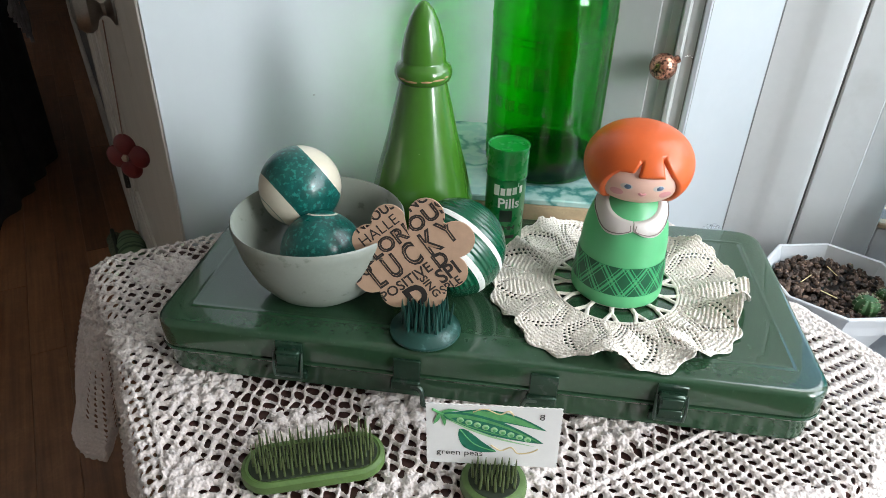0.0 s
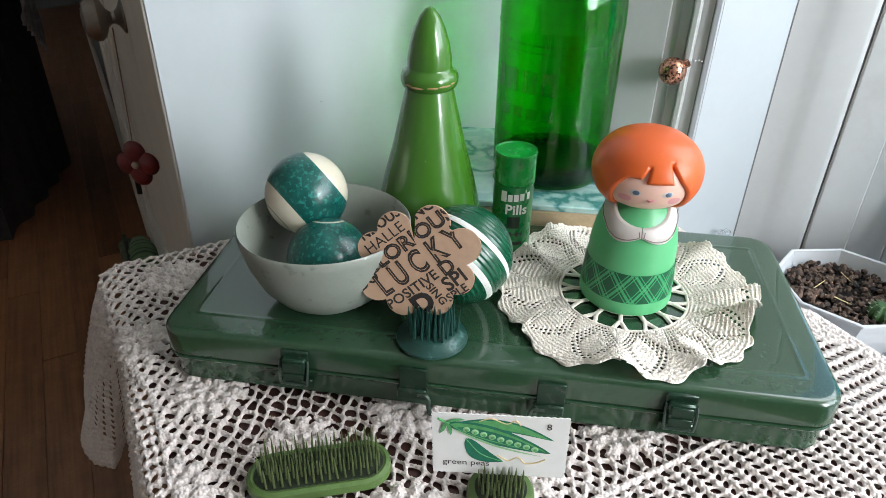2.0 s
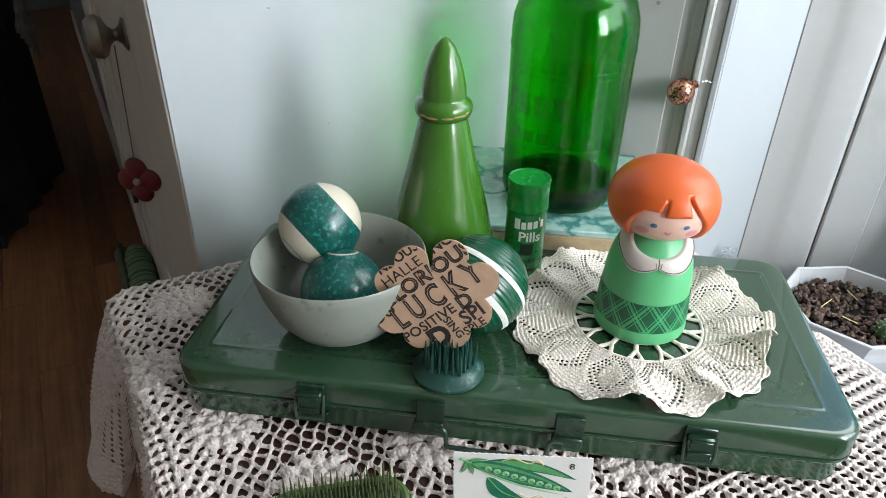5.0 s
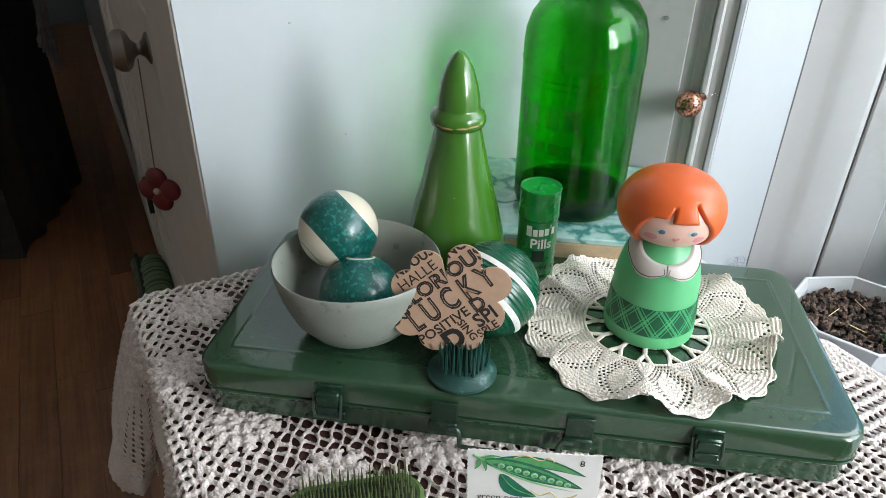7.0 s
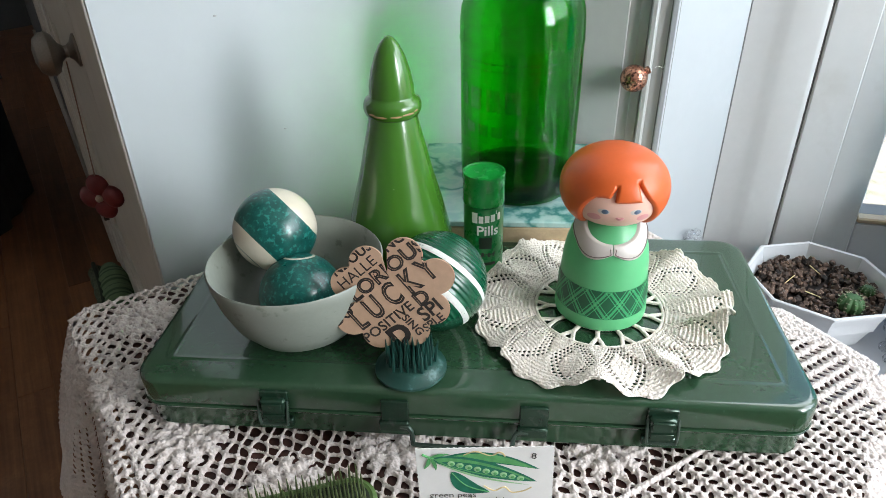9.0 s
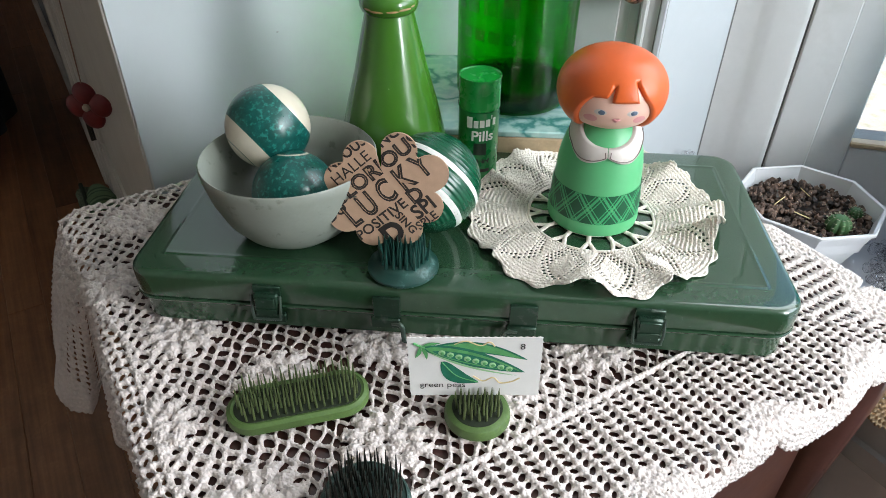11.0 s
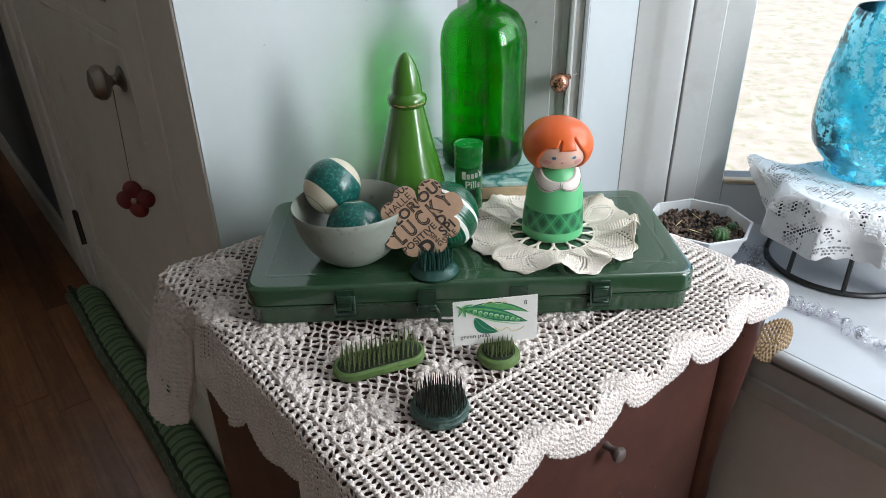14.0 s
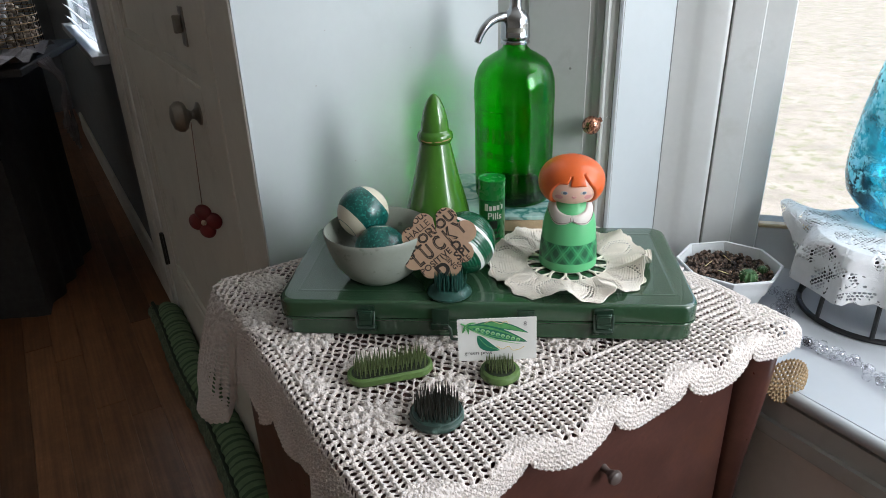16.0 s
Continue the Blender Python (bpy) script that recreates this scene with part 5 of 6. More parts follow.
    for sx in (-1, 1):
        rows = [(0.0, -0.001), (0.0, 0.0024), (0.06, 0.0031), (0.5, 0.0033), (0.94, 0.0029), (1.0, 0.0020), (1.0, -0.001)]
        n = 30
        ds = [0.012 + 2.0 * (i / n) ** 1.2 for i in range(n + 1)]
        v = [collar_pt(sx, d, vv, l) for d in ds for vv, l in rows]
        w = len(rows)
        f = [(i * w + j, (i + 1) * w + j, (i + 1) * w + j + 1, i * w + j + 1) for i in range(n) for j in range(w - 1)]
        f += [tuple(range(w)), tuple(n * w + j for j in range(w))]
        g.append(((v, f), 5))
        g.append((tube([collar_pt(sx, 0.07, 0.25, 0.0033), collar_pt(sx, 0.05, 0.80, 0.0032)] + [collar_pt(sx, 0.10 + 1.75 * i / 24, 0.84, 0.0032) for i in range(25)], 0.00042, 5), 7))
    return g


solo("doll", doll_mesh(), [DRESS, PLAID, HAIR, SKIN, BLUSH, COLLAR, EYEB, COLLARL, PLAIDM], Matrix.Translation((DX, DY, CT + 0.0012)), "small rounded orange-haired figurine in a green plaid-hemmed dress on a doily", "figurine", sharp=50)

# ---------------------------------------------------------------- doily under the doll
def doily_field(s, t):
    r, a = np.sqrt(s * s + t * t), np.arctan2(t, s)
    rim = 0.116 + 0.0022 * np.cos(a * 34) + 0.003 * np.sin(a * 3 + 1)
    n_sp = 13
    ph = (a / (2 * math.pi) * n_sp) % 1.0 - 0.5
    arm = np.abs(ph) * 2 * math.pi * r / n_sp
    fork = np.abs(arm - np.clip((r - 0.043) / 0.012, 0, 1) * 0.0056)
    spoke = 0.5 - np.where(r < 0.043, arm, fork) / 0.0021 * 0.5
    spoke = np.maximum(spoke, 0.45 - np.abs(r - 0.056) / 0.0045)
    step = 0.0038
    k = np.floor((r - 0.06) / step)
    nrow = 143
    cx, cy = ((a / (2 * math.pi)) * nrow + 0.5 * (k % 2)) % 1.0 - 0.5, ((r - 0.06) / step) % 1.0 - 0.5
    fine = np.sqrt((cx * 1.35) ** 2 + (cy * 1.1) ** 2) - 0.25
    lf = (a / (2 * math.pi) * n_sp + 0.5) % 1.0 - 0.5
    wide = 0.34 * np.sin(math.pi * np.clip((r - 0.057) / 0.052, 0, 1))
    inside = np.abs(lf) < wide
    line = np.abs(np.abs(lf) - wide) * 2 * math.pi * r / n_sp
    holes = np.where(line < 0.0046, fine - 0.15, np.where(inside & (np.abs(lf) > 0.05), fine + 0.20, fine + 0.09)) + 0.07 * np.sin(a * 41 + r * 300) * np.sin(r * 700 + a * 13)
    rows = np.sin((a / (2 * math.pi)) * nrow * 0.5 * 2 * math.pi)
    holes = np.where(r > 0.110, 0.2 + 0 * rows, holes)
    F = np.where(r < 0.0565, spoke, holes)
    F = np.minimum(F, (rim - r) / 0.003)
    F = np.where(r < 0.034, 0.4, F)
    h = yarn_height(F, 0.25, 0.0012) + np.where(r > 0.0565, 0.0008 * np.cos(cy * 2 * math.pi) + 0.0004 * np.cos(cx * 2 * math.pi), 0)
    return F, h


def doily_place(s, t, h):
    r, a = math.hypot(s, t), math.atan2(t, s)
    ruffle = max(0.0, r - 0.056) / 0.057
    ph = a * 10 + 0.9 * math.sin(a * 2 + 0.5) + 0.5 * math.sin(a * 5)
    amp = 0.8 + 0.35 * math.sin(a * 3 + 0.4) + 0.25 * math.sin(a * 7 + 2.0)
    up = 0.0125 * amp * ruffle ** 1.25 * (0.5 + 0.5 * math.sin(ph)) ** 1.2
    fold = 0.022 * math.exp(-((a + 0.28) / 0.13) ** 2) * ruffle ** 1.6
    pull = 1 - 0.035 * ruffle * (0.5 + 0.5 * math.sin(ph)) - 0.08 * math.exp(-((a + 0.28) / 0.16) ** 2) * ruffle
    a2 = a + 0.034 * ruffle * math.cos(ph)
    return (r * pull * math.cos(a2), r * pull * math.sin(a2), 0.0006 + h + up + fold)


DOILY_R = 0.0570                          # where the open spokes end and the dense work begins


def doily_part(inner):
    def field(s, t):
        F, h = doily_field(s, t)
        r = np.sqrt(s * s + t * t)
        return np.minimum(F, (DOILY_R - r) / 0.0015 if inner else (r - DOILY_R) / 0.0015), h
    e = 0.060 if inner else 0.119
    return crochet(field, doily_place, -e, e, -e, e, 0.00066)


doily = thing("doily", Matrix.Translation((0.112, 0.120, CT)), "round cream crocheted doily with a ruffled rim lying on the case", "doily")
part("spokes", doily_part(True), YARN2, doily, "open ring of looped cords", sharp=180)
part("ruffle", doily_part(False), YARN2, doily, "dense ruffled border with rows of small holes", sharp=180)
# ---------------------------------------------------------------- flower frogs with pins
BED = material("pin_bed_dark", (0.018, 0.028, 0.012), 0.7, var=0.3, scale=120)


def needle(h, r0=0.00085, r1=0.0002):
    return lathe([(r0, 0), (r0 * 0.9, h * 0.6), (r1, h)], 6)


def frog(name, base, at, spots, h, mat, pin_mat, label, group="flower frogs", r0=0.0008, lean=0.04, bed=None):
    ob = thing(name, at, label, "flower frog", group)
    part("base", base, mat, ob)
    if bed:
        part("pin_bed", bed, BED, ob, "dark bed between the pins")
    me = mesh_of("pin", needle(h, r0), pin_mat)
    for x, y, z in spots:
        p = new("pin", me)
        p.parent = ob
        p.matrix_basis = Matrix.Translation((x, y, z)) @ Euler((rng.gauss(0, lean), rng.gauss(0, lean), 0)).to_matrix().to_4x4() @ Matrix.Scale(rng.uniform(0.9, 1.06), 4)
    return ob


def disc_spots(r, step, z):
    out, k = [], 0
    y = -r
    while y <= r:
        x = -r + (step / 2 if k % 2 else 0)
        while x <= r:
            if math.hypot(x, y) <= r:
                out.append((x + rng.uniform(-0.0003, 0.0003), y + rng.uniform(-0.0003, 0.0003), z))
            x += step
        y += step * 0.87
        k += 1
    return out


BZ = TOPZ + 0.0062
frog("flower_frog", lathe([(0.001, 0), (0.0275, 0.0), (0.0288, 0.0012), (0.0285, 0.003), (0.0245, 0.0046), (0.0215, 0.0075), (0.0190, 0.0092), (0.001, 0.0094)], 40), Matrix.Translation((-0.045, 0.030, CT + 0.0002)), disc_spots(0.0200, 0.0056, 0.008), 0.024, FROG_T, FROG_T,
     "teal painted metal flower frog with thick pins, holding the clover card", r0=0.0014, lean=0.035)
frog("flower_frog", lathe([(0.001, 0), (0.0225, 0.0), (0.0240, 0.002), (0.0240, 0.006), (0.0225, 0.0090), (0.0195, 0.0105), (0.001, 0.0105)], 40), Matrix.Translation((0.021, -0.0715, BZ)), disc_spots(0.0172, 0.0054, 0.0100), 0.019, FROG_L, PIN_L,
     "small round olive green flower frog holding the pea card", r0=0.0010, bed=lathe([(0.0186, 0.0095), (0.0184, 0.0110), (0.001, 0.0111)], 36))
frog("flower_frog", lathe([(0.001, 0), (0.0285, 0.0), (0.0300, 0.0020), (0.0300, 0.0050), (0.0285, 0.0070), (0.0283, 0.0100), (0.0270, 0.0110), (0.0262, 0.0102), (0.001, 0.0104)], 44), Matrix.Translation((-0.047, -0.152, BZ)), disc_spots(0.0250, 0.0048, 0.0098), 0.0235, FROG_D, PIN_D,
     "round dark green flower frog full of steel pins")
LK = Matrix.Translation((-0.110, -0.074, BZ)) @ Matrix.Rotation(radians(20), 4, "Z")
long_base = loft([rrect(0.0500, 0.0190, 0.0189, 0.0, 8), rrect(0.0520, 0.0210, 0.0209, 0.0025, 8), rrect(0.0515, 0.0205, 0.0204, 0.0085, 8), rrect(0.0485, 0.0175, 0.0174, 0.0100, 8), rrect(0.0470, 0.0160, 0.0159, 0.0092, 8)], True, True)
spots = [(-0.0428 + 0.0055 * i + (0.0027 if j % 2 else 0), -0.0128 + 0.0064 * j, 0.0085) for j in range(5) for i in range(16) if abs(-0.0428 + 0.0055 * i) < 0.047 - (0.006 if j in (0, 4) else 0.0)]

frog("flower_frog", long_base, LK, spots, 0.0225, FROG_L, PIN_L, "long oval olive green flower frog bristling with pins", lean=0.022, r0=0.0009, bed=loft([rrect(0.0466, 0.0156, 0.0155, 0.0085, 8), rrect(0.0462, 0.0152, 0.0151, 0.0097, 8)], True, True))

# ---------------------------------------------------------------- clover card with words
card = thing("clover_card", Matrix.Translation((-0.0590, 0.0385, 0.8720)) @ Matrix.Rotation(radians(79), 4, "X"), "brown kraft four-leaf clover card printed with black words", "card")


def clover(n=140):
    lobes = [(-0.0325, 0.0100, 0.0135), (-0.0175, 0.0275, 0.0135), (0.0110, 0.0345, 0.0140), (0.0345, 0.0180, 0.0145), (0.0320, -0.0085, 0.0135), (0.0160, -0.0270, 0.0140), (-0.0305, -0.0200, 0.0135), (-0.0095, -0.0305, 0.0135), (0.0, 0.0, 0.0215)]
    pts = []
    for i in range(n):
        a = 2 * math.pi * i / n
        d = Vector((math.cos(a), math.sin(a)))
        best = 0.010
        for cx, cy, r in lobes:
            c = Vector((cx, cy))
            b = d.dot(c)
            disc = b * b - (c.length_squared - r * r)
            if disc > 0:
                best = max(best, b + math.sqrt(disc))
        pts.append((d.x * best, d.y * best))
    return pts


CPOLY = clover()
part("board", prism(CPOLY, -0.0008, 0.0008), KRAFT, card, smooth=False)


def edge_at(x, y):
    a = math.atan2(y, x) % (2 * math.pi)
    return math.hypot(*CPOLY[int(round(a / (2 * math.pi) * len(CPOLY))) % len(CPOLY)])


def word(text, x, y, size, turn, width=1.0, bold=0.0, inline=0.0):
    """Printed letters, cut off where the card ends."""
    for off_, mat, z in ((bold, INK, 0.0011),) + (((inline, KRAFT, 0.0014),) if inline else ()):
        g = lettering(text, size, width, off_)
        m = Matrix.Translation((-0.0020, 0.0030, 0)) @ Matrix.Rotation(radians(1.5), 4, "Z") @ Matrix.Translation((x, y, z)) @ Matrix.Rotation(radians(turn), 4, "Z")
        bm = bmesh.new()
        vs = [bm.verts.new(m @ Vector(p)) for p in g[0]]
        for q in g[1]:
            if len(set(q)) > 2:
                try:
                    bm.faces.new([vs[i] for i in q])
                except ValueError:
                    pass
        bmesh.ops.triangulate(bm, faces=bm.faces[:])
        for _ in range(4):
            long_ = [e for e in bm.edges if e.calc_length() > 0.0016 and max(v.co.xy.length - edge_at(v.co.x, v.co.y) for v in e.verts) > -0.003]
            if not long_:
                break
            bmesh.ops.subdivide_edges(bm, edges=long_, cuts=1)
            bmesh.ops.triangulate(bm, faces=[f for f in bm.faces if len(f.verts) > 3])
        gone = [f for f in bm.faces if f.calc_center_median().xy.length > edge_at(*f.calc_center_median().xy) - 0.0005]
        bmesh.ops.delete(bm, geom=gone, context="FACES")
        bm.verts.ensure_lookup_table()
        bm.verts.index_update()
        part("word", ([tuple(v.co) for v in bm.verts], [tuple(v.index for v in f.verts) for f in bm.faces]), mat, card, smooth=False)
        bm.free()


word("L U C K Y", 0.0040, -0.0010, 0.0265, 38, 0.70, 0.0009, -0.0010)
word("GLORIOUS", -0.0050, 0.0150, 0.0165, 39, 1.08, 0.0006, -0.0007)
word("HALLE", -0.0225, 0.0168, 0.0122, 39, 1.05, 0.0)
word("NDOUS", -0.0262, 0.0278, 0.0108, 39, 1.0, 0.0003)
word("NG", 0.0065, 0.0420, 0.0125, 39, 1.0, 0.0003)
word("POSITIVE", -0.0010, -0.0245, 0.0115, 39, 1.08, 0.0002)
word("D", 0.0260, -0.0035, 0.0160, 39, 1.0, 0.0006, -0.0007)
word("SPI", 0.0320, -0.0135, 0.0165, 39, 1.0, 0.0004)
word("SING", 0.0180, -0.0265, 0.0092, -48, 1.0, 0.0002)
word("SPLE", 0.0345, -0.0240, 0.0098, 39, 1.0, 0.0002)
word("D", 0.0080, -0.0355, 0.0230, 39, 1.0, 0.0012)
word("NDO", -0.0400, -0.0230, 0.0125, 39, 1.0, 0.0003)

# ---------------------------------------------------------------- pea card
PW, PH = 0.0915, 0.0570
pm = Matrix.Translation((0.0175, -0.0675, 0.8015)) @ Matrix.Rotation(radians(4), 4, "Z") @ Matrix.Rotation(radians(90), 4, "X") @ Matrix.Rotation(radians(1.5), 4, "Z")
pea = thing("pea_card", pm, "white card with deckled edge and drawn green pea pods", "card")


def deckle():
    pts, step = [], 0.0021
    def run(x0, y0, x1, y1):
        n = int(math.hypot(x1 - x0, y1 - y0) / step)
        nx, ny = (y1 - y0), -(x1 - x0)
        l = math.hypot(nx, ny)
        for i in range(n):
            k = i / n
            w = 0.0003 if i % 2 else -0.0003
            pts.append((x0 + (x1 - x0) * k + nx / l * w, y0 + (y1 - y0) * k + ny / l * w))
    run(-PW / 2, -PH / 2, PW / 2, -PH / 2)
    run(PW / 2, -PH / 2, PW / 2, PH / 2)
    run(PW / 2, PH / 2, -PW / 2, PH / 2)
    run(-PW / 2, PH / 2, -PW / 2, -PH / 2)
    return pts


part("card_sheet", prism(deckle(), -0.0004, 0.0004), PAPER, pea, smooth=False)


def blade(p, q, w, bulge, lift, n=20):
    """A pointed leaf or pod outline from p to q."""
    p, q = Vector(p), Vector(q)
    d = q - p
    nn = Vector((-d.y, d.x)).normalized()
    up = [p + d * (i / n) + nn * (bulge * math.sin(math.pi * i / n) + w * math.sin(math.pi * (i / n) ** 0.8) ** 0.8) for i in range(n + 1)]
    lo = [p + d * (i / n) + nn * (bulge * math.sin(math.pi * i / n) - w * math.sin(math.pi * (i / n) ** 0.8) ** 0.8) for i in range(1, n)]
    return [(v.x, v.y, lift) for v in up + lo[::-1]], [tuple(range(2 * n))]


def pod(p, q, w, bulge, lift):
    """A drawn pod: dark edge, green skin, light streak."""
    part("drawn_pod", blade(p, q, w, bulge, lift), PEAD, pea, smooth=False)
    p2, q2 = Vector(p).lerp(Vector(q), 0.03), Vector(p).lerp(Vector(q), 0.96)
    part("drawn_skin", blade(p2, q2, w * 0.72, bulge, lift + 0.00012), PEA, pea, smooth=False)


pod((-0.0300, 0.0195), (0.0365, 0.0075), 0.0050, 0.0055, 0.0006)
part("drawn_leaf", blade((-0.0230, 0.0060), (0.0030, -0.0150), 0.0066, -0.0050, 0.0007), PEAD, pea, smooth=False)
part("drawn_vein", tube(spline([(-0.0225, 0.0055, 0.0008), (-0.0125, -0.0080, 0.0008), (0.0025, -0.0145, 0.0008)], 5), 0.0004, 4), PEA, pea)
pod((-0.0360, 0.0200), (0.0350, -0.0045), 0.0078, 0.0010, 0.0009)
part("drawn_pod_inside", blade((-0.0290, 0.0165), (0.0310, -0.0035), 0.0038, 0.0012, 0.0012), PEAD, pea, smooth=False)
part("drawn_streak", blade((-0.0330, 0.0160), (0.0300, -0.0075), 0.0010, -0.0035, 0.0012), PEAL, pea, smooth=False)
for i in range(9):
    part("drawn_pea", xf(lathe([(0.0025, 0.0), (0.0014, 0.0003)], 14), Matrix.Translation((-0.0225 + 0.0058 * i, 0.0150 - 0.00198 * i, 0.0012))), PEAL, pea)
    part("drawn_pea_shade", xf(lathe([(0.0014, 0.0), (0.0008, 0.0002)], 10), Matrix.Translation((-0.0221 + 0.0058 * i, 0.0146 - 0.00198 * i, 0.00152))), PEA, pea)
part("drawn_stem", join(tube([(-0.0415, 0.0235, 0.0008), (-0.0385, 0.0215, 0.0008), (-0.034, 0.0195, 0.0008)], 0.0009, 6), blade((-0.037, 0.021), (-0.0410, 0.0100), 0.0014, 0.001, 0.0013), blade((-0.036, 0.020), (-0.0330, 0.0085), 0.0014, 0.001, 0.0013), blade((-0.036, 0.021), (-0.0230, 0.0240), 0.0013, 0.001, 0.0013)), PEA, pea)
for pts in (((-0.014, 0.0225, 0.0006), (-0.006, 0.0255, 0.0006), (0.004, 0.0215, 0.0006), (0.010, 0.0245, 0.0006), (0.0135, 0.0205, 0.0006)),
            ((-0.001, -0.0085, 0.0006), (0.006, -0.0135, 0.0006), (0.013, -0.0100, 0.0006), (0.018, -0.0155, 0.0006), (0.0265, -0.0140, 0.0006), (0.0315, -0.0105, 0.0006))):
    part("drawn_tendril", tube(spline(pts, 6), 0.0005, 5), TENDRIL, pea)
part("caption", xf(lettering("green peas", 0.0075), Matrix.Translation((-0.0225, -0.0175, 0.0007))), INK, pea, "small black printed caption", smooth=False)
part("numeral", xf(lettering("8", 0.0078), Matrix.Translation((0.0325, 0.0200, 0.0007))), INK, pea, smooth=False)
# ---------------------------------------------------------------- on the window sill
SZ = SILL_Z + 0.0003
pot = thing("flower_pot", Matrix.Translation((0.407, 0.334, SZ)) @ Matrix.Rotation(radians(12), 4, "Z"), "white eight-sided flower pot filled with brown gravel", "flower pot")


def octa(r, z):
    return [(r * math.cos(radians(22.5 + 45 * i)), r * math.sin(radians(22.5 + 45 * i)), z) for i in range(8)]


part("pot_shell", loft([octa(0.058, 0.0), octa(0.062, 0.002), octa(0.083, 0.056), octa(0.086, 0.0575), octa(0.0862, 0.0605), octa(0.0845, 0.0615), octa(0.0815, 0.0605), octa(0.0755, 0.030), octa(0.070, 0.028)], True, True), POTW, pot, sharp=30)
part("soil", loft([octa(0.068, 0.034), octa(0.0768, 0.0405)], True, True), SOIL, pot)
pv, pf = [], []
for i in range(560):
    r, a = 0.0690 * math.sqrt(rng.random()), rng.uniform(0, 2 * math.pi)
    s = rng.uniform(0.0024, 0.0054)
    m = Matrix.Translation((r * math.cos(a), r * math.sin(a), 0.0440 + rng.uniform(0, 0.0050))) @ Euler((rng.uniform(0, 6), rng.uniform(0, 6), rng.uniform(0, 6))).to_matrix().to_4x4() @ Matrix.Diagonal((s, s * rng.uniform(0.6, 1), s * rng.uniform(0.5, 0.9), 1))
    g = xf(lathe([(0.55, -0.85), (1.0, -0.15), (0.62, 0.85)], 4), m)
    n = len(pv)
    pv += g[0]
    pf += [tuple(k + n for k in q) for q in g[1]]
tagged(part("gravel", (pv, pf), GRAVEL, pot, smooth=False), kind="stuff")


def cactus(x, y, r, label):
    c = thing("cactus", pot.matrix_basis @ Matrix.Translation((x, y, 0.044)), label, "cactus", "cacti in the pot")
    part("stem", loft([[(rr * (1 + 0.10 * math.cos(10 * a)) * math.cos(a), rr * (1 + 0.10 * math.cos(10 * a)) * math.sin(a), z) for a in [2 * math.pi * i / 60 for i in range(60)]] for rr, z in ((r * 0.75, 0), (r, r * 0.5), (r * 1.02, r * 0.9), (r * 0.85, r * 1.35), (r * 0.5, r * 1.62), (r * 0.08, r * 1.66))], True, True), CACTUS, c)
    sp = []
    for i in range(10):
        for rr, z in ((1.06, 0.5), (1.12, 0.9), (0.95, 1.3), (0.6, 1.6)):
            a = 2 * math.pi * i / 10
            b0 = Vector((r * rr * math.cos(a), r * rr * math.sin(a), r * z))
            for k in (-0.6, 0, 0.6):
                d = Vector((math.cos(a + k), math.sin(a + k), 0.35)) * r * 0.22
                sp.append(tube([b0, b0 + d], 0.0002, 4))
    tagged(part("spines", join(*sp), SPINE, c, "fine pale spines"), kind="stuff")
    return c


cactus(0.010, -0.046, 0.0130, "small round ribbed green cactus in gravel")
cactus(0.050, -0.020, 0.0075, "tiny dull green cactus with pale spines")
for x, y, t in ((-0.030, 0.012, 0.4), (0.012, 0.026, 1.9), (-0.02, -0.02, 2.6)):
    solo("dry_straw", tube([(-0.009, 0, 0.0), (0.009, 0.001, 0.005)], 0.0006, 6), TENDRIL, pot.matrix_basis @ Matrix.Translation((x, y, 0.0505)) @ Matrix.Rotation(t, 4, "Z"), "short dry pale straw lying on the gravel", "straw", "bits of straw")

# wire stand draped with lace, and the blue vase on it
STX, STY, STR, STH = 0.626, 0.280, 0.108, 0.136
stand = thing("wire_stand", Matrix.Translation((STX, STY, SZ)), "round black metal wire plant stand under a lace cloth", "plant stand")
circ = lambda r, z, n=48: [(r * math.cos(2 * math.pi * i / n), r * math.sin(2 * math.pi * i / n), z) for i in range(n)]
part("base_ring", tube(circ(STR, 0.0046), 0.0046, 8, True), BLACKW, stand)
part("top_ring", tube(circ(STR * 0.90, STH - 0.002), 0.003, 8, True), BLACKW, stand)
for i in range(8):
    a = radians(20 + 45 * i)
    part("upright", tube([(STR * math.cos(a), STR * math.sin(a), 0.004), (STR * 0.90 * math.cos(a), STR * 0.90 * math.sin(a), STH - 0.002)], 0.0036, 8), BLACKW, stand)
part("top_plate", lathe([(0.001, STH - 0.003), (STR * 0.89, STH - 0.003), (STR * 0.89, STH), (0.001, STH)], 40), BLACKW, stand)


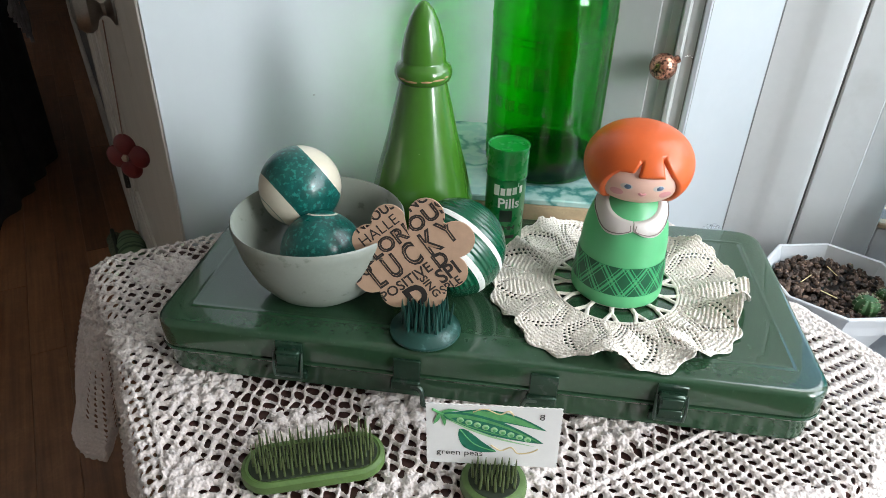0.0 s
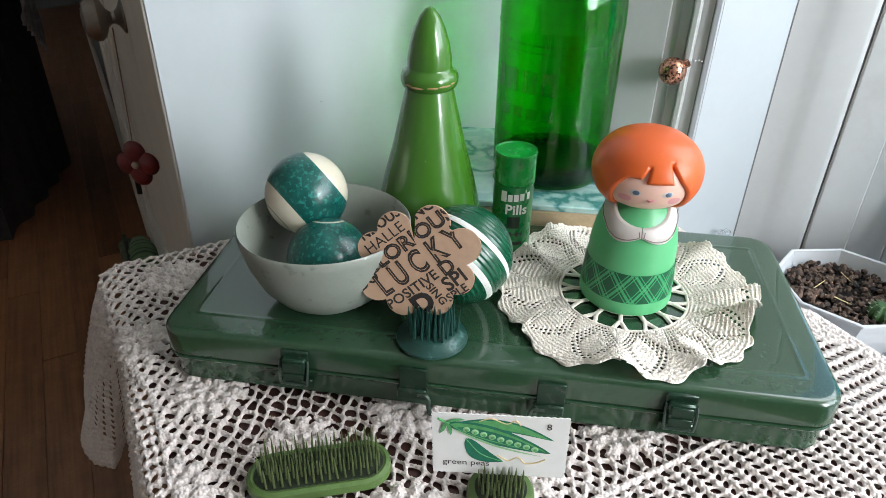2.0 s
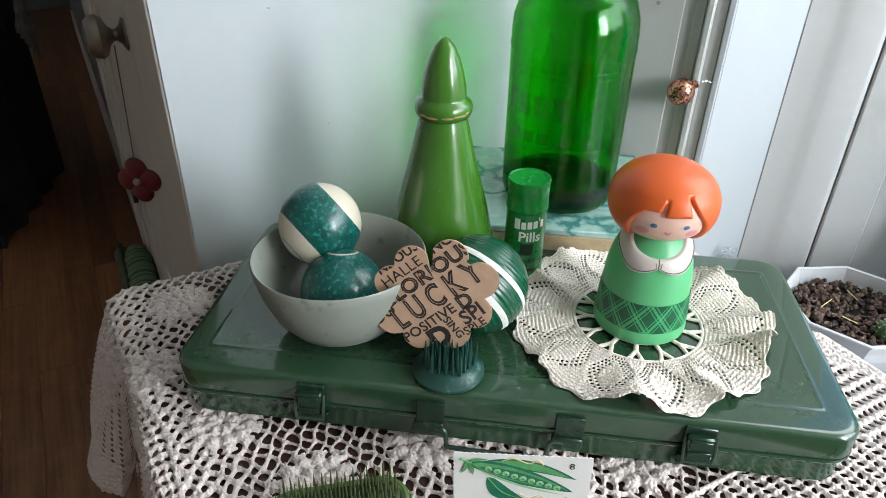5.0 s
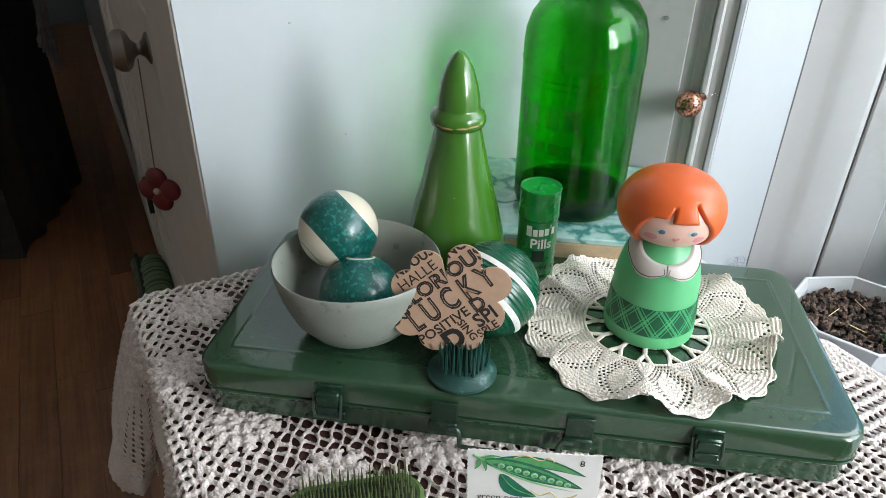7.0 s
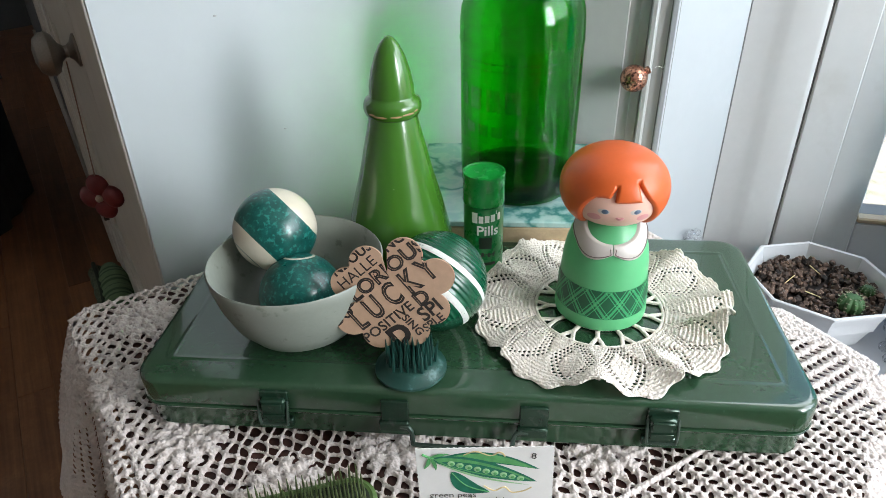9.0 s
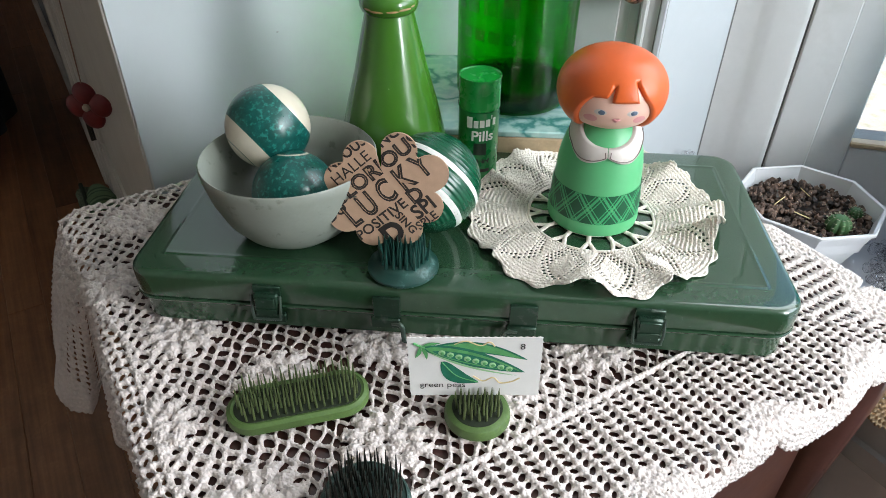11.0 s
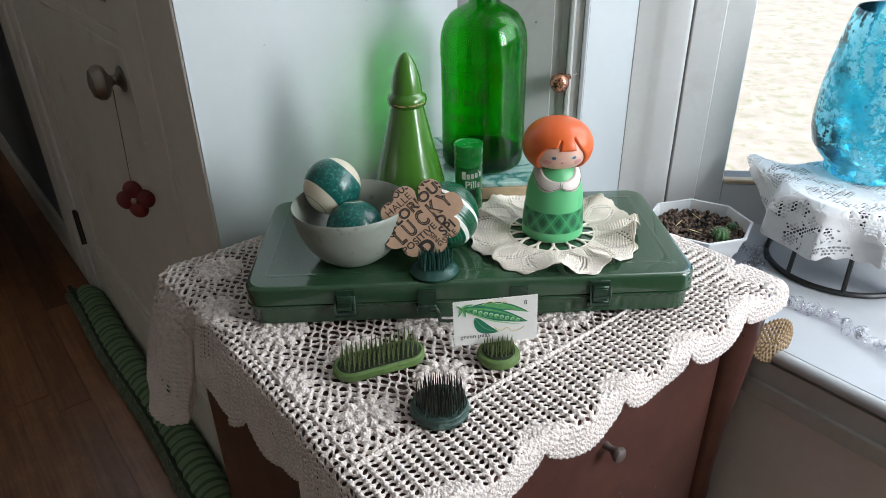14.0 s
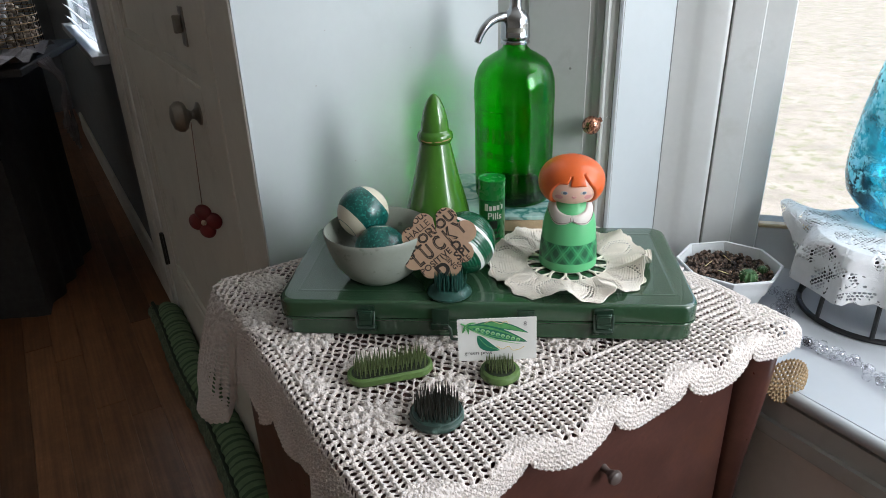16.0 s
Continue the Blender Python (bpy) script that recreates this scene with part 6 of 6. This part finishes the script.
def lace_field(s, t):
    g = 0.0060
    row = np.floor(t / (g * 0.87))
    cx, cy = (s / g + 0.5 * (row % 2)) % 1.0 - 0.5, (t / (g * 0.87)) % 1.0 - 0.5
    mesh = np.sqrt(cx ** 2 + cy ** 2) - 0.41
    m = 0.038
    ix, iy = np.floor(s / m), np.floor(t / m)
    fx, fy = (s / m) % 1.0 - 0.5, (t / m) % 1.0 - 0.5
    r, a = np.sqrt(fx ** 2 + fy ** 2), np.arctan2(fy, fx)
    # roses and leaves of dense work in a net of open holes
    rose = 0.28 + 0.12 * np.cos(a * 5 + 1.3 * ix + 2.1 * iy) - r
    leaf = 0.16 - np.abs(fx - 0.5 * np.sign(fx) + 0.25 * np.sin(fy * 6 + ix)) - 0.25 * np.abs(fy)
    veil = np.sin(s * 61 + 1.1) * np.sin(t * 53 + 0.4) + 0.35 * np.sin((s + t) * 97)
    F = np.maximum(mesh, np.maximum(rose, leaf) * 2.2)
    F = np.where(veil < -0.16, np.maximum(F, 0.25), F)
    F = np.maximum(F, 0.4 - np.abs(np.abs(s) - 0.150) / 0.006)
    F = np.maximum(F, 0.4 - np.abs(np.abs(t) - 0.150) / 0.006)
    F = np.where((s < 0) & (t < 0), np.minimum(F, (0.186 - np.sqrt(s * s + t * t)) / 0.002), F)
    edge = np.minimum(0.172 - np.abs(s) + 0.002 * np.cos(t * 210), 0.172 - np.abs(t) + 0.002 * np.cos(s * 210))
    F = np.minimum(F, edge / 0.002)
    return F, yarn_height(F, 0.3, 0.0009) + np.where((F > 0.1) & (rose > 0), 0.0006 * np.cos(a * 5 + 1.3 * ix + 2.1 * iy), 0)


def lace_place(s, t, h):
    r, a = math.hypot(s, t), math.atan2(t, s)
    R0 = STR * 0.93
    if r <= R0:
        return (s, t, STH + 0.0015 + h)
    d = r - R0
    side = math.sin(a * 9 + 0.8)
    stiff = math.exp(-((a - 2.75) / 0.34) ** 2) + math.exp(-((a - 2.75 + 2 * math.pi) / 0.34) ** 2)              # one corner stands out stiffly
    out = R0 + 0.010 * math.sin(min(d / 0.010, 1.5)) + (0.010 * side + 0.012) * min(d / 0.04, 1) + 0.10 * d + 0.42 * d * stiff
    fall = 0.0 if d < 0.003 else (d - 0.003) * (0.95 - 0.04 * side) * (1 - 1.15 * stiff)
    a2 = a + 0.05 * math.cos(a * 9 + 0.8) * min(d / 0.05, 1)
    return (out * math.cos(a2), out * math.sin(a2), STH + 0.0015 - min(fall, STH - 0.012) + h)


solo("lace_cloth", crochet(lace_field, lace_place, -0.178, 0.178, -0.178, 0.178, 0.0011), LACE, Matrix.Translation((STX, STY, SZ)) @ Matrix.Rotation(radians(-25), 4, "Z"), "square white lace cloth draped over the wire stand", "lace cloth", sharp=180)

VX, VY, VZ = 0.664, 0.330, SZ + STH + 0.0035
vase = thing("vase", Matrix.Translation((VX, VY, VZ)), "large turquoise blue silvered glass vase with flaking pattern", "vase")
part("vase_wall", lathe([(0.001, 0.002), (0.055, 0.0), (0.061, 0.002), (0.063, 0.008), (0.0640, 0.018), (0.077, 0.030), (0.0885, 0.046), (0.0945, 0.070), (0.0955, 0.092), (0.0940, 0.130), (0.0890, 0.175), (0.0825, 0.215), (0.0755, 0.247), (0.0725, 0.254)], 72, True, False), BLUESILVER, vase, sharp=70)
part("vase_inside", lathe([(0.0725, 0.254), (0.0702, 0.2535), (0.0735, 0.240), (0.0865, 0.170), (0.0925, 0.095), (0.086, 0.050), (0.060, 0.020), (0.001, 0.016)], 72, False, True), BLUEIN, vase, "pale silvered inside of the vase", sharp=70)


# clear bead garland along the sill
def gem(r):
    return lathe([(r * 0.15, -r), (r * 0.9, -r * 0.35), (r, 0.1 * r), (r * 0.55, r * 0.8), (r * 0.1, r)], 7)


line = spline([(0.300, 0.452, 0), (0.345, 0.440, 0), (0.500, 0.320, 0), (0.478, 0.262, 0), (0.462, 0.205, 0), (0.480, 0.165, 0), (0.528, 0.122, 0), (0.552, 0.062, 0), (0.570, 0.005, 0), (0.606, -0.035, 0), (0.66, -0.060, 0), (0.72, -0.10, 0)], 22)
garland = thing("bead_garland", Matrix.Translation((0, 0, SZ)), "garland of clear faceted plastic beads lying on the sill", "garland")
part("thread", tube([(p.x, p.y, 0.0035) for p in line], 0.0005, 5), CRYSTAL, garland)
gems = [mesh_of("bead", gem(r), CRYSTAL, False) for r in (0.0042, 0.0055, 0.0070)]
for k, p in enumerate(line[2:]):
    for j in range(1 if k % 3 else 2):
        o = new("bead", rng.choice(gems))
        o.parent = garland
        r = 0.0055
        o.matrix_basis = Matrix.Translation((p.x + rng.uniform(-0.011, 0.011), p.y + rng.uniform(-0.011, 0.011), rng.uniform(0.005, 0.012))) @ Euler((rng.uniform(0, 6), rng.uniform(0, 6), 0)).to_matrix().to_4x4()

pile = random.Random(3)
for k in range(34):
    o = new("bead", pile.choice(gems))
    o.parent = garland
    h_ = pile.random()
    o.matrix_basis = Matrix.Translation((0.282 + pile.uniform(-0.022, 0.022) * (1.2 - h_), 0.437 + pile.uniform(-0.010, 0.008) + 0.5 * 0.004, 0.005 + 0.058 * h_)) @ Euler((pile.uniform(0, 6), pile.uniform(0, 6), 0)).to_matrix().to_4x4()

# spray of clear beads on wires beside the vase
spray = thing("bead_spray", Matrix.Translation((0.735, 0.185, SZ + 0.140)), "spray of clear glass beads on fine wires leaning by the vase", "bead spray")
for i in range(16):
    a, b = rng.uniform(1.2, 3.6), rng.uniform(0.1, 0.7)
    ln = rng.uniform(0.05, 0.11)
    tip = Vector((math.cos(a) * math.cos(b), math.sin(a) * math.cos(b) * 0.6, math.sin(b) * 0.6)) * ln
    part("wire", tube(spline([(0, 0, 0), tip * 0.5 + Vector((0, 0, 0.012)), tip], 5), 0.0005, 5), CHROME, spray)
    for k in (0.55, 0.8, 1.0):
        o = new("bead", gems[1])
        o.parent = spray
        o.matrix_basis = Matrix.Translation(tip * k + Vector((rng.uniform(-0.006, 0.006), rng.uniform(-0.006, 0.006), 0.012 * (1 - k) + rng.uniform(-0.004, 0.006)))) @ Euler((rng.uniform(0, 6), rng.uniform(0, 6), 0)).to_matrix().to_4x4()
part("spray_foot", lathe([(0.030, -0.140), (0.032, -0.137), (0.006, -0.130), (0.004, 0.0)], 20), CRYSTAL, spray)

# glass lamp foot and its ring of teal beads
lampf = thing("glass_candlestick", Matrix.Translation((0.655, 0.015, SZ)), "stepped silvered glass candlestick foot with teal beads", "candlestick")
part("foot", lathe([(0.001, 0.0), (0.050, 0.0), (0.053, 0.003), (0.052, 0.008), (0.042, 0.013), (0.040, 0.017), (0.034, 0.022), (0.022, 0.026), (0.014, 0.034), (0.018, 0.050), (0.024, 0.064), (0.020, 0.080), (0.012, 0.092), (0.020, 0.100), (0.001, 0.102)], 48), CRYSTAL, lampf)
TEAL = material("teal_bead", (0.01, 0.28, 0.22), 0.15, var=0.1, coat=0.5)
for i in range(22):
    a = 2 * math.pi * i / 22
    part("bead", ball(0.0032, 10, 8), TEAL, lampf, at=Matrix.Translation((0.026 * math.cos(a), 0.026 * math.sin(a), 0.0275)))

# copper ball on its hook
orn = thing("copper_bauble", Matrix.Translation((0.170, 0.404, 0.925)), "small cracked copper foil bauble hanging on a clear hook", "bauble")
part("bauble", ball(0.0155, 32, 20), COPPER, orn)
part("bauble_cap", xf(lathe([(0.0045, 0.0), (0.0045, 0.004), (0.003, 0.005)], 14), Matrix.Translation((0.0125, 0.0, 0.0085)) @ Matrix.Rotation(radians(60), 4, "Y")), COPPER, orn)
part("hook", tube(spline([(0.014, 0.0, 0.010), (0.022, 0.002, 0.012), (0.028, 0.004, 0.013), (0.032, 0.004, 0.010), (0.034, 0.010, 0.006)], 5), 0.0013, 8), CRYSTAL, orn)

# tan crocheted scallop of the under-cloth at the cabinet's corner
def tan_field(s, t):
    r, a = np.sqrt(s * s + t * t), np.arctan2(t, s)
    k = np.floor(r / 0.006)
    cx, cy = ((a / (2 * math.pi)) * np.maximum(6, 7 * k) + 0.5 * (k % 2)) % 1.0 - 0.5, (r / 0.006) % 1.0 - 0.5
    F = np.sqrt((cx * 1.2) ** 2 + (cy * 1.2) ** 2) - 0.25
    F = np.minimum(F, (0.033 + 0.0012 * np.cos(a * 34) - r) / 0.002)
    return F, yarn_height(F, 0.3, 0.0018) + 0.0009 * np.cos(cy * 2 * math.pi)


solo("under_cloth", crochet(tan_field, lambda s, t, h: (s, -0.006 * math.cos(s * 40) - h, t), -0.040, 0.040, -0.040, 0.040, 0.0011), YARN3, TAB @ Matrix.Translation((0.603, -0.560, 0.662)) @ Matrix.Rotation(radians(-31), 4, "Z") @ Matrix.Diagonal((0.88, 1.0, 1.12, 1.0)),
     "tan crocheted scallop hanging below the white tablecloth's corner", "doily", sharp=180)

# ---------------------------------------------------------------- door side
flw = thing("hanging_flower", dm @ Matrix.Translation((0.345, 0.026, 0.705)) @ Matrix.Rotation(radians(48), 4, "Z"), "dark red four-petal flower hanging on a string from the knob", "hanging ornament")
for i in range(4):
    a = radians(45 + 90 * i + 40)
    part("petal", xf(ball(1.0, 20, 14), Matrix.Translation((0.0185 * math.cos(a), 0.0, 0.0185 * math.sin(a))) @ Matrix.Diagonal((0.0185, 0.009, 0.0185, 1))), RED, flw)
part("flower_button", xf(lathe([(0.006, 0.0), (0.005, 0.004), (0.002, 0.005)], 14), Matrix.Translation((0, 0.006, 0)) @ rot_y), SHELL, flw)
part("string", tube([(0.0, 0.002, 0.030), (-0.002, -0.002, 0.10), (-0.006, -0.006, 0.205)], 0.0009, 6), STRING, flw)

snake = thing("draft_stopper", dm, "green striped cloth draught stopper with printed band lying along the door", "draught stopper")
wig = [(0.02 + 1.33 * i / 150, 0.0455 + 0.004 * math.sin(i * 0.08), 0.046) for i in range(151)]
tap = lambda k: 0.043 * min(1.0, 0.25 + 9 * k, 0.25 + 9 * (1 - k)) * (1 + 0.05 * math.sin(k * 190))
body_g = tube([(x, y, z * (0.9 if 5 < i < 145 else 0.5)) for i, (x, y, z) in enumerate(wig)], tap, 18)
STRIPE = material("draft_cloth_stripe", (0.055, 0.105, 0.055), 0.85, var=0.15, scale=50, bump=0.5, bump_scale=500)
sleeve = part("sleeve", body_g, SNAKE, snake)
sleeve.data.materials.append(STRIPE)
for pl in sleeve.data.polygons:
    pl.material_index = 1 if (min(pl.vertices) // 18) % 3 == 0 else 0
part("piping", tube([(x, y + 0.037, 0.060) for x, y, z in wig[2:-2]], 0.006, 8), SNAKED, snake)
part("printed_band", tube([(x, y + 0.034, 0.0255) for x, y, z in wig[2:-2]], lambda k: 0.0245 * (1 + 0.08 * math.sin(k * 120)), 12), SNAKEP, snake)

# draped black table with a wire basket of shells, at the far side of the hall
hall = Matrix.Translation((-1.60, 1.27, 0)) @ Matrix.Rotation(radians(197), 4, "Z")
dt = thing("draped_table", hall, "small table covered to the floor by black cloth", "table")
def folds(hx, hy, z, amp):
    n = 96
    out = []
    for i in range(n):
        a = 2 * math.pi * i / n
        c, s_ = math.cos(a), math.sin(a)
        k = 1 / max(abs(c), abs(s_)) ** 0.92
        w = 1 + amp * math.sin(a * 17)
        out.append((hx + hx * c * k * w, -hy + hy * s_ * k * w, z))
    return out
part("table_cover", loft([folds(0.40, 0.33, 0.0, 0.030), folds(0.40, 0.33, 0.4, 0.022), folds(0.395, 0.325, 0.83, 0.008), folds(0.39, 0.32, 0.858, 0.0), folds(0.37, 0.30, 0.860, 0.0)], True, True), BLACKC, dt)
part("table_top", box(-0.13, 0.80, -0.665, 0.005, 0.842, 0.8675, 0.004), BLACKC, dt)
scarf = []
ns_ = 26
for j in range(9):
    scarf.append([(-0.13 + 0.86 * i / ns_, -0.40 + 0.052 * j + 0.02 * math.sin(i * 0.9), 0.870 + 0.016 * (1 + math.sin(i * 1.3 + j * 1.7)) + 0.008 * math.sin(i * 2.9 + j)) for i in range(ns_ + 1)])
sv = [p for row_ in scarf for p in row_]
sf = [(j * (ns_ + 1) + i, j * (ns_ + 1) + i + 1, (j + 1) * (ns_ + 1) + i + 1, (j + 1) * (ns_ + 1) + i) for j in range(8) for i in range(ns_)]
solo("scarf", (sv, sf), GREYC, hall, "crumpled grey scarf on the black draped table", "scarf")
fringe = thing("fringe", hall @ Matrix.Translation((-0.145, -0.22, 0.093)), "grey knotted fringe hanging at the table's edge", "fringe")
for i in range(6):
    part("tassel", tube(spline([(0.0, 0.02 * i, 0.775), (-0.03 - 0.006 * i, 0.02 * i, 0.70), (-0.035 + 0.01 * math.sin(i), 0.02 * i + 0.01, 0.60), (-0.03, 0.02 * i, 0.45 + 0.02 * i)], 5), lambda k: 0.007 * (1 + 0.4 * math.sin(k * 25)), 8), GREYC, fringe)
bk = thing("wire_basket", hall @ Matrix.Translation((0.045, -0.40, 0.8685)), "round brown wire basket filled with pale shells", "basket")
for z in [0.002 + 0.024 * i for i in range(12)]:
    part("hoop", tube(circ(0.135 - 0.0002 * z, z, 32), 0.0016, 6, True), WORN, bk)
for i in range(28):
    a = 2 * math.pi * i / 28
    part("rib", tube([(0.135 * math.cos(a), 0.135 * math.sin(a), 0.0), (0.130 * math.cos(a), 0.130 * math.sin(a), 0.27)], 0.0012, 6), IRON, bk)
sh = []
for i in range(260):
    r, a = 0.122 * math.sqrt(rng.random()), rng.uniform(0, 2 * math.pi)
    s = rng.uniform(0.008, 0.015)
    sh.append(xf(ball(1.0, 8, 6), Matrix.Translation((r * math.cos(a), r * math.sin(a), 0.012 + rng.random() * 0.24 * (1 - 0.6 * r / 0.122))) @ Matrix.Diagonal((s, s * 0.8, s * 0.7, 1))))
solo("shells", join(*sh), SHELL, bk.matrix_basis, "heap of small pale brown shells in the basket", "shells", kind="stuff")

GOB = material("white_china", (0.62, 0.62, 0.66), 0.4, var=0.05, scale=30)
solo("goblet", lathe([(0.001, 0.0), (0.034, 0.0), (0.036, 0.006), (0.016, 0.030), (0.011, 0.048), (0.020, 0.062), (0.044, 0.078), (0.050, 0.115), (0.047, 0.150), (0.043, 0.150), (0.045, 0.115), (0.036, 0.085), (0.001, 0.075)], 28), GOB, bk.matrix_basis @ Matrix.Translation((0.070, 0.060, 0.006)), "white china goblet standing in the wire basket", "goblet")
for k_ in range(2):
    strand = thing("bead_strand", bk.matrix_basis @ Matrix.Translation((-0.075 + 0.03 * k_, 0.085 - 0.02 * k_, 0.0)), "string of cream beads hanging in the wire basket", "bead string", "strings of beads")
    bead_m = mesh_of("bead", ball(0.0095, 12, 8), GOB)
    for i in range(22):
        o = new("bead", bead_m)
        o.parent = strand
        u_ = i / 21
        o.matrix_basis = Matrix.Translation((0.05 * math.cos(math.pi * 2 * u_) * (0.6 + 0.4 * k_), 0.012 * math.sin(i * 1.7), 0.012 + 0.20 * math.sin(math.pi * u_) ** 0.7))

# ---------------------------------------------------------------- floor boards
bw = 0.082
fm = Matrix.Translation((WE[0], WE[1], 0)) @ Matrix.Rotation(math.atan2(DD.y, DD.x), 4, "Z")
brd = {}
for j in range(-3, 21):
    x = -1.3 - rng.uniform(0, 0.8)
    while x < 3.2:
        ln = rng.choice((0.9, 1.2, 1.5))
        if ln not in brd:
            brd[ln] = mesh_of("floor_board", box(0.0008, ln - 0.0008, 0.0006, bw - 0.0006, -0.0028, 0.0, 0.0008), PLANK, False)
        o = new("floor_board", brd[ln])
        o.parent = floor
        o.matrix_basis = fm @ Matrix.Translation((x, j * bw, 0))
        x += ln
